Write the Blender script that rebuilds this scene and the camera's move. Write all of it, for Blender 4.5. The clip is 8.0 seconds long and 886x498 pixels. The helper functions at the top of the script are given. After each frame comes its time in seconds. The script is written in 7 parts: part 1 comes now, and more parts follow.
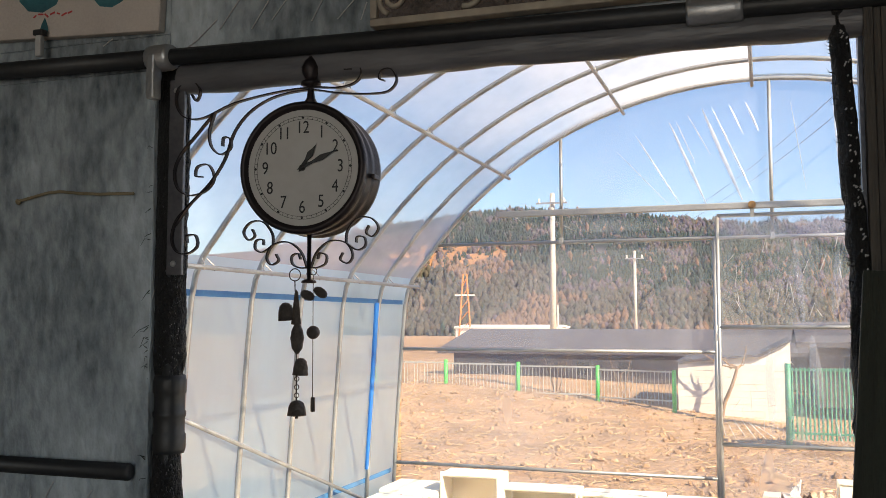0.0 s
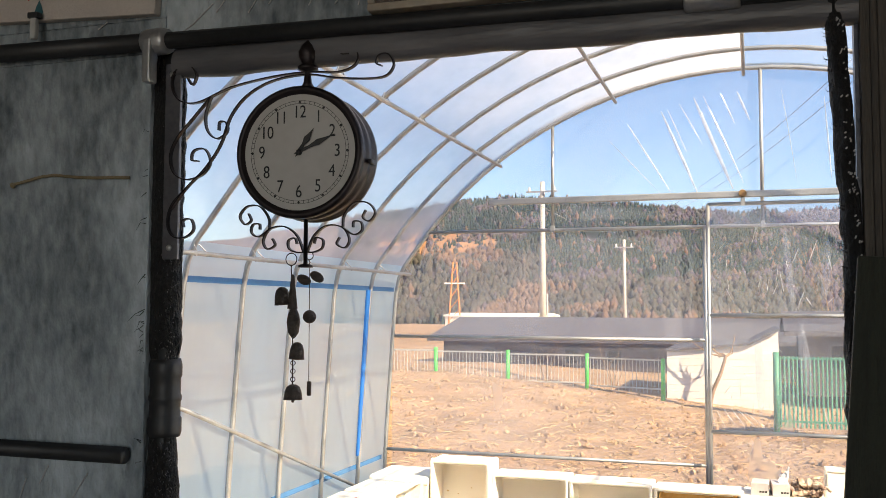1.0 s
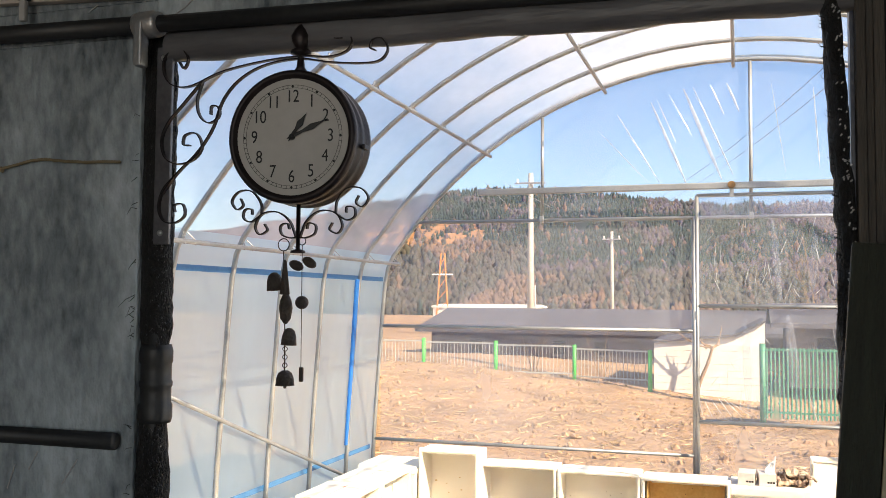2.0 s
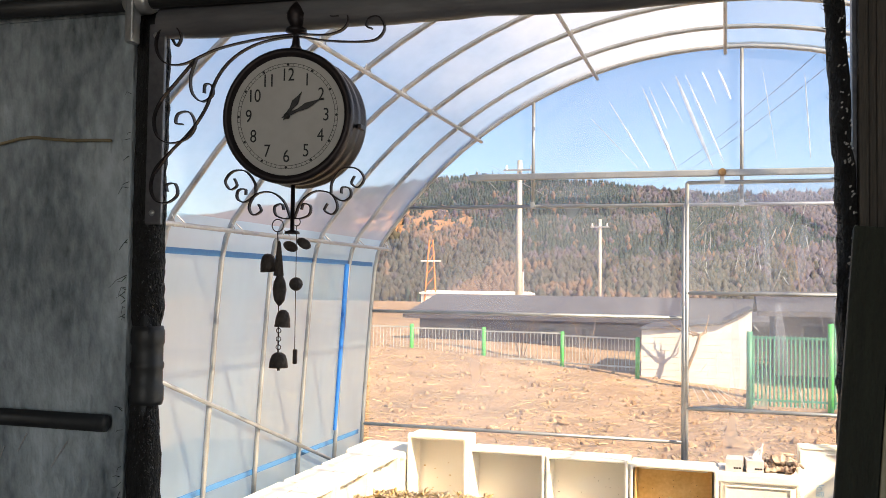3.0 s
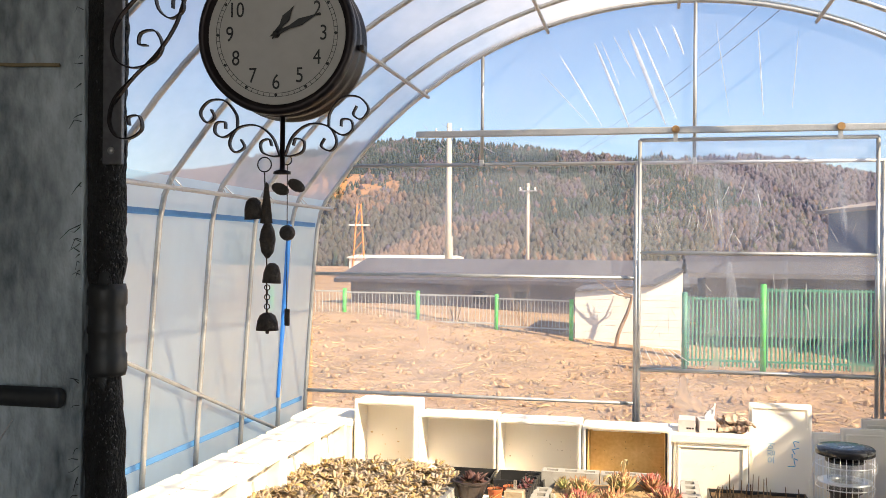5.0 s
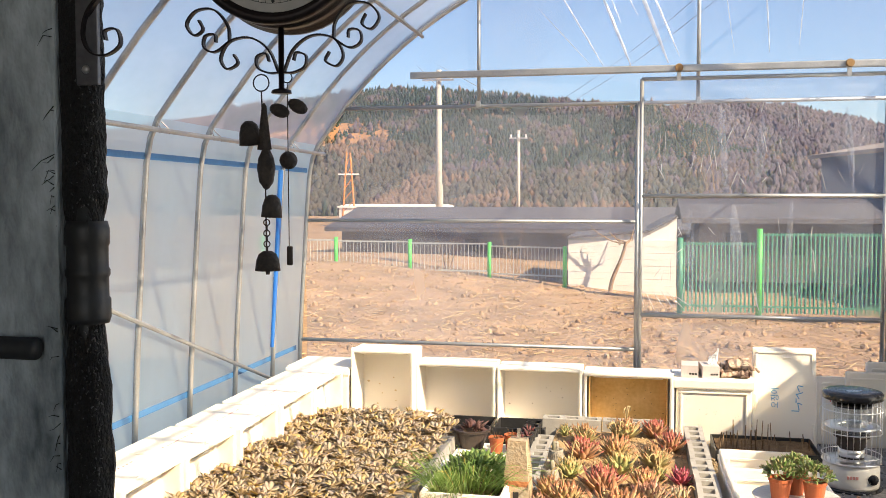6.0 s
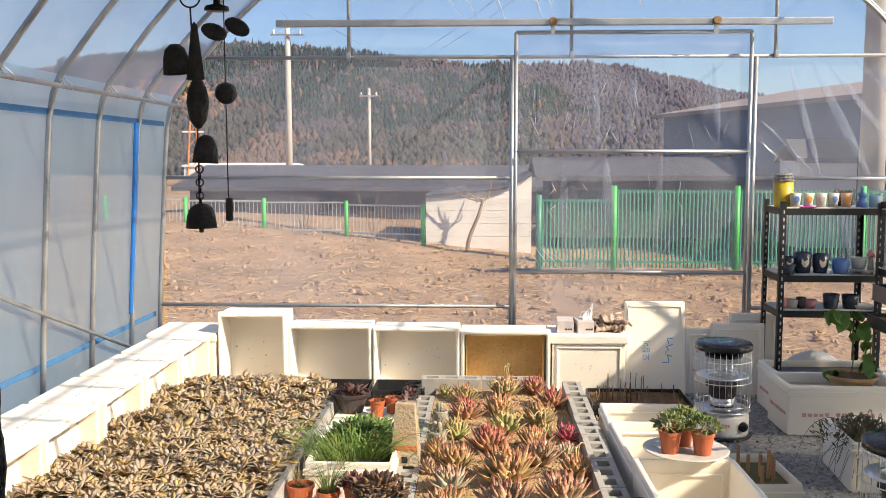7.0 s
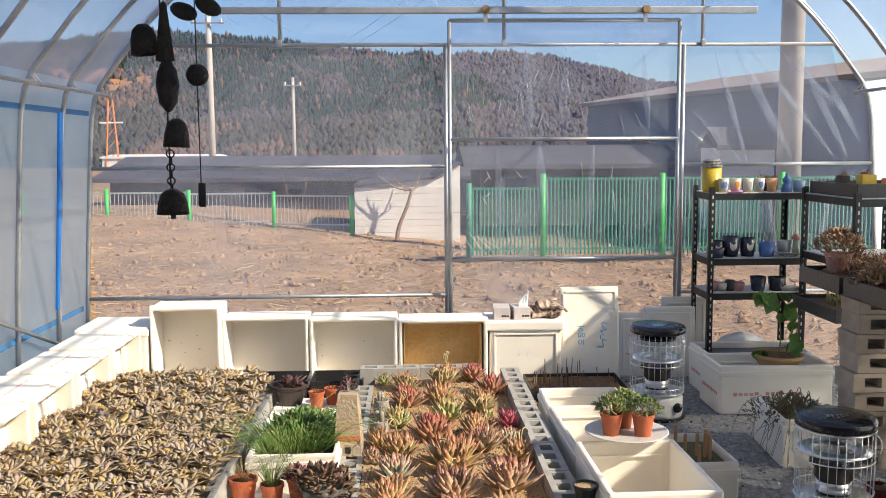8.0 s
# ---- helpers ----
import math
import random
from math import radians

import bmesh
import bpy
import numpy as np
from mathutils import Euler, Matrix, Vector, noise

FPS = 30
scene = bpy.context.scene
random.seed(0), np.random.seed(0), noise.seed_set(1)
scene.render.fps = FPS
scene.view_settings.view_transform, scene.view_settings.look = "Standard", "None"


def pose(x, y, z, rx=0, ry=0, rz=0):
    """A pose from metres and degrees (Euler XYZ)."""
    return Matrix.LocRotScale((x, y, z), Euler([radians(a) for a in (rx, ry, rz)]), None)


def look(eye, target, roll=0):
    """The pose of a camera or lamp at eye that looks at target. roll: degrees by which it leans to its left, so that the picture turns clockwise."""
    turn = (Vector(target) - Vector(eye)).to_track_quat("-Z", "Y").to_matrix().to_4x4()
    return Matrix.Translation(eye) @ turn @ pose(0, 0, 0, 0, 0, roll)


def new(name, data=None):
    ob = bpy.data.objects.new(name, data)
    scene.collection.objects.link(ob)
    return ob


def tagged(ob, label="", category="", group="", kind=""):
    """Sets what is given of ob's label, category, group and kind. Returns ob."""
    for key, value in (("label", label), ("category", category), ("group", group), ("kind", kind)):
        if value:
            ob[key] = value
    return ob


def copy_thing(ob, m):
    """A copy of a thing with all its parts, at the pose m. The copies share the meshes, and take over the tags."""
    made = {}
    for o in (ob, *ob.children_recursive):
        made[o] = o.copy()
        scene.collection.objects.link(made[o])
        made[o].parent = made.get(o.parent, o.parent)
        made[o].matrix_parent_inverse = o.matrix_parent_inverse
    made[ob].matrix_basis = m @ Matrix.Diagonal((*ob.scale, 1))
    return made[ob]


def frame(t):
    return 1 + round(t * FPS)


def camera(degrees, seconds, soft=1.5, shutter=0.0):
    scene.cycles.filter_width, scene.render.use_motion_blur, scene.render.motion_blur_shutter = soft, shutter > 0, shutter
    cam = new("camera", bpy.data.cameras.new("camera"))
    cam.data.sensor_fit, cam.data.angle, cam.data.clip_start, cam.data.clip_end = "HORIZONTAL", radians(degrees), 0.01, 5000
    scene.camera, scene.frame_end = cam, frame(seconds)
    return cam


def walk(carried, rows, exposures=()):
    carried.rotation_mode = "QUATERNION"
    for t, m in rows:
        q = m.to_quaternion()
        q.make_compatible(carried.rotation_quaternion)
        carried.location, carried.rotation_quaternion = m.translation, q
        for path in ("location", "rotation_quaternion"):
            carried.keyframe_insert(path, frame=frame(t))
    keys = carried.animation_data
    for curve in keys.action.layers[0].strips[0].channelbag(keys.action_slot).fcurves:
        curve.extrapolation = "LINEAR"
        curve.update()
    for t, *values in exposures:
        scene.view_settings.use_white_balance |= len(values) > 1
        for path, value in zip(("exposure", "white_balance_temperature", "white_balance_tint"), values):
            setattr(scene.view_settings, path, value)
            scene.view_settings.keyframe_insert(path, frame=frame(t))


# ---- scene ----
cam = camera(50.6, 8.0, 0.85)
PATH = [
    (0, (2.984, 0.584, 1.792), (2.337, 2.471, 1.942), 0.0),
    (0.5, (2.982, 0.578, 1.789), (2.347, 2.47, 1.929), 0.1),
    (1, (2.973, 0.574, 1.785), (2.346, 2.47, 1.91), 0.2),
    (1.5, (2.964, 0.575, 1.78), (2.349, 2.475, 1.895), 0.3),
    (3, (2.939, 0.591, 1.766), (2.361, 2.503, 1.844), 0.8),
    (3.5, (2.897, 0.6, 1.762), (2.343, 2.521, 1.821), 1.0),
    (4, (2.839, 0.588, 1.756), (2.363, 2.53, 1.8), 1.0),
    (4.2, (2.808, 0.585, 1.76), (2.364, 2.535, 1.783), 0.9),
    (5.3, (2.688, 0.886, 1.724), (2.265, 2.841, 1.712), 0.4),
    (5.5, (2.675, 0.919, 1.719), (2.253, 2.873, 1.674), 0.2),
    (6, (2.623, 0.965, 1.703), (2.22, 2.921, 1.599), -0.0),
    (6.5, (2.528, 1.078, 1.681), (2.29, 3.056, 1.504), 0.1),
    (7, (2.42, 1.151, 1.681), (2.336, 3.14, 1.49), 0.0),
    (7.5, (2.368, 1.159, 1.681), (2.375, 3.149, 1.481), -0.4),
    (8, (2.351, 1.162, 1.672), (2.424, 3.149, 1.459), -0.4),
]
EXPOSURES = [(0, 1.58, 7600, 12), (3.0, 1.66, 7600, 12), (4.2, 1.68, 7600, 12), (5.5, 1.52, 7600, 12), (6.5, 1.27, 7300, 12), (7.0, 1.08, 6900, 11.5), (8.0, 0.93, 6450, 10.5)]
walk(cam, [(t, look(e, g, r)) for t, e, g, r in PATH], EXPOSURES)

# ---- light ----
world = bpy.data.worlds.new("daylight")
scene.world = world
world.use_nodes = True
wn = world.node_tree
sky = wn.nodes.new("ShaderNodeTexSky")
sky.sky_type, sky.sun_disc = "NISHITA", False
SUN_EL, SUN_AZ = radians(36), radians(116)
sky.sun_elevation, sky.sun_rotation = SUN_EL, SUN_AZ
sky.altitude, sky.dust_density, sky.ozone_density = 150, 0.5, 4.5
wn.nodes["Background"].inputs["Strength"].default_value = 0.075
wn.links.new(sky.outputs[0], wn.nodes["Background"].inputs["Color"])
sun = new("sun", bpy.data.lights.new("sun", "SUN"))
sun.data.energy, sun.data.angle, sun.data.color = 5.0, radians(0.6), (1.0, 0.85, 0.63)
SUN_DIR = Vector((math.sin(SUN_AZ) * math.cos(SUN_EL), math.cos(SUN_AZ) * math.cos(SUN_EL), math.sin(SUN_EL)))
sun.matrix_world = look(SUN_DIR * 60, (0, 0, 0))
# added fill lamp at an assumed opening in the front room's unseen rear wall
fill_lamp = new("window_daylight", bpy.data.lights.new("window_daylight", "AREA"))
fill_lamp.data.shape, fill_lamp.data.size, fill_lamp.data.size_y = "RECTANGLE", 2.5, 2.3
fill_lamp.data.energy, fill_lamp.data.color = 15.0, (0.86, 0.94, 1.0)
fill_lamp.matrix_world = look((2.9, -3.0, 2.0), (2.9, 2.0, 1.9))


# ---- materials ----
def mat(name, c1, c2=None, rough=0.6, metal=0.0, scale=8.0, fine=60.0, bump=0.15, vary=0.0, stretch=(1, 1, 1), spec=0.5, depth=0.02, wax=0.0):
    """Two colours mixed by noise at two scales, with fine relief; vary: change from piece to piece."""
    m = bpy.data.materials.new(name)
    m.use_nodes = True
    t = m.node_tree
    n, l = t.nodes, t.links
    b = n["Principled BSDF"]
    b.inputs["Roughness"].default_value, b.inputs["Metallic"].default_value = rough, metal
    b.inputs["Specular IOR Level"].default_value = spec
    co = n.new("ShaderNodeTexCoord")
    mp = n.new("ShaderNodeMapping")
    mp.inputs["Scale"].default_value = stretch
    l.new(co.outputs["Object"], mp.inputs[0])
    big, small = n.new("ShaderNodeTexNoise"), n.new("ShaderNodeTexNoise")
    big.inputs["Scale"].default_value, small.inputs["Scale"].default_value = scale, fine
    big.inputs["Detail"].default_value, small.inputs["Detail"].default_value = 4, 3
    l.new(mp.outputs[0], big.inputs["Vector"])
    l.new(mp.outputs[0], small.inputs["Vector"])
    add = n.new("ShaderNodeMath")
    add.operation = "MULTIPLY_ADD"
    l.new(small.outputs["Fac"], add.inputs[0])
    add.inputs[1].default_value = 0.5
    l.new(big.outputs["Fac"], add.inputs[2])
    ramp = n.new("ShaderNodeValToRGB")
    ramp.color_ramp.elements[0].position, ramp.color_ramp.elements[1].position = 0.5, 1.0
    ramp.color_ramp.elements[0].color = (*c1, 1)
    ramp.color_ramp.elements[1].color = (*(c2 or [c * 0.7 for c in c1]), 1)
    l.new(add.outputs[0], ramp.inputs[0])
    out = ramp.outputs[0]
    if vary:
        info = n.new("ShaderNodeObjectInfo")
        hsv = n.new("ShaderNodeHueSaturation")
        mr = n.new("ShaderNodeMapRange")
        mr.inputs["To Min"].default_value, mr.inputs["To Max"].default_value = 1 - vary, 1 + vary
        l.new(info.outputs["Random"], mr.inputs[0])
        l.new(mr.outputs[0], hsv.inputs["Value"])
        l.new(out, hsv.inputs["Color"])
        out = hsv.outputs[0]
    l.new(out, b.inputs["Base Color"])
    if wax:
        b.inputs["Subsurface Weight"].default_value = wax
        b.inputs["Subsurface Radius"].default_value = (0.12, 0.112, 0.098)
    if bump:
        bp = n.new("ShaderNodeBump")
        bp.inputs["Strength"].default_value, bp.inputs["Distance"].default_value = bump, depth
        l.new(small.outputs["Fac"], bp.inputs["Height"])
        l.new(bp.outputs[0], b.inputs["Normal"])
    return m


def island_mat(name, colors, rough=0.55, fine=40.0, leafy=0.0):
    """Colour picked for each separate leaf or clump out of a short range."""
    m = bpy.data.materials.new(name)
    m.use_nodes = True
    t = m.node_tree
    n, l = t.nodes, t.links
    b = n["Principled BSDF"]
    b.inputs["Roughness"].default_value = rough
    g = n.new("ShaderNodeNewGeometry")
    r = n.new("ShaderNodeValToRGB")
    r.color_ramp.elements[0].color = (*colors[0], 1)
    r.color_ramp.elements[1].color = (*colors[-1], 1)
    for i, c in enumerate(colors[1:-1]):
        e = r.color_ramp.elements.new((i + 1) / (len(colors) - 1))
        e.color = (*c, 1)
    l.new(g.outputs["Random Per Island"], r.inputs[0])
    ns = n.new("ShaderNodeTexNoise")
    ns.inputs["Scale"].default_value = fine
    mx = n.new("ShaderNodeMix")
    mx.data_type, mx.blend_type = "RGBA", "MULTIPLY"
    mx.inputs["Factor"].default_value = 0.35
    l.new(r.outputs[0], mx.inputs["A"])
    l.new(ns.outputs["Fac"], mx.inputs["B"])
    l.new(mx.outputs["Result"], b.inputs["Base Color"])
    if leafy:
        tr = n.new("ShaderNodeBsdfTranslucent")
        l.new(mx.outputs["Result"], tr.inputs["Color"])
        mix = n.new("ShaderNodeMixShader")
        mix.inputs[0].default_value = leafy
        l.new(b.outputs[0], mix.inputs[1])
        l.new(tr.outputs[0], mix.inputs[2])
        l.new(mix.outputs[0], n["Material Output"].inputs[0])
    return m


def film_mat(name, clear, haze, gloss=0.06, back=0.6, streak=(1, 1, 1), tint=(0.95, 0.97, 1.0), scale=1.2, bump=0.25):
    """Polythene film: mostly clear, with milky patches and a thin gloss. clear: least share of milk; haze: most."""
    m = bpy.data.materials.new(name)
    m.use_nodes = True
    t = m.node_tree
    n, l = t.nodes, t.links
    n.remove(n["Principled BSDF"])
    co = n.new("ShaderNodeTexCoord")
    mp = n.new("ShaderNodeMapping")
    mp.inputs["Scale"].default_value = streak
    l.new(co.outputs["Object"], mp.inputs[0])
    ns = n.new("ShaderNodeTexNoise")
    ns.inputs["Scale"].default_value, ns.inputs["Detail"].default_value = scale, 6
    l.new(mp.outputs[0], ns.inputs["Vector"])
    mr = n.new("ShaderNodeMapRange")
    mr.inputs["From Min"].default_value, mr.inputs["From Max"].default_value = 0.35, 0.75
    mr.inputs["To Min"].default_value, mr.inputs["To Max"].default_value = clear, haze
    l.new(ns.outputs["Fac"], mr.inputs[0])
    tp, df, tl, gl = (n.new("ShaderNodeBsdf" + k) for k in ("Transparent", "Diffuse", "Translucent", "Glossy"))
    tp.inputs[0].default_value = (*[c ** 0.4 for c in tint], 1)
    df.inputs[0].default_value = tl.inputs[0].default_value = (*tint, 1)
    gl.inputs["Roughness"].default_value = 0.12
    milk, body, skin = (n.new("ShaderNodeMixShader") for _ in range(3))
    milk.inputs[0].default_value = back
    l.new(df.outputs[0], milk.inputs[1])
    l.new(tl.outputs[0], milk.inputs[2])
    l.new(mr.outputs[0], body.inputs[0])
    l.new(tp.outputs[0], body.inputs[1])
    l.new(milk.outputs[0], body.inputs[2])
    skin.inputs[0].default_value = gloss
    l.new(body.outputs[0], skin.inputs[1])
    l.new(gl.outputs[0], skin.inputs[2])
    w = n.new("ShaderNodeTexNoise")
    w.inputs["Scale"].default_value, w.inputs["Detail"].default_value = scale * 5, 3
    l.new(mp.outputs[0], w.inputs["Vector"])
    bp = n.new("ShaderNodeBump")
    bp.inputs["Strength"].default_value, bp.inputs["Distance"].default_value = bump, 0.03
    l.new(w.outputs["Fac"], bp.inputs["Height"])
    l.new(bp.outputs[0], gl.inputs["Normal"])
    l.new(skin.outputs[0], n["Material Output"].inputs[0])
    return m


STEEL = mat("galvanised_steel", (0.5, 0.5, 0.5), (0.34, 0.35, 0.36), 0.42, 0.75, 6, 90, 0.1)
# gable film milk and blue tint also stand in for distant haze and glare
FILM_END = film_mat("clear_film", 0.13, 0.28, 0.03, 0.6, (1, 1, 0.35), (0.7, 0.79, 1.0), scale=0.9)
FILM_LOW = film_mat("dusty_veil_film", 0.17, 0.3, 0.03, 0.6, (1, 1, 0.35), (0.77, 0.83, 1.0), scale=0.9)
FILM_DOOR = film_mat("scuffed_veil_door_film", 0.18, 0.34, 0.03, 0.6, (1, 1, 0.3), (0.76, 0.84, 1.0), scale=1.6)
FILM_EAST = film_mat("clear_roof_film", 0.07, 0.2, 0.05, 0.6, (1, 0.3, 1), (0.75, 0.85, 1.0), scale=1.0)
FOLD_SOFT = film_mat("soft_film_fold", 0.06, 0.26, 0.08, 0.5, (1, 1, 0.6), (0.85, 0.9, 1.0), scale=6)
FILM_ROOF = film_mat("roof_film", 0.45, 0.78, 0.05, 0.8, (1, 0.5, 1), (0.82, 0.84, 0.9), scale=1.6)
FILM_SIDE = film_mat("milky_side_film", 0.7, 0.95, 0.04, 0.9, (1, 1, 0.4), (0.76, 0.93, 1.0), scale=1.1)
FILM_SUN = film_mat("milky_sunny_film", 0.8, 0.95, 0.03, 0.95, (1, 1, 0.4), (0.76, 0.87, 1.0), scale=0.8)
CREASE = film_mat("film_fold_glint", 0.35, 0.7, 0.3, 0.6, (1, 1, 1), scale=9)
BLUE_TAPE = mat("blue_tape", (0.035, 0.14, 0.32), (0.05, 0.18, 0.38), 0.4, 0, 6, 40, 0.1)
BLUE_STRIP = mat("bright_blue_plastic", (0.012, 0.14, 0.5), (0.02, 0.18, 0.56), 0.35, 0, 4, 40, 0.05)
BLUE_FILM = mat("blue_film_edge", (0.05, 0.12, 0.22), (0.02, 0.05, 0.1), 0.3)
SOIL = mat("dry_field_soil", (0.44, 0.285, 0.165), (0.19, 0.12, 0.072), 0.95, 0, 0.9, 13, 1.0, depth=0.06)
STRAW = island_mat("dry_straw", [(0.5, 0.36, 0.18), (0.62, 0.48, 0.27), (0.3, 0.2, 0.1)], 0.8)
CLOD = island_mat("soil_clod", [(0.42, 0.265, 0.15), (0.32, 0.2, 0.11), (0.48, 0.33, 0.2)], 0.95)
GRAVEL = mat("gravel_floor", (0.42, 0.41, 0.4), (0.17, 0.165, 0.165), 0.95, 0, 30, 130, 0.8, depth=0.02)
FABRIC = mat("grey_fleece_panel", (0.47, 0.54, 0.58), (0.07, 0.09, 0.105), 0.8, 0, 5, 48, 0.7, stretch=(1, 1, 0.45))
DARK_FABRIC = mat("black_shade_cloth", (0.02, 0.02, 0.022), (0.008, 0.008, 0.009), 0.9, 0, 8, 120, 0.6)
BLACK_PIPE = mat("black_pipe", (0.03, 0.032, 0.034), (0.015, 0.015, 0.016), 0.5, 0.1, 5, 60, 0.05)
ROOM = mat("room_lining", (0.2, 0.2, 0.2), (0.12, 0.12, 0.12), 0.9, 0, 2, 30, 0.2)
FOAM = mat("white_styrofoam", (0.88, 0.83, 0.75), (0.84, 0.78, 0.69), 0.75, 0, 3, 180, 0.12, vary=0.04, depth=0.003, wax=0.85)
FOAM_OLD = mat("yellowed_styrofoam", (0.82, 0.58, 0.27), (0.62, 0.38, 0.13), 0.8, 0, 5, 40, 0.15, depth=0.003)


# ---- mesh helpers ----
def part(name, bm, material, parent=None, label="", smooth=False):
    me = bpy.data.meshes.new(name)
    bmesh.ops.recalc_face_normals(bm, faces=bm.faces)
    if smooth:
        for f in bm.faces:
            f.smooth = True
    bm.to_mesh(me)
    bm.free()
    me.materials.append(material)
    ob = new(name, me)
    if parent:
        ob.parent = parent
    if label:
        ob["label"] = label
    return ob


def thing(name, label, category, m=None, group="", kind=""):
    ob = new(name)
    ob.empty_display_size = 0.1
    if m is not None:
        ob.matrix_basis = m if isinstance(m, Matrix) else pose(*m)
    return tagged(ob, label, category, group, kind)


def box(bm, size, at=(0, 0, 0), rot=(0, 0, 0), bevel=0.0):
    g = bmesh.ops.create_cube(bm, size=1.0, matrix=pose(*at, *rot) @ Matrix.Diagonal((*size, 1)))
    if bevel:
        es = list({e for v in g["verts"] for e in v.link_edges})
        bmesh.ops.bevel(bm, geom=es, offset=bevel, segments=2, affect="EDGES", profile=0.6)
    return bm


def tube(bm, pts, r, n=8, closed=False, taper=None):
    """A round bar along a list of points."""
    pts = [Vector(p) for p in pts]
    rings, up = [], None
    for i, p in enumerate(pts):
        a = pts[i - 1] if i or closed else p
        b = pts[(i + 1) % len(pts)] if i + 1 < len(pts) or closed else p
        d = (b - a).normalized()
        if up is None:
            up = d.orthogonal().normalized()
        up = (up - d * up.dot(d)).normalized()
        s = d.cross(up)
        k = r * (1 + (taper - 1) * i / (len(pts) - 1)) if taper is not None else r
        rings.append([bm.verts.new(p + (up * math.cos(q) + s * math.sin(q)) * k) for q in (2 * math.pi * j / n for j in range(n))])
    m = len(rings)
    for i in range(m if closed else m - 1):
        a, b = rings[i], rings[(i + 1) % m]
        for j in range(n):
            bm.faces.new((a[j], a[(j + 1) % n], b[(j + 1) % n], b[j]))
    if not closed:
        bm.faces.new(rings[0][::-1])
        bm.faces.new(rings[-1])
    return bm


def lathe(bm, prof, n=24, m=None):
    """A turned shape from (radius, height) pairs."""
    m = m or Matrix.Identity(4)
    rings = []
    for r, z in prof:
        if r < 1e-5:
            rings.append([bm.verts.new(m @ Vector((0, 0, z)))])
        else:
            rings.append([bm.verts.new(m @ Vector((r * math.cos(2 * math.pi * j / n), r * math.sin(2 * math.pi * j / n), z))) for j in range(n)])
    for a, b in zip(rings, rings[1:]):
        for j in range(n):
            k = (j + 1) % n
            q = [a[0]] if len(a) == 1 else [a[j], a[k]]
            q += [b[0]] if len(b) == 1 else [b[k], b[j]]
            if len(q) > 2:
                bm.faces.new(q)
    return bm


def grid(bm, nu, nv, fn):
    vs = [[bm.verts.new(fn(i / nu, j / nv)) for j in range(nv + 1)] for i in range(nu + 1)]
    for i in range(nu):
        for j in range(nv):
            bm.faces.new((vs[i][j], vs[i + 1][j], vs[i + 1][j + 1], vs[i][j + 1]))
    return bm


def B():
    return bmesh.new()


CUBE_V = [(-0.5, -0.5, -0.5), (0.5, -0.5, -0.5), (0.5, 0.5, -0.5), (-0.5, 0.5, -0.5), (-0.5, -0.5, 0.5), (0.5, -0.5, 0.5), (0.5, 0.5, 0.5), (-0.5, 0.5, 0.5)]
CUBE_F = [(0, 3, 2, 1), (4, 5, 6, 7), (0, 1, 5, 4), (1, 2, 6, 5), (2, 3, 7, 6), (3, 0, 4, 7)]


class Bits:
    """Many small loose pieces gathered in one mesh."""

    def __init__(self):
        self.v, self.f = [], []

    def add(self, m, vs=CUBE_V, fs=CUBE_F):
        o = len(self.v)
        self.v += [tuple(m @ Vector(p)) for p in vs]
        self.f += [tuple(o + k for k in f) for f in fs]

    def cube(self, s, m):
        j = [random.uniform(0.6, 1.0) * s for _ in range(3)]
        self.add(m @ Matrix.Diagonal((*j, 1)))

    def done(self, name, material, parent=None, label=""):
        me = bpy.data.meshes.new(name)
        me.from_pydata(self.v, [], self.f)
        me.materials.append(material)
        ob = new(name, me)
        if parent:
            ob.parent = parent
        if label:
            ob["label"] = label
        return ob


def nz(x, y=0.0, z=0.0, s=1.0):
    return noise.noise(Vector((x * s, y * s, z * s)))


# ---- greenhouse frame ----
CX, RAD, APEX, END_Y, PART_Y = 2.93, 3.28, 3.62, 8.0, 2.36
HOOP_Y = [8.0, 7.43, 6.77, 6.12, 5.49, 4.87, 4.24, 3.61, 2.98]


def arch(x):
    return APEX - RAD + math.sqrt(max(0.0, RAD * RAD - (x - CX) ** 2))


def hoop_pts():
    left = [(-0.02, -0.05), (0.03, 0.9), (0.075, 1.6), (0.1, 1.9), (0.125, 2.03), (0.17, 2.13)]
    a0 = math.atan2(2.13 - (APEX - RAD), 0.17 - CX)
    arc = [(CX + RAD * math.cos(a), APEX - RAD + RAD * math.sin(a)) for a in (a0 + (math.pi / 2 - a0) * k / 16 for k in range(1, 17))]
    half = left + arc
    return half + [(2 * CX - x, z) for x, z in half[-2::-1]]


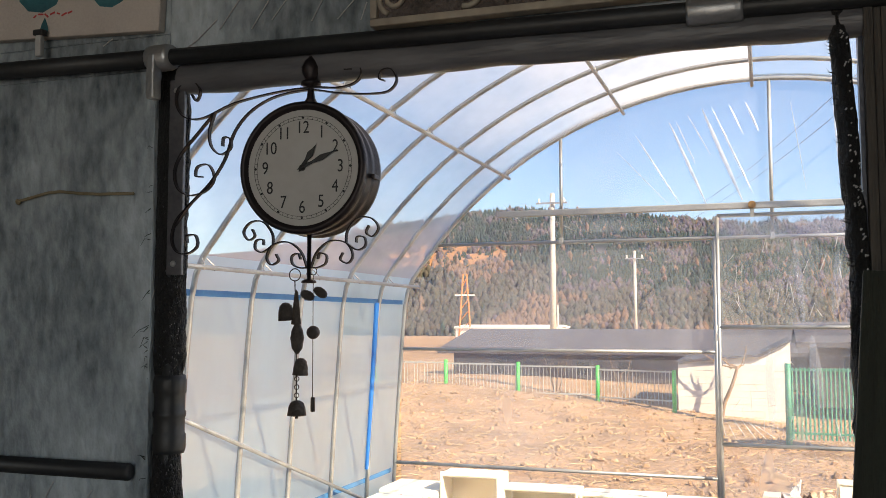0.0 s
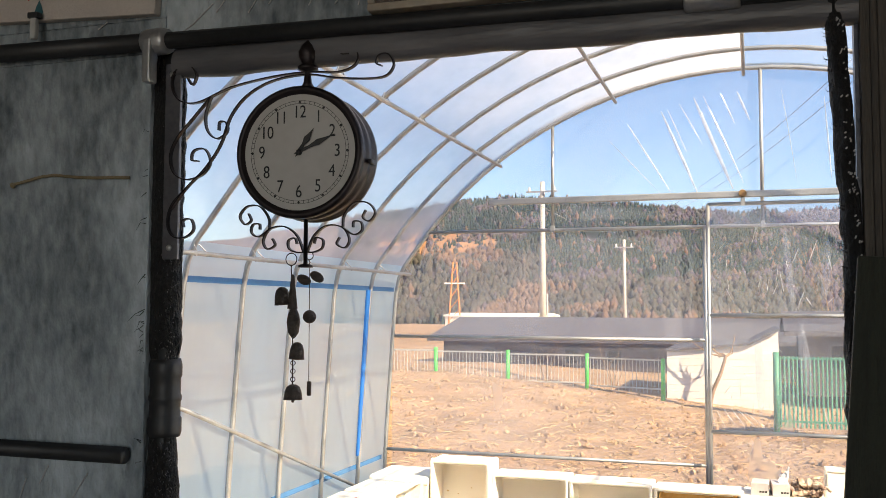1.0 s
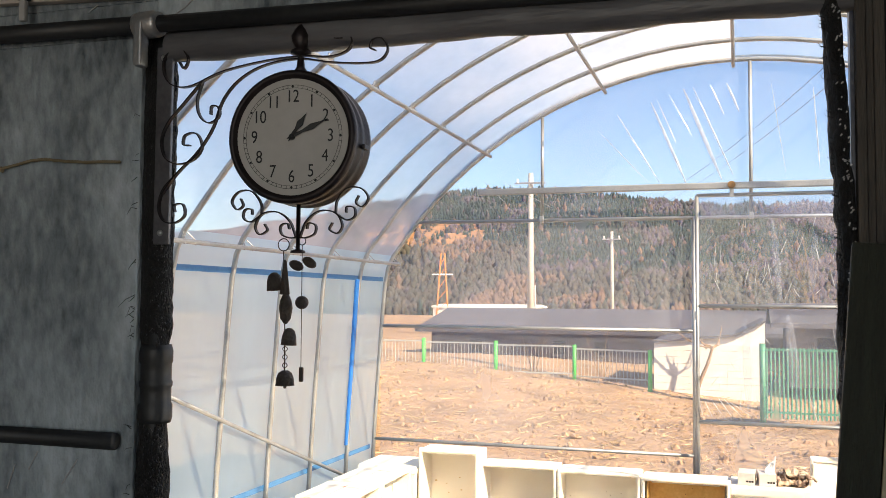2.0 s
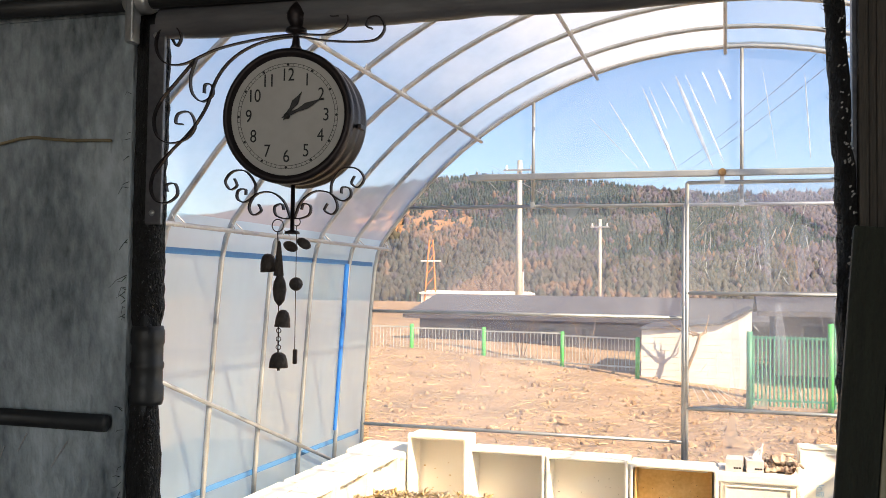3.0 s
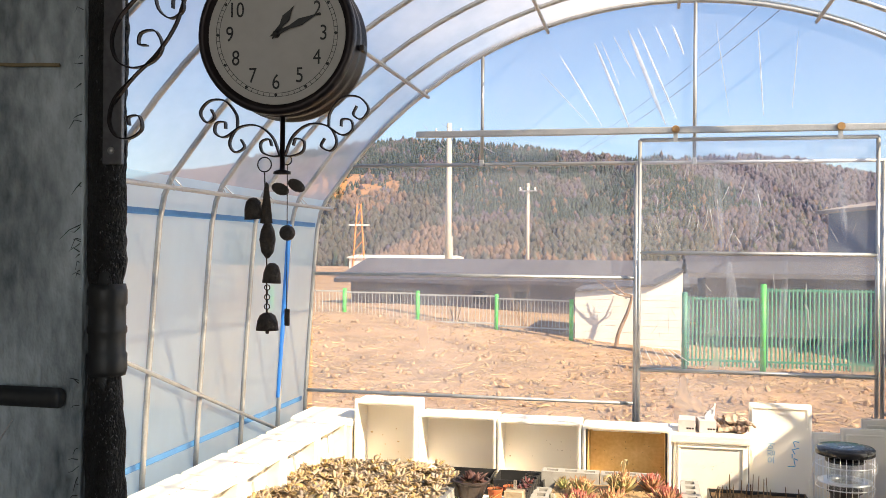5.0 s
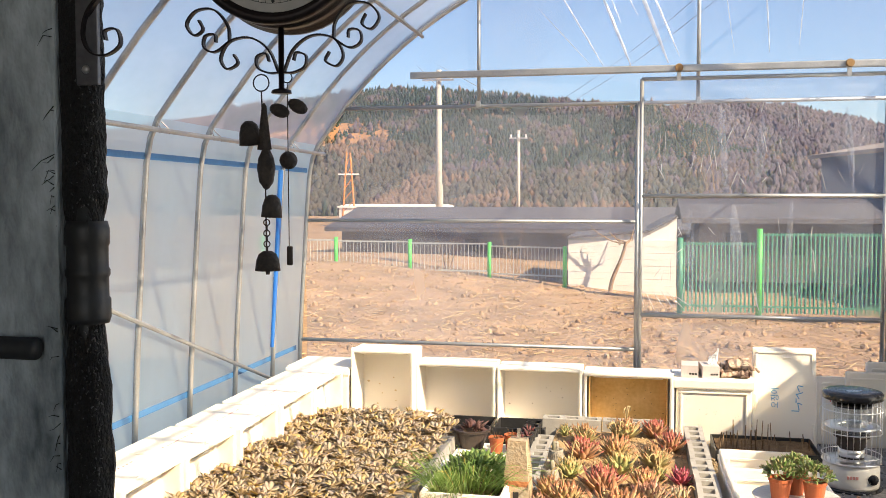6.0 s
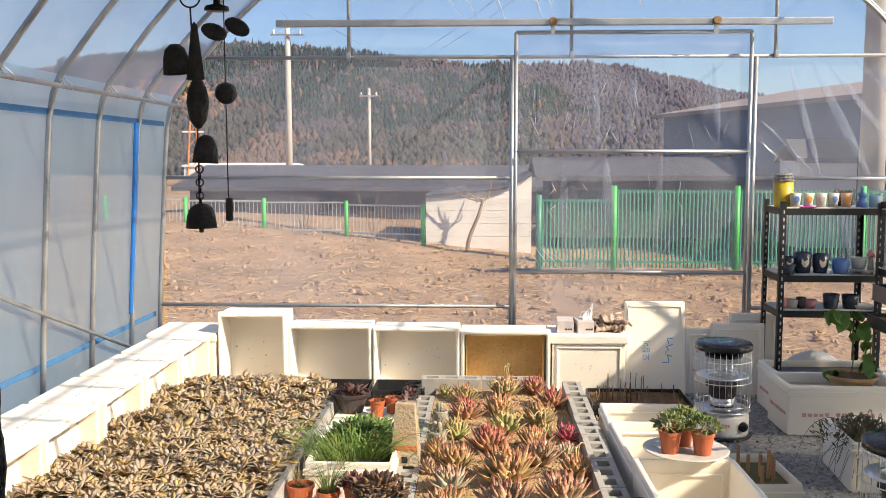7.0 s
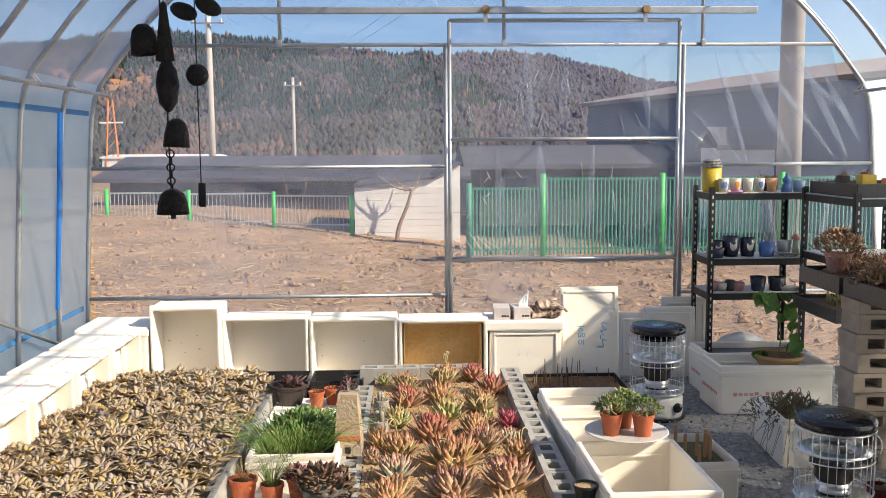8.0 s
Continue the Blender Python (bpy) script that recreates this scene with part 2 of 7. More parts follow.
HOOP = hoop_pts()
frame_thing = thing("greenhouse_frame", "galvanised steel tube frame of an arched polytunnel", "greenhouse frame", kind="structure")
for hy in HOOP_Y:
    part("hoop", tube(B(), [(x, hy, z) for x, z in HOOP], 0.0165, 10), STEEL, frame_thing, smooth=True)
PUR = []
for px in (0.17, 1.0, 1.95, CX, 2 * CX - 1.95, 2 * CX - 1.0, 2 * CX - 0.17):
    pz = (2.1 if px < 0.3 or px > 5.5 else arch(px)) - 0.034
    ox = 0.03 if px < 0.3 else -0.03 if px > 5.5 else 0
    PUR.append((px + ox, pz))
    pu = part("purlin", tube(B(), [(px + ox, PART_Y + 0.1, pz), (px + ox, END_Y + 0.07, pz)], 0.0135, 8), STEEL, frame_thing, smooth=True)
    for hy in HOOP_Y[:-1]:
        bm = B()
        for dy in (-0.045, 0.045):
            tube(bm, [(px + ox * 0.2, hy + dy * 0.5, pz + 0.05), (px + ox * 1.2, hy + dy, pz + 0.012), (px + ox * 1.3, hy + dy * 1.1, pz - 0.016)], 0.0035, 5)
        part("wire_clip", bm, STEEL, pu)
# brace on the milky side, running down towards the end wall
part("brace", tube(B(), [(0.06, 4.2, 1.5), (0.055, 7.45, 0.36)], 0.0135, 8), STEEL, frame_thing, smooth=True)
part("brace", tube(B(), [(5.8, 4.2, 1.5), (5.81, 7.45, 0.36)], 0.0135, 8), STEEL, frame_thing, smooth=True)

end_frame = thing("end_wall_frame", "galvanised tube rails and studs of the gable wall", "wall frame", kind="structure")


def rail(name, a, b, r=0.0135, parent=end_frame):
    return part(name, tube(B(), [a, b], r, 8), STEEL, parent, smooth=True)


rail("top_rail", (0.38, 8, 2.412), (5.47, 8, 2.412))
rail("middle_rail", (0.085, 8, 1.545), (2.62, 8, 1.545))
rail("low_rail", (0.0, 8, 0.6), (2.62, 8, 0.6))
rail("low_rail", (4.36, 8, 0.6), (5.86, 8, 0.6))
rail("middle_rail", (4.36, 8, 1.545), (5.78, 8, 1.545))
rail("stud", (2.63, 8, 0), (2.63, 8, 2.412), 0.0165)
rail("stud", (4.36, 8, 0), (4.36, 8, 2.412), 0.0165)
for sx in (1.449, 3.051, 4.494):
    rail("stud", (sx, 8.0, 2.412), (sx, 8.0, arch(sx)))
    box_bm = box(B(), (0.034, 0.04, 0.05), (sx, 7.985, 2.42), bevel=0.006)
    part("bracket", box_bm, STEEL, end_frame)

# sliding door hung from a track
door = thing("door_1", "film-covered sliding door in a steel tube frame", "door", kind="structure")
DL, DR = 2.655, 4.31
part("track", box(B(), (3.915, 0.035, 0.05), (2.898, 7.91, 2.642), bevel=0.008), STEEL, door, "galvanised sliding-door track")
for a, b in (((DL, 7.94, 0.03), (DL, 7.94, 2.575)), ((DR, 7.94, 0.03), (DR, 7.94, 2.575)), ((DL, 7.94, 2.575), (DR, 7.94, 2.575)), ((DL, 7.94, 1.735), (DR, 7.94, 1.735)), ((DL, 7.94, 0.866), (DR, 7.94, 0.866)), ((DL, 7.94, 0.05), (DR, 7.94, 0.05))):
    rail("door_tube", a, b, 0.0145, door)
BRASS = mat("rusty_roller", (0.4, 0.26, 0.12), (0.25, 0.13, 0.06), 0.5, 0.6)
for rx in (2.911, 4.05):
    roller = part("roller", lathe(B(), [(0, -0.02), (0.026, -0.02), (0.03, 0), (0.026, 0.02), (0, 0.02)], 14, pose(rx, 7.88, 2.645, 90)), BRASS, door, "rusty brown roller")
    part("hanger", box(B(), (0.03, 0.008, 0.1), (rx, 7.9, 2.605)), STEEL, roller)


def film_sheet(name, x0, x1, y, top, bottom, material, parent, nx=40, nzv=26, amp=0.006):
    def fn(u, v):
        x = x0 + (x1 - x0) * u
        z = bottom(x) + (top(x) - bottom(x)) * v
        return (x, y + amp * (nz(x * 2.2, z * 2.2, y) + 0.6 * nz(x * 7, z * 3, 3)), z)
    return part(name, grid(B(), nx, nzv, fn), material, parent, smooth=True)


gable = thing("wall_end", "clear polythene film stretched over the gable frame", "film wall", kind="structure")
film_sheet("upper_film", 0.39, 5.47, 8.03, lambda x: arch(x), lambda x: 2.41, FILM_END, gable, 60, 18)
film_sheet("lower_film", 0.06, 2.64, 8.026, lambda x: 2.43 if x > 0.38 else 2.15, lambda x: 0.0, FILM_LOW, gable, 32, 26)
film_sheet("lower_film", 4.34, 5.82, 8.026, lambda x: 2.43 if x < 5.48 else 2.15, lambda x: 0.0, FILM_LOW, gable, 20, 26)
film_sheet("film", DL, DR, 7.958, lambda x: 2.57, lambda x: 0.87, FILM_DOOR, door, 24, 20)
film_sheet("film", DL, DR, 7.958, lambda x: 0.87, lambda x: 0.05, FILM_LOW, door, 24, 12)


def side_film(name, pts, material, parent, out=0.02):
    c = Vector((CX, 1.2))
    def fn(u, v):
        k = u * (len(pts) - 1)
        i = min(int(k), len(pts) - 2)
        p = Vector(pts[i]).lerp(Vector(pts[i + 1]), k - i)
        y = 2.4 + (8.04 - 2.4) * v
        d = (p - c).normalized() * (out + 0.006 * nz(p.x * 3, y * 2.3, p.y * 3))
        return (p.x + d.x, y, p.y + d.y)
    return part(name, grid(B(), (len(pts) - 1) * 2, 60, fn), material, parent, smooth=True)


side_l = thing("wall_west", "milky plastic film on the tunnel's long side", "film wall", kind="structure")
side_film("film", HOOP[:6], FILM_SIDE, side_l)
for tz in (1.935, 0.54):
    tx = 0.1 if tz > 1 else 0.0
    part("tape", box(B(), (0.004, 5.5, 0.035), (tx - 0.004, 5.2, tz)), BLUE_TAPE, side_l, "strip of blue tape")
part("blue_strip", box(B(), (0.02, 0.055, 1.3), (0.058, 7.405, 1.275), (1.2, 3.8, 0), bevel=0.006), BLUE_STRIP, side_l, "bright blue plastic strip")
side_r = thing("wall_east", "milky plastic film on the tunnel's sunny side", "film wall", kind="structure")
side_film("film", HOOP[-6:], FILM_SUN, side_r)
roof = thing("roof", "hazy plastic film over the tunnel arch", "film roof", kind="structure")
side_film("film", HOOP[5:22], FILM_ROOF, roof)
side_film("film", HOOP[21:-5], FILM_EAST, roof)
part("film_edge", tube(B(), [(CX + (x - CX) * 1.011, 8.035, APEX - RAD + (z - APEX + RAD) * 1.011) for x, z in HOOP[6:-6]], 0.009, 6), BLUE_FILM, roof, "dark blue film edging")

# ---- floor and ground ----
part("floor", grid(B(), 60, 60, lambda u, v: (-0.05 + 5.95 * u, 2.0 + 6.05 * v, 0.012 * nz(u * 9, v * 9))), GRAVEL, smooth=True)
tagged(bpy.data.objects["floor"], "grey gravel floor of the polytunnel", "floor", kind="structure")


def ease(a, b, v):
    k = min(1.0, max(0.0, (v - a) / (b - a)))
    return k * k * (3 - 2 * k)


def ground_h(x, y):
    """The field falls to the east in front of the fence and is rough with clods near the tunnel."""
    if -1.0 < x < 7.0 and -3.5 < y < 8.1:
        return -0.12
    near = max(0.0, 1 - max(0, y - 8) / 40)
    fall = max(-0.33, min(0.36, -0.088 * (x - 0.3))) * ease(13.5, 20, y) * (1 - ease(23, 32, y))
    return near * (0.055 * nz(x * 0.9, y * 0.9) + 0.045 * nz(x * 2.6, y * 2.6, 2) + 0.03 * nz(x * 6, y * 6, 5)) - 0.02 + fall


def spread(u, c, fine, wide):
    s = u * 2 - 1
    return c + fine * s + wide * s ** 5


part("ground", grid(B(), 240, 240, lambda u, v: (spread(u, 2, 20, 900), spread(v, 15, 16, 900), ground_h(spread(u, 2, 20, 900), spread(v, 15, 16, 900)))), SOIL, smooth=True)
tagged(bpy.data.objects["ground"], "ploughed dry brown field with straw and clods", "field", kind="structure")

# ---- dark front room and partition ----
# walls and ceiling behind the camera are unseen; the rear opening is assumed
room = thing("wall_south", "dark lined walls of the front room", "wall", kind="structure")
for size, at in (((0.1, 5.4, 3.4), (-0.6, -0.4, 1.65)), ((0.1, 5.4, 3.4), (6.4, -0.4, 1.65)), ((2.2, 0.1, 3.4), (0.5, -3.1, 1.65)), ((2.2, 0.1, 3.4), (5.3, -3.1, 1.65)), ((2.6, 0.1, 0.9), (2.9, -3.1, 0.4))):
    part("wall", box(B(), size, at), ROOM, room)
tagged(part("ceiling", box(B(), (7.1, 5.5, 0.08), (2.9, -0.4, 3.3)), ROOM), "dark lined ceiling of the front room", "ceiling", kind="structure")
tagged(part("floor_front", box(B(), (7.0, 5.4, 0.08), (2.9, -0.36, -0.05)), GRAVEL), "bare gravel floor of the front room", "floor", kind="structure")
wall_n = thing("wall_north", "grey fleece-lined partition with a doorway into the polytunnel", "partition", kind="structure")


def fabric(name, x0, x1, z0, z1, y=PART_Y + 0.03, parent=wall_n, material=FABRIC):
    return part(name, grid(B(), 24, 24, lambda u, v: (x0 + (x1 - x0) * u, y + 0.012 * nz(u * 4, v * 2, x0), z0 + (z1 - z0) * v)), material, parent, smooth=True)


def slab(name, x0, x1, z0, z1, parent=wall_n, material=FABRIC, y=PART_Y, d=0.05):
    return part(name, box(B(), (x1 - x0, d, z1 - z0), ((x0 + x1) / 2, y + d / 2, (z0 + z1) / 2), bevel=0.004), material, parent)


slab("panel", -0.6, 1.683, 0, 2.36)
slab("panel", -0.6, 1.72, 2.36, 2.44)
slab("panel", 1.72, 6.4, 2.375, 3.3)
slab("panel", -0.6, 1.72, 2.44, 3.3)
slab("panel", 3.24, 6.4, 0, 2.375, material=DARK_FABRIC)

# ---- partition details ----
IRON = mat("dark_wrought_iron", (0.018, 0.015, 0.017), (0.034, 0.025, 0.026), 0.45, 0.5, 12, 90, 0.1)
SHAG = mat("black_woven_mat", (0.004, 0.004, 0.004), (0.014, 0.014, 0.015), 0.6, 0, 60, 220, 0.8, stretch=(1, 1, 0.5))
ROLL = mat("rolled_grey_film", (0.17, 0.17, 0.18), (0.05, 0.05, 0.055), 0.45, 0, 3, 20, 0.4, stretch=(0.4, 1, 2))
WOOD_TRIM = mat("weathered_dark_wood", (0.1, 0.085, 0.07), (0.045, 0.04, 0.035), 0.7, 0, 5, 60, 0.4, stretch=(6, 6, 0.4))
BOARD = mat("dark_green_painted_board", (0.035, 0.04, 0.028), (0.02, 0.022, 0.016), 0.6, 0, 9, 90, 0.5, stretch=(6, 6, 0.5))
LIP = mat("pale_gilt_lip", (0.4, 0.36, 0.24), (0.25, 0.22, 0.14), 0.5)
CANVAS = mat("painted_canvas", (0.55, 0.5, 0.46), (0.45, 0.4, 0.37), 0.85, 0, 5, 200, 0.2)
TEAL = mat("teal_paint", (0.03, 0.16, 0.19), (0.02, 0.08, 0.1), 0.7)
RED_INK = mat("red_ink", (0.55, 0.07, 0.06), (0.45, 0.05, 0.05), 0.6)
CARVED = mat("carved_grey_relief", (0.16, 0.13, 0.12), (0.05, 0.04, 0.035), 0.85, 0, 14, 80, 0.9)
CREAM = mat("cream_moulding", (0.4, 0.35, 0.28), (0.26, 0.22, 0.18), 0.7)
SCUFF_GLINT = mat("pale_scuff_and_glint", (0.5, 0.5, 0.5), (0.35, 0.35, 0.36), 0.6)
FIBRE = mat("frayed_fibre", (0.02, 0.02, 0.02), (0.01, 0.01, 0.01), 0.9)


def beam_z(x):
    return 2.392 - 0.012 * (x - 1.2)


beam = thing("crossbeam", "black round pipe across the top of the doorway", "pipe", kind="structure")
part("pipe", tube(B(), [(-0.5, 2.335, 2.385), (1.2, 2.335, 2.388), (1.7, 2.335, 2.378)], 0.021, 14), BLACK_PIPE, beam, smooth=True)
part("pipe", tube(B(), [(1.7, 2.335, 2.378), (2.25, 2.335, 2.368), (3.3, 2.335, 2.352), (6.3, 2.335, 2.33)], 0.019, 14), BLACK_PIPE, beam, smooth=True)
part("collar", lathe(B(), [(0, -0.03), (0.027, -0.03), (0.03, -0.02), (0.03, 0.02), (0.027, 0.03), (0, 0.03)], 16, pose(1.715, 2.335, 2.377, 0, 90, 0)), STEEL, beam, "galvanised pipe collar", True)
part("collar", lathe(B(), [(0, -0.05), (0.023, -0.05), (0.025, -0.045), (0.025, 0.045), (0.023, 0.05), (0, 0.05)], 16, pose(2.91, 2.335, 2.357, 0, 90, 0)), STEEL, beam, "galvanised pipe collar", True)
part("strap", box(B(), (0.02, 0.03, 0.1), (1.708, 2.318, 2.33), bevel=0.004), STEEL, beam, "bent steel strap")

roll = B()
def roll_fn(u, v):
    x = 1.75 + 1.42 * u
    a = v * 2 * math.pi
    r = 0.034 + 0.006 * nz(x * 5, a)
    low = 2.332 - 0.006 * u + 0.004 * nz(x * 9, 2)
    return (x, 2.365 + 0.8 * r * math.cos(a), low + r * math.sin(a))
grid(roll, 60, 14, roll_fn)
tagged(part("rolled_film", roll, ROLL, smooth=True), "rolled-up grey film hanging under the crossbeam", "film roll", kind="structure")
part("valance", grid(B(), 50, 4, lambda u, v: (1.76 + 1.4 * u, 2.372 + 0.01 * nz(u * 14, v * 2), 2.36 - v * (0.06 + 0.006 * nz(u * 30, 1)))), ROLL, bpy.data.objects["rolled_film"], smooth=True)

jl = thing("doorpost_1", "pipe doorpost wrapped in black woven matting", "door post", kind="structure")
part("post", tube(B(), [(1.715, 2.395, 0), (1.715, 2.395, 2.37)], 0.022, 12), BLACK_PIPE, jl, smooth=True)
def wrap_fn(z0, z1, w, lean=0.0):
    def fn(u, v):
        z = z0 + (z1 - z0) * u
        a = v * 2 * math.pi
        taper = min(1.0, 0.72 + 3.5 * min(u, 1 - u))
        k = (w + 0.006 * nz(z * 14, math.cos(a) * 2, math.sin(a) * 2) + 0.003 * nz(z * 50, a * 3)) * taper
        left = 1.12 if math.cos(a) < 0 else 1.0
        return (1.709 + lean * u + k * math.cos(a) * left, 2.395 + 0.6 * k * math.sin(a), z)
    return fn
part("wrapping", grid(B(), 110, 20, wrap_fn(1.655, 2.36, 0.042, -0.003)), SHAG, jl, smooth=True)
part("wrapping", grid(B(), 110, 20, wrap_fn(0.0, 1.512, 0.044)), SHAG, jl, smooth=True)
sl = part("sleeve", lathe(B(), [(0.0, 1.495), (0.034, 1.495), (0.037, 1.505), (0.037, 1.535), (0.034, 1.54), (0.034, 1.572), (0.0365, 1.577), (0.0365, 1.585), (0.034, 1.59), (0.034, 1.625), (0.0365, 1.63), (0.0365, 1.655), (0.033, 1.668), (0, 1.668)], 20, pose(1.714, 2.395, 0)), BLACK_PIPE, jl, "black ribbed plastic sleeve", True)
fib = B()
for i in range(150):
    z = random.choice((random.uniform(1.66, 2.2), random.uniform(1.66, 1.85), random.uniform(1.2, 1.52)))
    side = random.random()
    x = 1.668 if side < 0.75 else 1.75
    L = random.uniform(0.006, 0.022) * (1.7 if random.random() < 0.12 else 1)
    dx = -L if side < 0.75 else L * 0.35
    p = Vector((x + 0.012 * (1 if dx < 0 else -1), 2.365 + random.uniform(-0.01, 0.02), z))
    q = p + Vector((dx * 0.7, 0, random.uniform(-0.012, 0.01)))
    tube(fib, [p, q, q + Vector((dx * 0.5, 0, random.uniform(-0.02, 0.004)))], 0.0011, 4, taper=0.3)
part("fibre", fib, FIBRE, jl)
# lighter grey flecks imitate sparkle on the black matting
flk = Bits()
for i in range(420):
    z = random.choice((random.uniform(1.67, 2.3), random.uniform(1.1, 1.49)))
    flk.add(pose(1.722 + random.uniform(-0.02, 0.028), 2.369 + random.uniform(0, 0.006), z, random.uniform(-50, 50), random.uniform(-50, 50), 0) @ Matrix.Diagonal((0.0016, 0.0012, random.uniform(0.002, 0.006), 1)))
tagged(flk.done("weave_fleck", mat("weave_glint", (0.09, 0.09, 0.1), (0.04, 0.04, 0.045), 0.35), jl, "grey flecks painted as glints on the weave"), kind="stuff")

# low pipe across the fleece panel
lb = tagged(part("low_pipe", tube(B(), [(-0.5, 2.335, 1.462), (1.655, 2.335, 1.458)], 0.019, 12), BLACK_PIPE, smooth=True), "black pipe clamped across the fleece panel", "pipe", kind="structure")
scuffs = B()
for x, z, L, a in [(1.9, 2.5, 0.16, -52), (1.96, 2.47, 0.1, -55), (2.02, 2.49, 0.12, -50), (1.82, 2.44, 0.06, -40), (2.1, 2.47, 0.09, -60), (1.55, 2.435, 0.03, -30), (1.42, 1.4, 0.05, -60), (1.52, 1.38, 0.07, -55), (1.36, 1.36, 0.06, -70), (2.16, 2.45, 0.06, -45), (1.78, 2.41, 0.04, -30), (2.2, 2.44, 0.04, -70)]:
    box(scuffs, (L, 0.002, 0.0022), (x, 2.357, z), (0, a, 0))
part("scuff", scuffs, SCUFF_GLINT, wall_n, "pale scuff marks")
cordm = mat("jute_cord", (0.3, 0.24, 0.15), (0.18, 0.14, 0.08), 0.9)
cord_pts = [(1.305, 2.35, 2.072), (1.33, 2.349, 2.075), (1.359, 2.35, 2.081), (1.395, 2.35, 2.088), (1.432, 2.35, 2.09), (1.49, 2.35, 2.083), (1.545, 2.35, 2.079), (1.6, 2.35, 2.078), (1.638, 2.35, 2.076)]
cord = tagged(part("cord", tube(B(), cord_pts, 0.0035, 6), cordm, smooth=True), "short frayed jute cord on the fleece panel", "cord")
part("knot", lathe(B(), [(0, -0.008), (0.008, 0), (0, 0.01)], 8, pose(1.312, 2.349, 2.07, 0, 80, 0)), cordm, cord)

# doorpost on the other side: frayed matting, blue strip, wooden trim
jr = thing("doorpost_2", "doorpost with frayed black matting and wooden trim", "door post", kind="structure")
def edge_fn(u, v):
    z = 2.36 * u
    a = v * 2 * math.pi
    x = 3.141 - 0.022 * max(0, (z - 1.9)) / 0.4 + 0.003 * nz(z * 9)
    k = 0.017 + 0.004 * nz(z * 22, math.cos(a), math.sin(a)) + 0.003 * nz(z * 70, a * 2)
    return (x + k * math.cos(a), 2.36 + 1.3 * k * math.sin(a), z)
part("matting", grid(B(), 160, 12, edge_fn), SHAG, jr, smooth=True)
# pale bits before the matting stand for points of light in its weave
gl = B()
for i in range(70):
    z = random.uniform(1.7, 2.3)
    box(gl, (0.0025, 0.0015, random.uniform(0.002, 0.006)), (3.146 - 0.022 * max(0, (z - 1.9)) / 0.4 + random.uniform(-0.006, 0.008), 2.334, z), (random.uniform(0, 60), random.uniform(0, 60), 0))
part("gap", gl, SCUFF_GLINT, jr, "tiny pale bits painted as glints in the weave")
fr = B()
for i in range(60):
    z = random.uniform(1.6, 2.32)
    x = 3.126 - 0.022 * max(0, (z - 1.9)) / 0.4
    L = random.uniform(0.003, 0.012)
    tube(fr, [(x + 0.006, 2.345, z), (x - L * 0.6, 2.345, z + 0.004), (x - L, 2.345, z + random.uniform(-0.002, 0.012))], 0.0009, 4, taper=0.3)
part("fibre", fr, FIBRE, jr)
part("strip", box(B(), (0.014, 0.03, 2.36), (3.158, 2.378, 1.18)), mat("navy_strip", (0.012, 0.02, 0.05), (0.008, 0.012, 0.03), 0.4), jr, "navy blue plastic strip")
for i, (x, w, d) in enumerate(((3.166, 0.016, 0.05), (3.181, 0.012, 0.036), (3.196, 0.018, 0.046))):
    part("trim", box(B(), (w, d, 2.34), (x, 2.36, 1.17), bevel=0.003), WOOD_TRIM, jr)
part("infill", box(B(), (0.06, 0.02, 2.36), (3.225, 2.37, 1.18)), DARK_FABRIC, jr)

lean = thing("framed_board", "dark green wooden framed board leaning on the doorpost", "framed board", pose(2.982, 2.03, 0.0, -5.0, 4.2, -4))
part("stile", box(B(), (0.06, 0.035, 1.88), (0.03, 0, 0.94), bevel=0.004), BOARD, lean)
part("stile", box(B(), (0.06, 0.035, 1.88), (0.87, 0, 0.94), bevel=0.004), BOARD, lean)
part("top_rail", box(B(), (0.78, 0.035, 0.06), (0.45, 0, 1.85), bevel=0.004), BOARD, lean)
part("bottom_rail", box(B(), (0.78, 0.035, 0.06), (0.45, 0, 0.03), bevel=0.004), BOARD, lean)
part("panel", box(B(), (0.78, 0.012, 1.76), (0.45, 0.006, 0.94)), BOARD, lean)
part("lip", box(B(), (0.009, 0.012, 1.76), (0.066, -0.012, 0.94), bevel=0.002), LIP, lean, "pale gilt inner lip")
part("lip", box(B(), (0.76, 0.012, 0.009), (0.45, -0.012, 1.812), bevel=0.002), LIP, lean, "pale gilt inner lip")

# pictures over the doorway
pic = thing("painting", "unframed cream canvas painting with teal brushwork, hung over the pipe", "painting", pose(1.2, 2.345, 2.745, 0, 2.6, 0))
part("canvas", box(B(), (1.04, 0.025, 0.56), (0, 0, 0), bevel=0.004), CANVAS, pic)
for x, w, h, zc in ((0.18, 0.13, 0.1, -0.17), (-0.03, 0.12, 0.09, -0.16), (0.38, 0.1, 0.08, -0.18), (-0.3, 0.16, 0.12, -0.14)):
    part("brushwork", lathe(B(), [(0, 0.002), (w * 0.4, 0.002), (w * 0.5, 0.0)], 9, pose(x, -0.0125, zc, 90, 0, 0) @ Matrix.Diagonal((1, h / w, 1, 1))), TEAL, pic, "patch of dark teal paint")
sig = B()
for i in range(7):
    box(sig, (random.uniform(0.008, 0.016), 0.001, 0.004), (0.17 + i * 0.017, -0.0135, -0.225 + random.uniform(-0.003, 0.003)), (0, random.uniform(-40, 40), 0))
part("signature", sig, RED_INK, pic, "small red brush signature")
drip = part("drop", lathe(B(), [(0, 0.02), (0.008, 0.005), (0.013, -0.01), (0.01, -0.016), (0, -0.02)], 10, pose(0.2, -0.014, -0.252) @ Matrix.Diagonal((1, 0.15, 1, 1))), TEAL, pic, "teal paint drop")
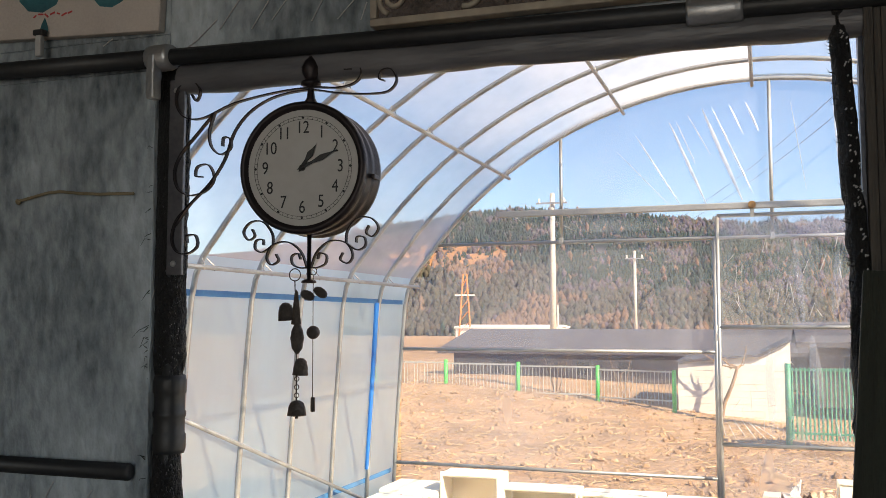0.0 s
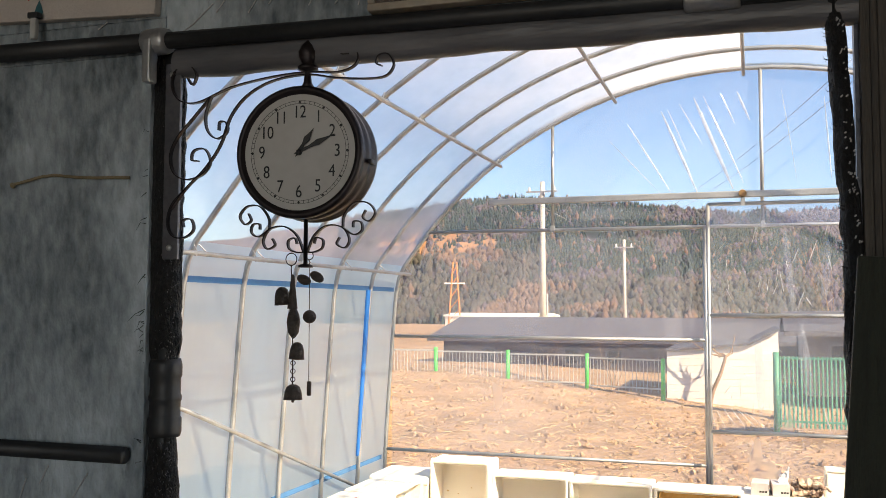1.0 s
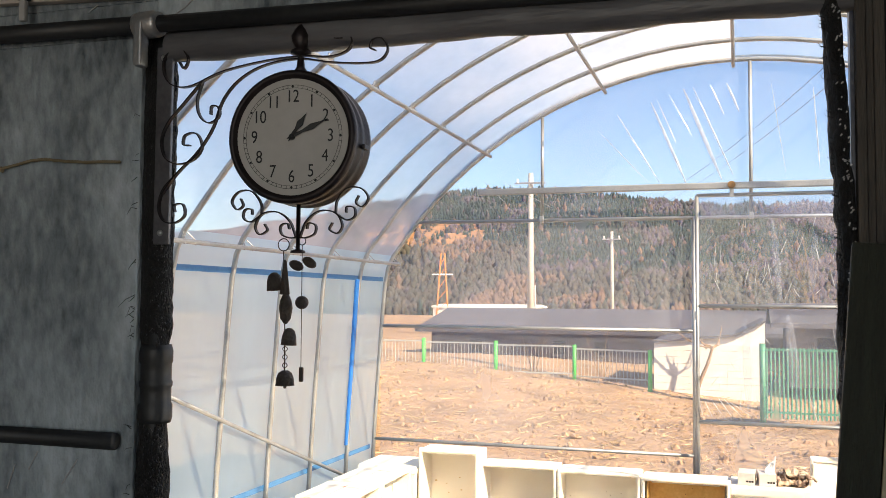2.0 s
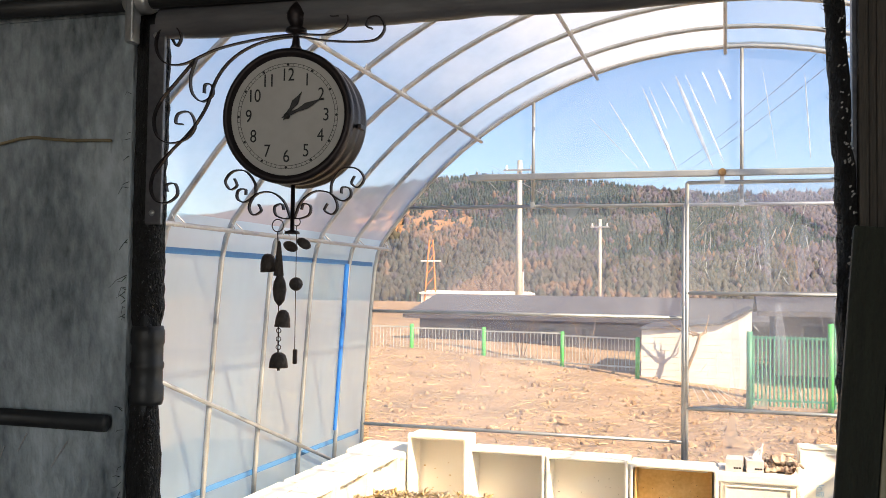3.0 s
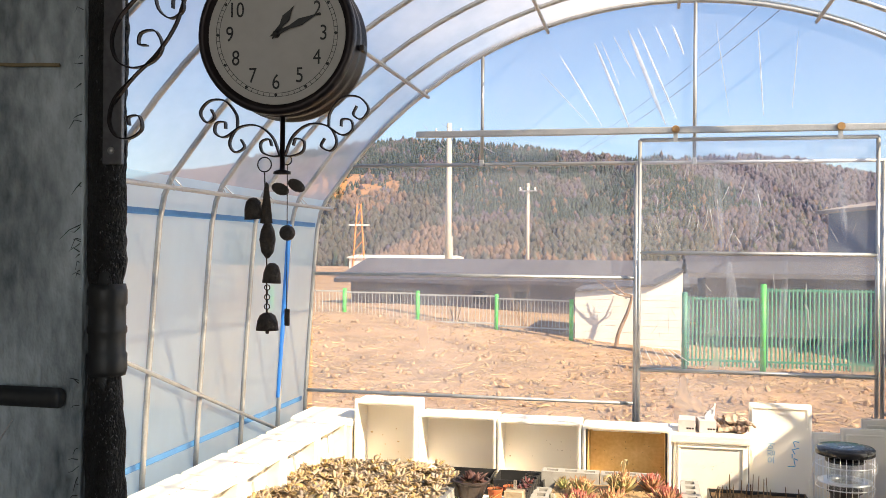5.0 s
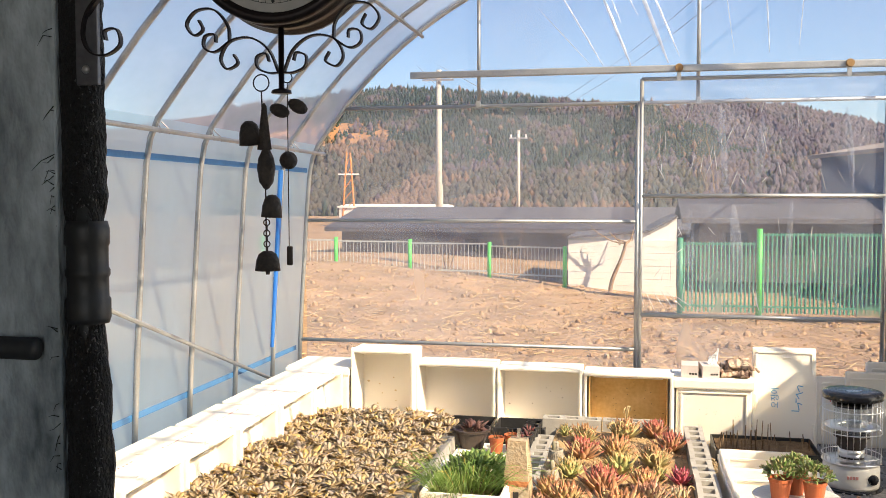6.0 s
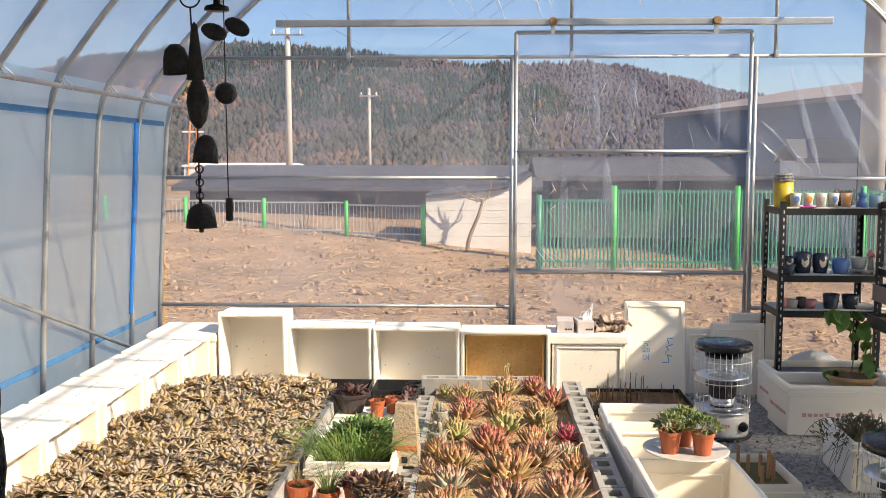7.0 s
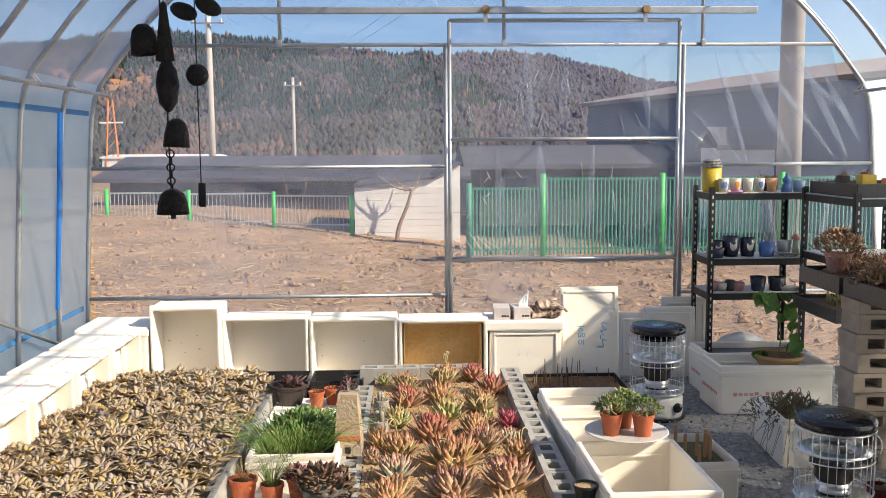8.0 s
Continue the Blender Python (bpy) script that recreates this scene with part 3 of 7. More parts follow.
clip = thing("hanging_clip", "small white plastic clip under the canvas", "clip", pose(1.391, 2.315, 2.436))
part("body", box(B(), (0.016, 0.014, 0.05), (0, 0, -0.005), bevel=0.004), mat("clip_plastic", (0.5, 0.5, 0.48), (0.4, 0.4, 0.4), 0.5), clip)
part("jaw", box(B(), (0.028, 0.018, 0.014), (0, 0, 0.026), bevel=0.003), BLACK_PIPE, clip)

carv = thing("carved_relief", "dark carved relief panel with a cream moulding", "wall panel", pose(2.74, 2.34, 2.662, 0, 0.2, 0))
part("backing", box(B(), (1.0, 0.02, 0.53), (0, 0, 0.005)), CARVED, carv)
for size, at in (((1.02, 0.034, 0.016), (0, -0.004, -0.264)), ((1.02, 0.034, 0.016), (0, -0.004, 0.272)), ((0.016, 0.034, 0.52), (-0.502, -0.004, 0.004)), ((0.016, 0.034, 0.52), (0.502, -0.004, 0.004))):
    part("moulding", box(B(), size, at, bevel=0.004), CREAM, carv)


def spiral(cx, cz, r0, r1, a0, a1, n=16):
    """Points of a scroll in the x-z plane, from radius r0 to r1."""
    return [(cx + (r0 + (r1 - r0) * k / n) * math.cos(radians(a0 + (a1 - a0) * k / n)), cz + (r0 + (r1 - r0) * k / n) * math.sin(radians(a0 + (a1 - a0) * k / n))) for k in range(n + 1)]


for cx_, s in ((-0.46, 1), (-0.3, -1), (-0.12, 1), (0.06, -1), (0.24, 1), (0.42, -1)):
    part("carved_scroll", tube(B(), [(x, -0.014, z) for x, z in spiral(cx_, -0.215, 0.034, 0.006, 250, 250 - s * 560, 26)], 0.006, 6), CREAM, carv, smooth=True)
grit = B()
for i in range(220):
    p = (random.uniform(-0.49, 0.49), -0.011, random.uniform(-0.25, 0.26))
    lathe(grit, [(0, 0.006), (random.uniform(0.004, 0.011), 0), (0, -0.003)], 5, pose(*p, 90, 0, random.uniform(0, 90)))
tagged(part("relief", grit, CARVED, carv), kind="stuff")


# ---- station clock on its scroll bracket ----
def ribbon(bm, pts, w=0.01, th=0.0014, y=2.352):
    """Flat iron bent along points of the x-z plane; w across the plane."""
    vs = []
    for i, (x, z) in enumerate(pts):
        a, b = pts[max(0, i - 1)], pts[min(len(pts) - 1, i + 1)]
        d = Vector((b[0] - a[0], b[1] - a[1])).normalized()
        nx, nzv = -d.y * th, d.x * th
        vs.append([bm.verts.new((x + sx * nx, y + sy * w / 2, z + sx * nzv)) for sx, sy in ((-1, -1), (1, -1), (1, 1), (-1, 1))])
    for a, b in zip(vs, vs[1:]):
        for j in range(4):
            bm.faces.new((a[j], a[(j + 1) % 4], b[(j + 1) % 4], b[j]))
    bm.faces.new(vs[0][::-1])
    bm.faces.new(vs[-1])
    return bm


def curve(*ctrl, n=8):
    """Smooth line through control points."""
    p = [Vector(c) for c in ctrl]
    p = [p[0] * 2 - p[1]] + p + [p[-1] * 2 - p[-2]]
    out = []
    for i in range(1, len(p) - 2):
        for k in range(n):
            t = k / n
            out.append(0.5 * ((2 * p[i]) + (p[i + 1] - p[i - 1]) * t + (2 * p[i - 1] - 5 * p[i] + 4 * p[i + 1] - p[i + 2]) * t * t + (3 * p[i] - p[i - 1] - 3 * p[i + 1] + p[i + 2]) * t ** 3))
    out.append(p[-2])
    return [tuple(v) for v in out]


PLATE_STEEL = mat("dull_steel_plate", (0.16, 0.16, 0.175), (0.09, 0.09, 0.1), 0.4, 0.5, 12, 90, 0.1)
clock = thing("wall_clock", "double-sided station clock with a cream dial on a scrolled iron bracket", "clock", pose(0, 0, 0))
plate = part("back_plate", box(B(), (0.04, 0.008, 0.44), (1.747, 2.356, 2.11), bevel=0.002), PLATE_STEEL, clock, "dull grey steel back plate")
part("bolt", lathe(B(), [(0, 0.006), (0.006, 0.005), (0.008, 0), (0, 0)], 12, pose(1.745, 2.354, 1.915, 90)), STEEL, plate, "bright bolt head", True)
part("bolt", lathe(B(), [(0, 0.006), (0.006, 0.005), (0.008, 0), (0, 0)], 12, pose(1.745, 2.354, 2.305, 90)), STEEL, plate, "bright bolt head", True)
BY = 2.347
for pts in (curve((1.789, 2.291), (1.801, 2.276), (1.811, 2.296), (1.797, 2.318), (1.77, 2.318), (1.75, 2.298), (1.752, 2.265), (1.775, 2.24), (1.82, 2.236), (1.898, 2.263), (2.0, 2.279), (2.085, 2.283), (2.15, 2.278), (2.188, 2.287), (2.2, 2.308), (2.188, 2.332), (2.167, 2.332), (2.161, 2.316), (2.18, 2.314)),
            curve((1.752, 2.0), (1.79, 2.045), (1.84, 2.09), (1.876, 2.14), (1.9, 2.2), (1.94, 2.243), (2.0, 2.27), (2.08, 2.278), (2.15, 2.266), (2.222, 2.259), (2.262, 2.262), (2.279, 2.283), (2.268, 2.306), (2.247, 2.306), (2.24, 2.29), (2.252, 2.284)),
            curve((1.849, 2.246), (1.836, 2.205), (1.842, 2.17), (1.866, 2.152), (1.89, 2.165), (1.888, 2.186), (1.872, 2.188), (1.87, 2.17)),
            curve((1.849, 2.246), (1.8, 2.196), (1.764, 2.158), (1.748, 2.12), (1.757, 2.082), (1.79, 2.065), (1.83, 2.074), (1.85, 2.1), (1.836, 2.13), (1.808, 2.128), (1.803, 2.108), (1.82, 2.105)),
            curve((1.79, 2.045), (1.755, 2.01), (1.744, 1.97), (1.757, 1.942), (1.785, 1.936), (1.81, 1.952), (1.805, 1.976), (1.784, 1.975), (1.785, 1.96))):
    part("scroll", ribbon(B(), pts, y=BY), IRON, clock)
part("finial", lathe(B(), [(0, 2.256), (0.016, 2.256), (0.009, 2.268), (0.007, 2.285), (0.006, 2.292), (0.022, 2.296), (0.022, 2.302), (0.012, 2.308), (0.019, 2.322), (0.021, 2.333), (0.014, 2.348), (0.005, 2.358), (0, 2.362)], 18, pose(2.083, BY, -0.008)), IRON, clock, smooth=True)
CF = pose(2.083, 2.352, 2.105, 0, 0, 5)          # the clock's centre; its dial looks to -y
CD = CF @ pose(0, 0, 0, 90)
case_p = [(0, 0.05), (0.122, 0.05), (0.126, 0.056), (0.133, 0.058), (0.138, 0.052), (0.139, 0.04), (0.134, 0.03), (0.134, 0.012), (0.137, 0.008), (0.137, -0.008), (0.134, -0.012), (0.134, -0.03), (0.139, -0.04), (0.138, -0.052), (0.122, -0.05), (0, -0.05)]
part("case", lathe(B(), [(r, z - 0.004 if z > 0.045 and r < 0.125 else z) for r, z in case_p], 64, CD), IRON, clock, smooth=True)
DIAL = mat("cream_dial", (0.5, 0.49, 0.47), (0.42, 0.41, 0.39), 0.6, 0, 6, 50, 0.02)
INK = mat("black_ink", (0.012, 0.012, 0.014), (0.02, 0.02, 0.02), 0.5)
dial = part("dial", lathe(B(), [(0, 0.0475), (0.121, 0.0475), (0.121, 0.044), (0, 0.044)], 64, CD), DIAL, clock, "cream dial")
ring = B()
for r in (0.1015, 0.1075):
    lathe(ring, [(r - 0.0004, 0.0479), (r + 0.0004, 0.0479), (r + 0.0004, 0.0476), (r - 0.0004, 0.0476), (r - 0.0004, 0.0479)], 72, CD)
for k in range(60):
    a = radians(k * 6)
    bmesh.ops.create_cube(ring, size=1, matrix=CD @ pose(0.1045 * math.sin(a), 0.1045 * math.cos(a), 0.0478, 0, 0, -k * 6) @ Matrix.Diagonal((0.0008, 0.006, 0.0004, 1)))
part("minute_track", ring, INK, dial)
for k in range(12):
    a = radians(k * 30)
    bm = B()
    bmesh.ops.create_cube(bm, size=1, matrix=CD @ pose(0.1045 * math.sin(a), 0.1045 * math.cos(a), 0.0482, 0, 0, -k * 30 + 45) @ Matrix.Diagonal((0.0046, 0.0046, 0.001, 1)))
    part("hour_mark", bm, INK, dial)


def text_mesh(name, body, size, m, material, parent, flat=0.9):
    cu = bpy.data.curves.new("text", "FONT")
    cu.body, cu.size, cu.align_x, cu.align_y, cu.extrude = body, size, "CENTER", "CENTER", 0.0004
    tmp = bpy.data.objects.new("text", cu)
    scene.collection.objects.link(tmp)
    bpy.context.view_layer.update()
    me = bpy.data.meshes.new_from_object(tmp.evaluated_get(bpy.context.evaluated_depsgraph_get()))
    bpy.data.objects.remove(tmp)
    me.transform(m @ Matrix.Diagonal((flat, 1, 1, 1)))
    me.materials.clear()
    me.materials.append(material)
    ob = new(name, me)
    ob.parent = parent
    return ob


for k in range(1, 13):
    a = radians(k * 30)
    text_mesh("numeral", str(k), 0.037, CD @ pose(0.083 * math.sin(a), 0.083 * math.cos(a), 0.0482), INK, dial, 0.8)


def clock_hand(name, deg, L, w):
    bm = B()
    out = [(0, -0.012), (w * 0.5, 0.0), (w * 0.35, L * 0.3), (w * 0.8, L * 0.55), (w * 0.25, L * 0.8), (0, L), (-w * 0.25, L * 0.8), (-w * 0.8, L * 0.55), (-w * 0.35, L * 0.3), (-w * 0.5, 0.0)]
    m = CD @ pose(0, 0, 0.0515, 0, 0, -deg)
    vs = [bm.verts.new(m @ Vector((x, y, 0))) for x, y in out]
    ex = bmesh.ops.extrude_face_region(bm, geom=[bm.faces.new(vs)])
    bmesh.ops.translate(bm, verts=[v for v in ex["geom"] if isinstance(v, bmesh.types.BMVert)], vec=m.to_3x3() @ Vector((0, 0, 0.001)))
    return part(name, bm, INK, dial, "black clock pointer")


clock_hand("hour_pointer", 34, 0.058, 0.009)
clock_hand("minute_pointer", 66, 0.086, 0.008)
part("hub", lathe(B(), [(0, 0.055), (0.005, 0.054), (0.007, 0.048), (0, 0.048)], 14, CD), INK, dial, smooth=True)
part("latch", box(B(), (0.008, 0.03, 0.01), (0, 0, 0), bevel=0.002), IRON, clock).matrix_basis = CF @ pose(0.142, 0, -0.018)
part("stem", lathe(B(), [(0, 1.868), (0.016, 1.868), (0.015, 1.873), (0.0045, 1.876), (0.0045, 1.97), (0, 1.97)], 12, pose(2.083, BY, 0)), IRON, clock, smooth=True)
for s in (-1, 1):
    X = lambda x: 2.083 + s * x
    for ctrl in (((0.004, 1.9), (0.02, 1.935), (0.05, 1.955), (0.085, 1.95), (0.1, 1.925), (0.09, 1.908), (0.072, 1.916), (0.078, 1.93)),
                 ((0.085, 1.95), (0.11, 1.935), (0.128, 1.943), (0.126, 1.96), (0.11, 1.962), (0.108, 1.95)),
                 ((0.085, 1.95), (0.088, 1.975), (0.11, 2.0), (0.14, 2.0), (0.157, 1.98), (0.145, 1.962), (0.13, 1.97), (0.136, 1.985)),
                 ((0.004, 1.9), (0.02, 1.9), (0.038, 1.908), (0.04, 1.925), (0.025, 1.93), (0.02, 1.918))):
        part("scroll", ribbon(B(), curve(*[(X(x), z) for x, z in ctrl]), 0.009, y=BY), IRON, clock)

# ---- wind chimes ----
CLAY = mat("brown_stoneware", (0.075, 0.06, 0.05), (0.035, 0.028, 0.025), 0.7, 0, 40, 160, 0.3)
STRING = mat("dark_string", (0.05, 0.04, 0.035), (0.03, 0.025, 0.02), 0.9)


def bell(r, h):
    return [(0, h), (r * 0.35, h * 0.97), (r * 0.7, h * 0.82), (r * 0.9, h * 0.5), (r, 0.0), (r * 0.88, 0.0), (r * 0.75, h * 0.5), (0, h * 0.85)]


def ring_at(m, r, t=0.0012):
    return tube(B(), [m @ Vector((r * math.cos(2 * math.pi * k / 16), 0, r * math.sin(2 * math.pi * k / 16))) for k in range(16)], t, 6, closed=True)


ch = thing("wind_chime", "brown stoneware bell wind chime hung from the clock bracket", "wind chime", pose(2.047, BY + 0.006, 0))
part("ring", ring_at(pose(0, 0, 1.886), 0.013), IRON, ch, smooth=True)
part("string", tube(B(), [(0, 0, 1.874), (0.003, 0, 1.8), (0.006, 0, 1.7), (0.006, 0, 1.61)], 0.0012, 5), STRING, ch)
part("bell", lathe(B(), bell(0.018, 0.038), 20, pose(-0.018, 0, 1.79, 0, -6, 0)), CLAY, ch, smooth=True)
part("tag", lathe(B(), [(0, 1.855), (0.004, 1.85), (0.011, 1.79), (0.012, 1.782), (0, 1.78)], 4, pose(0.006, -0.004, 0) @ Matrix.Diagonal((1, 0.4, 1, 1))), CLAY, ch, "pointed brown tag")
part("bead", lathe(B(), [(0, 0.038), (0.004, 0.03), (0.012, 0.012), (0.0145, -0.004), (0.011, -0.026), (0.004, -0.036), (0, -0.038)], 18, pose(0.007, 0, 1.757)), CLAY, ch, "large fish-shaped clay bead", True)
part("bell", lathe(B(), bell(0.0165, 0.036), 18, pose(0.015, 0, 1.676, 0, 3, 0)), CLAY, ch, smooth=True)
for k in range(6):
    part("chain_link", ring_at(pose(0.007, 0, 1.668 - k * 0.0085, 0, 0, 90 * (k % 2) + 30), 0.0048, 0.001), IRON, ch, smooth=True)
part("bell", lathe(B(), bell(0.02, 0.032), 20, pose(0.008, 0, 1.592)), CLAY, ch, smooth=True)
part("clapper", lathe(B(), [(0, 0.012), (0.004, 0.006), (0.003, -0.004), (0, -0.004)], 10, pose(0.008, 0, 1.59)), CLAY, ch)

ch2 = thing("wind_chime", "slim wind chime with clay ball and butterfly on a cord", "wind chime", pose(2.09, BY + 0.006, 0))
part("ring", ring_at(pose(0, 0, 1.893), 0.008, 0.001), IRON, ch2, smooth=True)
part("string", tube(B(), [(0, 0, 1.886), (0.001, 0, 1.63)], 0.0008, 5), STRING, ch2)
for sx, a in ((-0.013, -20), (0.017, -28)):
    part("wing", lathe(B(), [(0, 0.005), (0.01, 0.003), (0.014, 0), (0.01, -0.003), (0, -0.005)], 14, pose(sx, 0, 1.845 + sx * 0.2, 90, 0, 0) @ pose(0, 0, 0, 0, 0, a) @ Matrix.Diagonal((1.25, 0.75, 1, 1))), CLAY, ch2, "dark butterfly wing", True)
part("ball", lathe(B(), [(0.014 * math.sin(k * math.pi / 10), -0.014 * math.cos(k * math.pi / 10)) for k in range(11)], 16, pose(0.001, 0, 1.765)), CLAY, ch2, smooth=True)
part("weight", box(B(), (0.009, 0.006, 0.03), (0.002, 0, 1.616), bevel=0.002), CLAY, ch2)

# ---- outside: field litter, fences, buildings, poles, hills ----
GREEN_PAINT = mat("bright_green_paint", (0.05, 0.5, 0.08), (0.04, 0.4, 0.07), 0.45)
WIRE = mat("pale_fence_wire", (0.5, 0.52, 0.48), (0.4, 0.42, 0.4), 0.5, 0.3)
GREEN_MESH = mat("green_fence_slat", (0.05, 0.26, 0.16), (0.03, 0.18, 0.11), 0.5)
WHITE_WALL = mat("white_panel_wall", (0.8, 0.77, 0.72), (0.7, 0.67, 0.62), 0.7, 0, 2, 30, 0.1)
SLATE = mat("dark_grey_roof", (0.09, 0.085, 0.1), (0.06, 0.06, 0.07), 0.7, 0, 2, 20, 0.3)
BARN_WALL = mat("dark_barn_wall", (0.1, 0.085, 0.09), (0.06, 0.05, 0.055), 0.8, 0, 1, 12, 0.3, stretch=(3, 3, 0.4))
TAN_ROOF = mat("weathered_tan_roof", (0.3, 0.25, 0.22), (0.22, 0.18, 0.17), 0.8, 0, 1, 14, 0.3)
STEEL_BLUE = mat("blue_grey_cladding", (0.07, 0.12, 0.2), (0.05, 0.08, 0.15), 0.6, 0, 1, 10, 0.2)
CONCRETE = mat("concrete_pole", (0.5, 0.47, 0.42), (0.4, 0.37, 0.33), 0.85, 0, 4, 40, 0.2)
YELLOW = mat("yellow_tarp", (0.75, 0.5, 0.05), (0.6, 0.38, 0.04), 0.6)
ORANGE = mat("orange_pylon_paint", (0.7, 0.25, 0.05), (0.6, 0.2, 0.05), 0.6)
GLASS_DARK = mat("dark_window_pane", (0.03, 0.035, 0.045), (0.02, 0.02, 0.03), 0.15)
# base colours of the woods carry a bluish cast for aerial haze
PINE = island_mat("far_pines", [(0.032, 0.062, 0.05), (0.04, 0.072, 0.055), (0.05, 0.078, 0.065), (0.036, 0.066, 0.06)], 1.0, 0.4, 0.35)
OLIVE_WOOD = island_mat("far_mixed_woods", [(0.1, 0.105, 0.08), (0.125, 0.11, 0.09), (0.085, 0.095, 0.08), (0.14, 0.115, 0.095)], 1.0, 0.4, 0.35)
PURPLE_WOOD = island_mat("far_hazed_bare_trees", [(0.145, 0.12, 0.155), (0.16, 0.13, 0.165), (0.13, 0.11, 0.15), (0.17, 0.135, 0.155)], 1.0, 0.4, 0.35)
RUSSET_WOOD = island_mat("far_russet_trees", [(0.24, 0.15, 0.11), (0.27, 0.17, 0.12), (0.2, 0.14, 0.115), (0.3, 0.19, 0.13)], 1.0, 0.4, 0.35)
HILL = mat("leaf_litter_hillside", (0.2, 0.155, 0.135), (0.14, 0.12, 0.115), 1.0, 0, 0.05, 0.6, 0.0, spec=0.0)
CLAY_CUT = mat("bare_orange_clay", (0.4, 0.21, 0.11), (0.26, 0.15, 0.09), 1.0, 0, 0.3, 2.0, 0.4, spec=0.0)

litter, clods = Bits(), Bits()
ico = bmesh.new()
bmesh.ops.create_icosphere(ico, subdivisions=1, radius=1)
iv = [tuple(v.co) for v in ico.verts]
iface = [tuple(v.index for v in f.verts) for f in ico.faces]
ico.free()
for i in range(9500):
    y = 8.4 + 13.5 * random.random() ** 1.25
    x = random.uniform(-4 - (y - 8) * 0.4, 8 + (y - 8) * 0.4)
    z = ground_h(x, y)
    if random.random() < 0.45:
        L, a = random.uniform(0.05, 0.28), random.uniform(0, 180)
        litter.add(pose(x, y, z + 0.02, random.uniform(-4, 4), random.uniform(-18, 18), a) @ Matrix.Diagonal((L, 0.008, 0.006, 1)))
    else:
        r = 0.009 + 0.05 * random.random() ** 3.6
        clods.add(pose(x, y, z + r * 0.1, random.uniform(0, 180), random.uniform(0, 180), 0) @ Matrix.Diagonal((1.3 * r, r, 0.7 * r, 1)), iv, iface)
tagged(litter.done("straw", STRAW), "scattered dry straw and stalks on the field", "straw", kind="stuff")
tagged(clods.done("soil_clods", CLOD), "dry brown clods of earth", "clods", kind="stuff")


def fence_panel(m, w, h, n, post_mat, slat_mat, label, r=0.012, group="fence panels"):
    t = thing("fence", label, "fence", m, group)
    part("post", tube(B(), [(0, 0, -0.05), (0, 0, h + 0.06)], 0.045, 10), post_mat, t, "bright green post", True)
    part("rail", box(B(), (w, 0.03, 0.03), (w / 2, 0, h - 0.03)), slat_mat, t)
    part("rail", box(B(), (w, 0.03, 0.03), (w / 2, 0, 0.12)), slat_mat, t)
    me = tube(B(), [(0, 0, 0.03), (0, 0, h), ], r, 5)
    first = part("slat", me, slat_mat, t)
    first.location.x = w / (n + 1)
    for k in range(1, n):
        o = new("slat", first.data)
        o.parent, o.location = t, (w * (k + 1) / (n + 1), 0, 0)
    return t


lowf = fence_panel(pose(-3.95, 21.0, 0.08), 1.72, 0.74, 20, GREEN_PAINT, WIRE, "low wire fence panel with a bright green post", 0.006)
for k, (x, y, a) in enumerate(((-2.25, 21.0, 0), (-0.48, 21.0, -17), (-5.7, 21.0, 0))):
    copy_thing(lowf, pose(x, y, (0.05, 0.0, 0.1)[k], 0, 0, a))
end_post = thing("fence_post", "bright green end post of the low fence", "fence post", pose(1.19, 20.4, -0.25))
part("post", tube(B(), [(0, 0, 0), (0, 0, 0.99)], 0.045, 10), GREEN_PAINT, end_post, smooth=True)
part("cap", lathe(B(), [(0, 0.02), (0.03, 0.015), (0.048, 0), (0, 0)], 10, pose(0, 0, 0.99)), GREEN_PAINT, end_post, smooth=True)
hif = fence_panel(pose(4.42, 15.5, 0.0), 1.85, 1.22, 30, GREEN_PAINT, GREEN_MESH, "tall green slatted fence panel with a bright green post", 0.016)
for x, y, a in ((6.27, 15.5, 0), (8.1, 15.4, -2), (9.95, 15.3, -2)):
    copy_thing(hif, pose(x, y, 0, 0, 0, a))
part_f = fence_panel(pose(3.28, 15.5, 0), 1.12, 1.08, 18, GREEN_MESH, GREEN_MESH, "faded green slatted fence panel beside a white shed", 0.016)


def house(name, label, at, w, d, h, rise, wall_m, roof_m, windows=(), hang=0.4, boards=0, rz=0.0):
    """A gabled building; its long side looks to -y, and the ridge runs along x."""
    t = thing(name, label, "building", pose(*at, 0, 0, rz))
    part("wall", box(B(), (w, d, h), (w / 2, d / 2, h / 2)), wall_m, t)
    rb = B()
    prof = [(-hang, h - 0.05), (d / 2, h + rise), (d + hang, h - 0.05), (d + hang, h + 0.06), (d / 2, h + rise + 0.14), (-hang, h + 0.06)]
    a = [rb.verts.new((-hang, y, z)) for y, z in prof]
    b = [rb.verts.new((w + hang, y, z)) for y, z in prof]
    for i in range(6):
        j = (i + 1) % 6
        rb.faces.new((a[i], a[j], b[j], b[i]))
    rb.faces.new(a[::-1])
    rb.faces.new(b)
    part("roof", rb, roof_m, t)
    for x, z, ww, hh in windows:
        wd = part("window", box(B(), (ww, 0.06, hh), (x, -0.01, z)), SLATE, t)
        part("pane", box(B(), (ww - 0.12, 0.03, hh - 0.12), (x, -0.035, z)), GLASS_DARK, wd)
    for k in range(boards):
        part("board", box(B(), (w + 0.01, 0.03, h / boards - 0.03), (w / 2, -0.012, (k + 0.5) * h / boards)), wall_m, t)
    return t


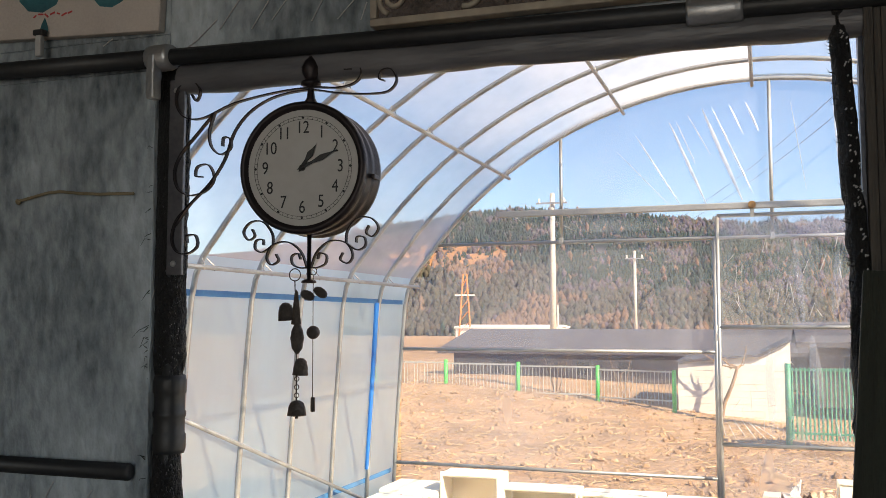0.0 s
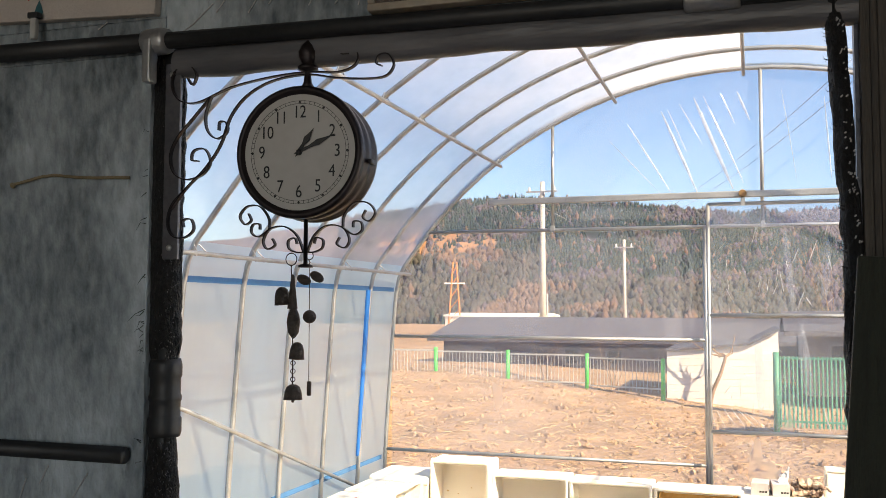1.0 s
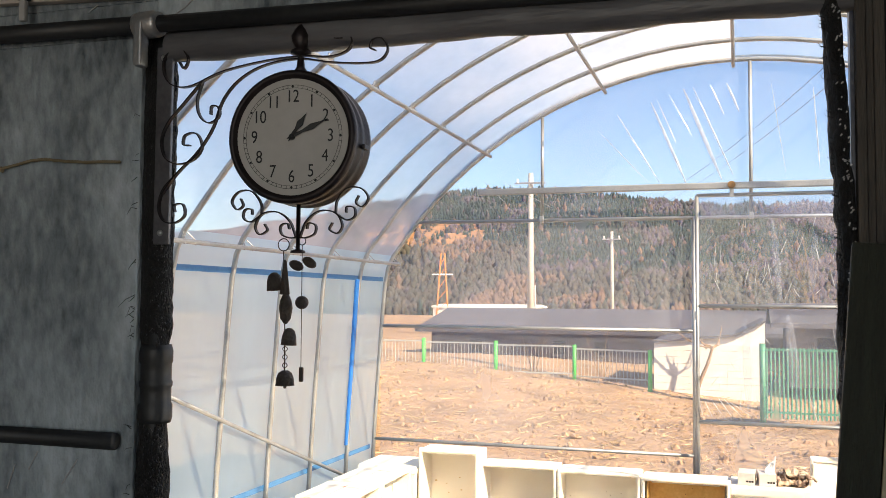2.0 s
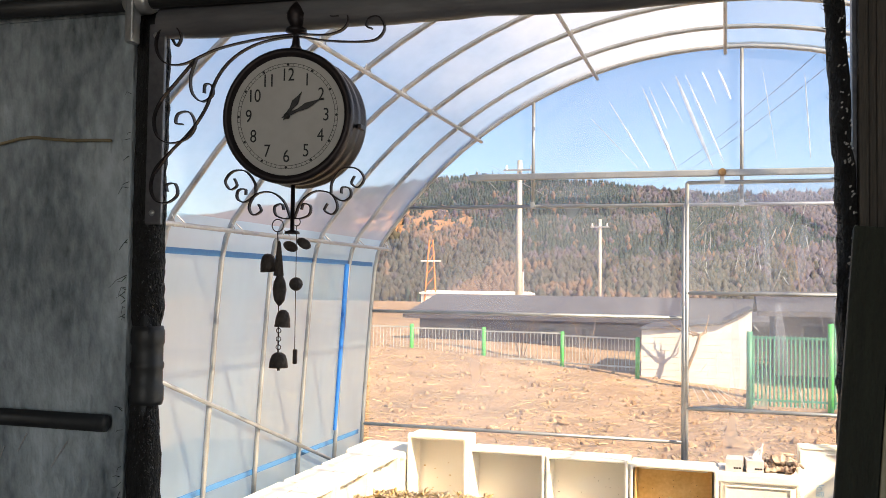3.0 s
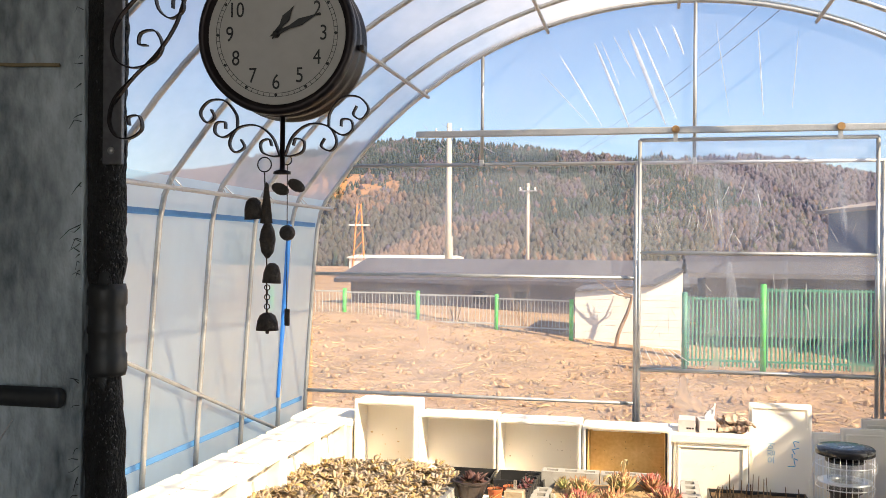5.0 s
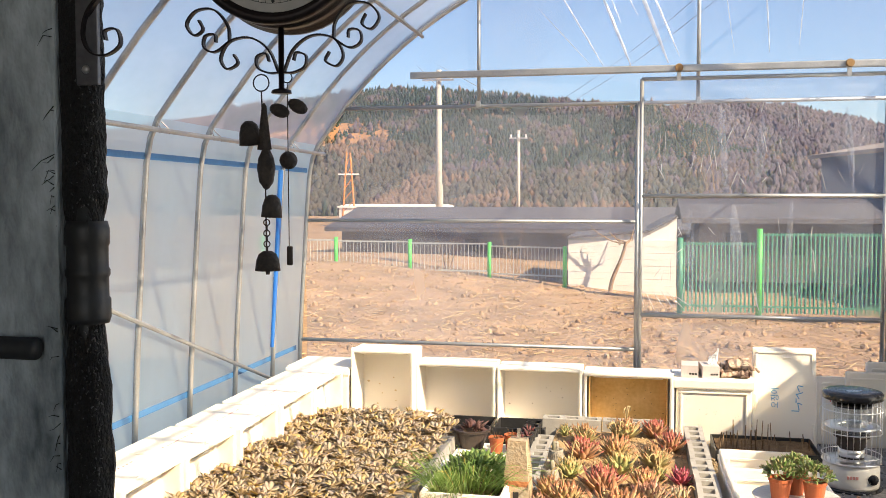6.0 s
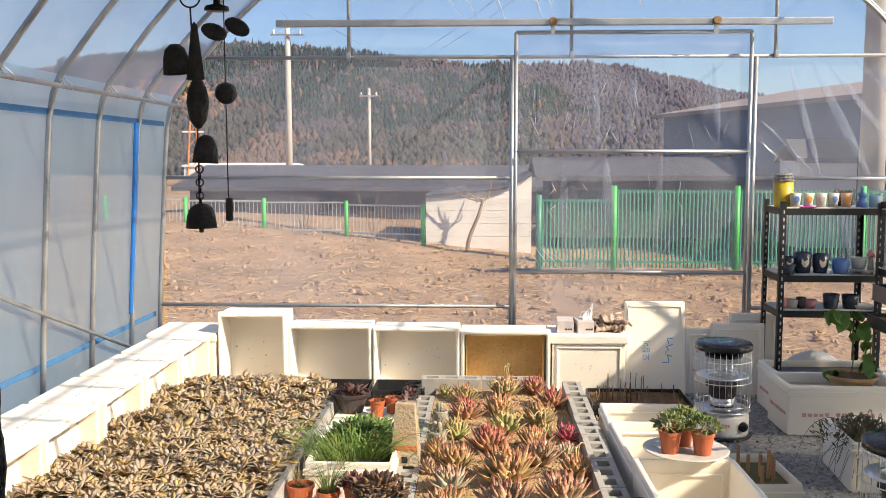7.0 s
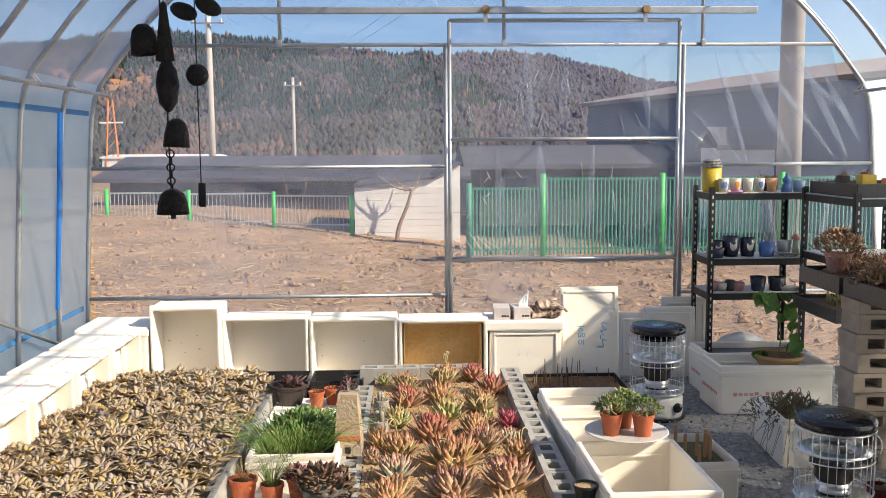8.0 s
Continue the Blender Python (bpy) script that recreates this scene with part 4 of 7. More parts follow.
def shed():
    """White boarded lean-to; its wall top kicks up at the eastern end."""
    t = thing("shed", "white clapboard shed with a dark lean-to roof beside the fence", "building", pose(1.22, 21.0, -0.5))
    top = [(0, 1.38), (1.65, 1.53), (2.23, 1.83)]
    bm = B()
    for y in (0, 3.0):
        vs = [bm.verts.new((x, y, z)) for x, z in [(0, 0), *top, (2.23, 0)]]
        bm.faces.new([vs[0], vs[4], vs[3], vs[2], vs[1]])
    bm.verts.ensure_lookup_table()
    for i in range(5):
        j = (i + 1) % 5
        bm.faces.new([bm.verts[k] for k in (i, j, j + 5, i + 5)])
    part("wall", bm, WHITE_WALL, t)
    for k in range(10):
        part("board", box(B(), (2.23, 0.022, 0.128), (1.115, -0.012, 0.07 + k * 0.137), (4, 0, 0)), WHITE_WALL, t)
    for (xa, za), (xb, zb) in zip(top, top[1:]):
        L, a = math.hypot(xb - xa, zb - za), -math.degrees(math.atan2(zb - za, xb - xa))
        part("roof", box(B(), (L + 0.04, 3.2, 0.05), ((xa + xb) / 2, 1.5, (za + zb) / 2 + 0.03), (0, a, 0)), SLATE, t)
    return t


shed()
house("barn", "long low dark barn with a grey roof", (-5.9, 27.5, -0.1), 13.2, 6, 0.95, 0.5, BARN_WALL, SLATE, ((1.4, 0.5, 0.5, 0.5), (3.9, 0.5, 0.5, 0.5), (5.1, 0.5, 0.5, 0.5), (7.1, 0.5, 0.7, 0.5)))
house("farmhouse", "dark farmhouse with shaded windows and a broad roof", (4.0, 22.5, -0.1), 4.3, 3.4, 1.35, 0.35, BARN_WALL, SLATE, ((0.8, 0.85, 0.6, 0.6), (2.0, 0.85, 0.6, 0.6), (3.3, 0.85, 0.7, 0.6)), hang=0.4)
house("warehouse", "large blue-grey warehouse with a weathered tan roof", (7.9, 30, -0.1), 13.2, 9, 3.05, 0.75, STEEL_BLUE, TAN_ROOF, ((3.5, 1.6, 0.9, 0.8), (8.5, 1.6, 0.9, 0.8)), hang=0.3, rz=-75)
house("white_annex", "small white boarded annex in front of the warehouse", (8.75, 20.2, -0.1), 1.1, 1.3, 1.75, 0.3, WHITE_WALL, SLATE, boards=9, hang=0.1)
house("far_shed", "bright white flat-roofed shed far behind the fence", (-16.5, 60, -0.2), 6.8, 4, 1.45, 0.05, WHITE_WALL, WHITE_WALL, hang=0.1)
tarp = thing("tarpaulin_heap", "heap under a yellow tarpaulin by the barn", "tarpaulin", pose(-6.7, 44.5, 0))
part("cover", lathe(B(), [(0, 1.05), (0.5, 0.8), (1.1, 0.35), (1.3, -0.05), (0, -0.05)], 9), YELLOW, tarp)


def pole(label, x, y, h, r, arms=True):
    t = thing("utility_pole", label, "utility pole", pose(x, y, -0.1))
    part("shaft", tube(B(), [(0, 0, 0), (0, 0, h)], r, 12, taper=0.7), CONCRETE, t, smooth=True)
    if arms:
        part("crossarm", box(B(), (r * 9, 0.08, 0.08), (0, -r, h - 0.5)), STEEL, t)
        for s in (-1, 0, 1):
            part("insulator", lathe(B(), [(0, 0.2), (0.05, 0.18), (0.06, 0), (0, 0)], 8, pose(s * r * 3.6, -r, h - 0.46)), WHITE_WALL, t)
    return t


pole("tall concrete utility pole behind the barn", -6.65, 45, 8.0, 0.17)
pole("thin concrete utility pole near the hill foot", -4.68, 60, 6.2, 0.13)
pole("short thin pole by the hill", -9.6, 60, 2.8, 0.08, False)
pole("thick concrete utility pole behind the green fence", 8.77, 16.8, 12.0, 0.21, False)
wires = B()
for z0, z1 in ((9.9, 6.9), (9.2, 6.5)):
    tube(wires, [(8.77 - 9.97 * k / 10, 16.8 + 33.2 * k / 10, z0 + (z1 - z0) * k / 10 - 0.6 * math.sin(math.pi * k / 10)) for k in range(11)], 0.008, 4)
tagged(part("power_line", wires, IRON), "thin dark overhead power lines", "cable")
pyl = thing("pylon", "small orange lattice pylon far across the field", "pylon", pose(-15.85, 60, 0))
for sx in (-1, 1):
    part("leg", tube(B(), [(sx * 0.45, 0, 0), (sx * 0.12, 0, 4.8)], 0.06, 5), ORANGE, pyl)
for k in range(6):
    z, w = k * 0.75 + 0.2, 0.45 - 0.33 * (k * 0.75 + 0.2) / 4.8
    part("brace", tube(B(), [(-w, 0, z), (w * 0.85, 0, z + 0.7)], 0.03, 4), ORANGE, pyl)
part("crossarm", box(B(), (1.4, 0.08, 0.1), (0, 0, 3.4)), WHITE_WALL, pyl)


RIDGE_X = [-260, -120, -75, -56, -44, -30, -20, -12, 0, 18, 32, 40, 46, 50, 60, 80, 130, 260]
RIDGE_Z = [14, 18, 23, 25.3, 25.4, 24.2, 23, 22.2, 20.4, 20.8, 20.2, 18.3, 17, 15.4, 13.6, 13, 10, 8]


def ridge(x):
    return float(np.interp(x, RIDGE_X, RIDGE_Z)) + 0.7 * nz(x * 0.11, 1) + 0.4 * nz(x * 0.3, 2)


def hill_z(x, y):
    """Long ridge with a gully, and a low wooded spur in front of its western end."""
    k = min(1.0, max(0.0, (y - 95) / 105))
    spur = float(np.interp(x, [-90, -60, -37.5, -33, -30, -27, -24], [6, 9, 8.6, 7.4, 5.6, 3.0, -0.5])) * ease(104, 126, y) * (1 - ease(128, 142, y))
    gully = 1.6 * nz(x * 0.06, y * 0.03, 4) * math.sin(math.pi * k)
    return -0.5 + max((ridge(x) + 0.5) * k ** 1.15 + gully, spur) + 0.5 * nz(x * 0.12, y * 0.12) * min(1, k * 3) * (1 - k)


def clay(x, y):
    """Where the hillside is cut open down to the clay."""
    return math.hypot((x + 47 + 0.12 * (y - 145)) / 11, (y - 148) / 15) + 0.45 * nz(x * 0.16, y * 0.16, 8) < 0.95


hills = tagged(part("hills", grid(B(), 140, 40, lambda u, v: (-260 + 520 * u, 80 + 150 * v, hill_z(-260 + 520 * u, 80 + 150 * v) - (0 if v < 0.81 else (v - 0.81) * 60))), HILL, smooth=True), "wooded winter hills behind the fields", "hills", kind="structure")
cut = grid(B(), 60, 60, lambda u, v: (-62 + 30 * u, 130 + 34 * v, hill_z(-62 + 30 * u, 130 + 34 * v) + 0.35))
bmesh.ops.delete(cut, geom=[f for f in cut.faces if not clay(f.calc_center_median().x, f.calc_center_median().y)], context="FACES")
part("clay_cut", cut, CLAY_CUT, hills, "bare orange clay cutting")
PINE_V = [(math.cos(a), math.sin(a), 0) for a in (k * math.pi / 3 for k in range(6))] + [(0.45 * math.cos(a), 0.45 * math.sin(a), 0.62) for a in (k * math.pi / 3 + 0.5 for k in range(6))] + [(0, 0, 1)]
PINE_F = [(k, (k + 1) % 6, 6 + k) for k in range(6)] + [((k + 1) % 6, 6 + (k + 1) % 6, 6 + k) for k in range(6)] + [(6 + k, 6 + (k + 1) % 6, 12) for k in range(6)]
CROWN_V = [(0.5 * math.cos(a), 0.5 * math.sin(a), 0) for a in (k * 1.2566 for k in range(5))] + [(math.cos(a), math.sin(a), 0.55) for a in (k * 1.2566 + 0.6 for k in range(5))] + [(0, 0, 1)]
CROWN_F = [(k, (k + 1) % 5, 5 + k) for k in range(5)] + [((k + 1) % 5, 5 + (k + 1) % 5, 5 + k) for k in range(5)] + [(5 + k, 5 + (k + 1) % 5, 10) for k in range(5)]
woods = {"pine": Bits(), "olive": Bits(), "purple": Bits(), "russet": Bits()}
rng = random.Random(5)
for i in range(40000):
    y = 98 + 104 * rng.random()
    x = rng.uniform(-0.44, 0.62) * y
    if clay(x, y) and rng.random() < 0.78:
        continue
    west, patch = x < -26 and y < 142, nz(x * 0.055, y * 0.03, 3) + 0.5 * nz(x * 0.15, y * 0.1, 6)
    if west:
        kind = "olive" if patch > -0.1 else "russet"
    elif x > 14 + 10 * patch:
        kind = "purple" if rng.random() < 0.82 or y > 150 else "olive"
    elif y < 122:
        kind = "russet" if patch > -0.05 else "olive"
    else:
        kind = "pine" if patch > -0.18 else ("olive" if rng.random() < 0.6 else "purple")
    if rng.random() < 0.12:
        kind = rng.choice(("olive", "russet", "purple", "pine"))
    r = rng.uniform(0.22, 0.5)
    h = r * rng.uniform(2.4, 4.2)
    vs, fs = (PINE_V, PINE_F) if kind == "pine" else (CROWN_V, CROWN_F)
    vs = [(p[0] * rng.uniform(0.7, 1.25), p[1] * rng.uniform(0.7, 1.25), p[2] * rng.uniform(0.85, 1.1)) for p in vs]
    woods[kind].add(Matrix.Translation((x, y, hill_z(x, y) - 0.1)) @ Matrix.Diagonal((r, r, h, 1)), vs, fs)
for kind, material, label in (("pine", PINE, "distant dark green pines on the hills"), ("olive", OLIVE_WOOD, "distant olive-brown mixed woods on the hills"), ("purple", PURPLE_WOOD, "distant bare winter trees, purple-brown with haze in the colour"), ("russet", RUSSET_WOOD, "distant russet oaks along the hill foot")):
    wood = woods[kind].done(kind + "_woods", material)
    wood.data.polygons.foreach_set("use_smooth", [True] * len(wood.data.polygons))
    tagged(wood, label, "woods", kind="stuff")

# bare shrubs by the fence
TWIG = mat("bare_twigs", (0.3, 0.2, 0.12), (0.2, 0.13, 0.08), 0.9)
def shrub(x, y, h, n, label):
    t = thing("bare_shrub", label, "shrub", pose(x, y, -0.05))
    for i in range(n):
        a, s = random.uniform(0, 6.28), random.uniform(0.5, 1)
        d = Vector((math.cos(a) * 0.35 * h * s, math.sin(a) * 0.2 * h, h * s))
        mid = d * 0.5 + Vector((random.uniform(-0.06, 0.06), 0, 0.05))
        bm = tube(B(), [(0, 0, 0), mid, d], 0.012, 5, taper=0.3)
        for k in range(4):
            p = mid.lerp(d, random.uniform(0, 0.9))
            tube(bm, [p, p + Vector((random.uniform(-0.18, 0.18), random.uniform(-0.1, 0.1), random.uniform(0.08, 0.25))) * h], 0.006, 4, taper=0.3)
        part("branch", bm, TWIG, t)
    return t


lt = thing("bare_tree", "small leaning bare tree in front of the white shed", "tree", pose(2.09, 20.6, -0.35))
part("trunk", tube(B(), curve((0, 0, 0), (0.06, 0, 0.4), (0.24, 0, 0.85), (0.34, 0, 1.2), n=5), 0.05, 7, taper=0.6), TWIG, lt, smooth=True)
for q in ((0.2, 1.13), (0.14, 1.25), (0.46, 1.22), (0.02, 1.36), (-0.3, 1.42), (0.5, 1.5)):
    part("limb", tube(B(), curve((0.33, 0, 1.16), (0.5 * (0.33 + q[0]), 0.05, 1.22), (q[0], 0.08, q[1]), (q[0] * 1.15 - 0.06, 0.1, q[1] + 0.12), n=4), 0.02, 5, taper=0.3), TWIG, lt, smooth=True)
shrub(0.0, 21.8, 1.3, 5, "leafless thin shrub behind the low fence")
shrub(-1.6, 22, 1.2, 5, "leafless thin shrub behind the low fence")
shrub(6.0, 40, 5.0, 12, "tall bare reddish tree beyond the farmhouse")

# strips along folds in the gable film; their milky white paints the sun's glints
def crease(x0, z0, x1, z1, w=0.008, y=8.02, parent=gable, material=CREASE):
    d = Vector((x1 - x0, z1 - z0))
    nrm = Vector((-d.y, d.x)).normalized() * w / 2
    bm = B()
    pts = []
    for k in range(13):
        u = k / 12
        c = Vector((x0, z0)) + d * u
        ww = math.sin(math.pi * min(0.98, max(0.02, u))) ** 0.5
        pts.append([bm.verts.new((c.x + nrm.x * ww, y, c.y + nrm.y * ww)), bm.verts.new((c.x, y - 0.006 * ww, c.y)), bm.verts.new((c.x - nrm.x * ww, y, c.y - nrm.y * ww))])
    for a, b in zip(pts, pts[1:]):
        for j in range(2):
            bm.faces.new((a[j], a[j + 1], b[j + 1], b[j]))
    return part("fold", bm, material, parent, smooth=True)


for x0, z0, x1, z1, w in ((2.56, 3.42, 2.84, 2.7, 0.03), (2.63, 3.43, 2.92, 2.74, 0.014), (2.31, 3.33, 2.58, 2.67, 0.022), (2.36, 3.34, 2.5, 3.0, 0.008), (2.05, 3.24, 2.38, 2.68, 0.012), (1.9, 3.12, 2.3, 2.68, 0.006), (2.88, 3.45, 2.97, 3.22, 0.018), (2.76, 3.44, 2.86, 3.2, 0.012), (2.45, 3.38, 2.62, 3.05, 0.008), (3.5, 3.38, 3.54, 2.75, 0.012), (3.78, 3.36, 3.74, 2.8, 0.008), (3.2, 3.45, 3.3, 2.75, 0.006), (1.1, 2.75, 1.55, 2.5, 0.006), (0.95, 2.75, 1.15, 2.55, 0.006)):
    crease(x0, z0, x1, z1, w)
for x0, z0, x1, z1, w in ((4.85, 2.38, 5.5, 1.6, 0.05), (4.75, 2.38, 5.2, 1.55, 0.07), (5.05, 2.38, 5.65, 1.85, 0.04), (4.6, 2.36, 4.85, 1.56, 0.05), (5.2, 2.36, 5.6, 1.6, 0.06), (4.42, 1.95, 4.8, 1.58, 0.03), (4.42, 1.8, 4.65, 1.58, 0.02), (5.4, 2.2, 5.7, 1.7, 0.05), (4.95, 1.5, 5.1, 0.9, 0.04), (5.5, 1.5, 5.4, 0.8, 0.05), (4.6, 1.5, 4.5, 0.9, 0.03), (3.2, 2.38, 3.25, 1.78, 0.05), (3.5, 2.3, 3.46, 1.8, 0.06), (3.0, 1.65, 3.02, 0.95, 0.06), (3.3, 1.68, 3.36, 1.0, 0.08), (3.7, 1.7, 3.66, 1.05, 0.05), (4.05, 2.35, 4.1, 1.8, 0.05)):
    crease(x0, z0, x1, z1, w, 7.952 if x1 < 4.2 else 8.02, door if x1 < 4.2 else gable, FOLD_SOFT)
# short pale streaks and spots over the door film
for i in range(58):
    x, z = random.uniform(2.75, 4.2), random.choice((random.uniform(1.85, 2.45), random.uniform(0.9, 1.65)))
    crease(x, z, x + random.uniform(-0.06, 0.06), z - random.uniform(0.03, 0.18), random.uniform(0.003, 0.007), 7.95, door)
for k in range(6):
    crease(2.69 + k * 0.07, 0.9 + random.uniform(0, 0.02), 2.66 + k * 0.045, 1.0 + random.uniform(0, 0.06), 0.006, 7.95, door)

# ---- styrofoam boxes ----
MUD = mat("dried_mud_specks", (0.2, 0.12, 0.05), (0.12, 0.07, 0.03), 0.9)
STAIN = mat("brown_water_stain", (0.72, 0.56, 0.34), (0.6, 0.45, 0.25), 0.85, 0, 20, 90, 0.05)
RED_PRINT = mat("faded_red_print", (0.68, 0.24, 0.22), (0.66, 0.4, 0.36), 0.7)
BLUE_PEN = mat("blue_marker_pen", (0.08, 0.35, 0.6), (0.1, 0.4, 0.65), 0.6)


def tub(bm, w, d, h, t=0.035, floor=0.04, r=0.012):
    """An open box with rounded edges and a rim: w, d, h outside, open at the top."""
    g = bmesh.ops.create_cube(bm, size=1, matrix=Matrix.Translation((0, 0, h / 2)) @ Matrix.Diagonal((w, d, h, 1)))
    top = max((f for f in bm.faces), key=lambda f: f.calc_center_median().z)
    bmesh.ops.inset_region(bm, faces=[top], thickness=t)
    ex = bmesh.ops.extrude_face_region(bm, geom=[top])
    vs = [v for v in ex["geom"] if isinstance(v, bmesh.types.BMVert)]
    bmesh.ops.delete(bm, geom=[top], context="FACES_ONLY")
    bmesh.ops.translate(bm, verts=vs, vec=(0, 0, floor - h))
    es = [e for e in bm.edges if len(e.link_faces) == 2]
    bmesh.ops.bevel(bm, geom=es, offset=r, segments=2, affect="EDGES", profile=0.6)
    return bm


def foam_box(label, m, w, d, h, material=None, t=0.035, group="styrofoam boxes", name="styrofoam_box", panel=True, floor=0.04):
    """Stands open at its local top; turned on its side by m. A lip runs round the mouth, with recess frames on the sides."""
    material = material or FOAM
    o = thing(name, label, "box", m, group)
    part("body", tub(B(), w, d, h, t, floor), material, o)
    lip = B()
    for size, at in (((w + 0.012, 0.012, 0.03), (0, -d / 2, h - 0.05)), ((w + 0.012, 0.012, 0.03), (0, d / 2, h - 0.05)), ((0.012, d, 0.03), (-w / 2, 0, h - 0.05)), ((0.012, d, 0.03), (w / 2, 0, h - 0.05))):
        box(lip, size, at, bevel=0.004)
    part("rim", lip, material, o)
    if panel:
        inner = w - 2 * t
        for size, at in (((inner * 0.86, 0.006, 0.008), (0, d / 2 - t - 0.002, h * 0.82)), ((0.008, 0.006, h * 0.6), (-inner * 0.43, d / 2 - t - 0.002, h * 0.52)), ((0.008, 0.006, h * 0.6), (inner * 0.43, d / 2 - t - 0.002, h * 0.52))):
            part("rib", box(B(), size, at, bevel=0.002), material, o)
    return o


def specks(parent, n, w, h, m, material=MUD, r=0.004):
    bm = B()
    for i in range(n):
        k = random.uniform(0.3, 1) * r
        lathe(bm, [(0, 0.0012), (k, 0.0)], 6, m @ pose(random.gauss(0, w / 3.2), random.gauss(0, h / 3.2), 0.001) @ Matrix.Diagonal((random.uniform(0.7, 2), 1, 1, 1)))
    return tagged(part("mud", bm, material, parent, "small brown specks of dried mud"), kind="stuff")


# row along the gable, mouths towards the doorway (-y)
def end_box(x0, x1, top, y0, depth, label, material=None):
    w = x1 - x0
    return foam_box(label, pose((x0 + x1) / 2, y0 + depth, top / 2, 90, 0, 0), w, top, depth, material, 0.034)


bA = end_box(0.60, 1.07, 0.622, 7.45, 0.29, "tall white styrofoam box on its side, stained inside")
specks(bA, 9, 0.25, 0.4, pose(0, 0, 0.042), STAIN, 0.008)
bB = end_box(1.075, 1.655, 0.535, 7.5, 0.27, "white styrofoam box on its side beside the bed")
bC = end_box(1.665, 2.265, 0.522, 7.5, 0.27, "white styrofoam box on its side with mud specks")
specks(bC, 8, 0.3, 0.2, pose(0, 0, 0.042))
bD = end_box(2.275, 2.885, 0.505, 7.5, 0.27, "white-rimmed styrofoam box with a yellowed inside")
part("lining", box(B(), (0.535, 0.43, 0.006), (0, 0, 0.0445)), FOAM_OLD, bD, "yellow-brown stained lining")
for sx in (-1, 1):
    part("lining", box(B(), (0.004, 0.42, 0.2), (sx * 0.2665, 0, 0.15)), FOAM_OLD, bD, "yellow-brown stained lining")
specks(bD, 40, 0.5, 0.4, pose(0, 0, 0.049))
bE = thing("styrofoam_box", "upended white styrofoam box with a recessed panel and mud specks", "box", pose(3.155, 7.72, 0), "styrofoam boxes")
part("body", box(B(), (0.5, 0.36, 0.42), (0, 0, 0.21), bevel=0.016), FOAM, bE)
part("rim", box(B(), (0.54, 0.4, 0.065), (0, 0, 0.448), bevel=0.012), FOAM, bE)
for size, at in (((0.44, 0.012, 0.012), (0, -0.184, 0.39)), ((0.012, 0.012, 0.36), (-0.215, -0.184, 0.2)), ((0.012, 0.012, 0.36), (0.215, -0.184, 0.2))):
    part("rib", box(B(), size, at, bevel=0.003), FOAM, bE)
specks(bE, 26, 0.3, 0.16, pose(0, -0.181, 0.28, 90, 0, 0), r=0.0026)
corner = thing("styrofoam_box", "white styrofoam box filling the corner of the tunnel", "box", pose(0.345, 7.68, 0), "styrofoam boxes")
part("body", box(B(), (0.48, 0.46, 0.485), (0, 0, 0.2425), bevel=0.016), FOAM, corner)
part("rim", box(B(), (0.492, 0.472, 0.05), (0, 0, 0.45), bevel=0.01), FOAM, corner)

# row along the milky side, mouths towards the bed (+x)
for k, (y0, y1, top) in enumerate(((6.86, 7.43, 0.475), (6.29, 6.85, 0.465), (5.72, 6.28, 0.455), (5.15, 5.71, 0.45), (4.58, 5.14, 0.45), (4.01, 4.57, 0.45))):
    L = y1 - y0 - 0.006
    fb = foam_box("open white styrofoam box on its side along the film wall, sunlit", pose(0.15 - 0.02 * k, (y0 + y1) / 2, top / 2, 0, 90, (k % 3 - 1) * 0.8), top, L, 0.4, t=0.034, group="boxes along the wall", panel=False, floor=0.29)
    fr_ = B()
    for size, at in (((0.008, L * 0.6, 0.007), (-top * 0.3, 0, 0.292)), ((top * 0.5, 0.008, 0.007), (-top * 0.05, -L * 0.3, 0.292)), ((top * 0.5, 0.008, 0.007), (-top * 0.05, L * 0.3, 0.292))):
        box(fr_, size, at, bevel=0.002)
    part("rib", fr_, FOAM, fb)
    lab = B()
    for i in range(9):
        box(lab, (0.0012, random.uniform(0.012, 0.026), random.uniform(0.006, 0.011)), (-top / 2 - 0.0012, -0.15 + i * 0.036, 0.2 + random.uniform(-0.004, 0.004)))
    part("printed_lettering", lab, RED_PRINT, fb, "worn red printed lettering")

# lids leaning on the gable
lid = thing("styrofoam_sheet", "white styrofoam box sheet with blue marker lettering, leaning upright", "foam sheet", pose(3.635, 7.66, 0.0, -8, 0, 0))
part("plate", box(B(), (0.42, 0.035, 0.69), (0, 0, 0.345), bevel=0.014), FOAM, lid)
for size, at in (((0.36, 0.012, 0.014), (0, -0.02, 0.655)), ((0.014, 0.012, 0.13), (0.185, -0.02, 0.585)), ((0.014, 0.012, 0.11), (-0.185, -0.02, 0.31)), ((0.014, 0.012, 0.11), (0.185, -0.02, 0.12)), ((0.05, 0.01, 0.012), (0.02, -0.02, 0.62)), ((0.014, 0.012, 0.08), (-0.185, -0.02, 0.6))):
    part("rib", box(B(), size, at, bevel=0.003), FOAM, lid)
text_mesh("marker_lettering", "오징어", 0.058, pose(-0.06, -0.019, 0.345, 90, 0, 0) @ pose(0, 0, 0, 0, 0, 90), BLUE_PEN, lid)
sk = B()
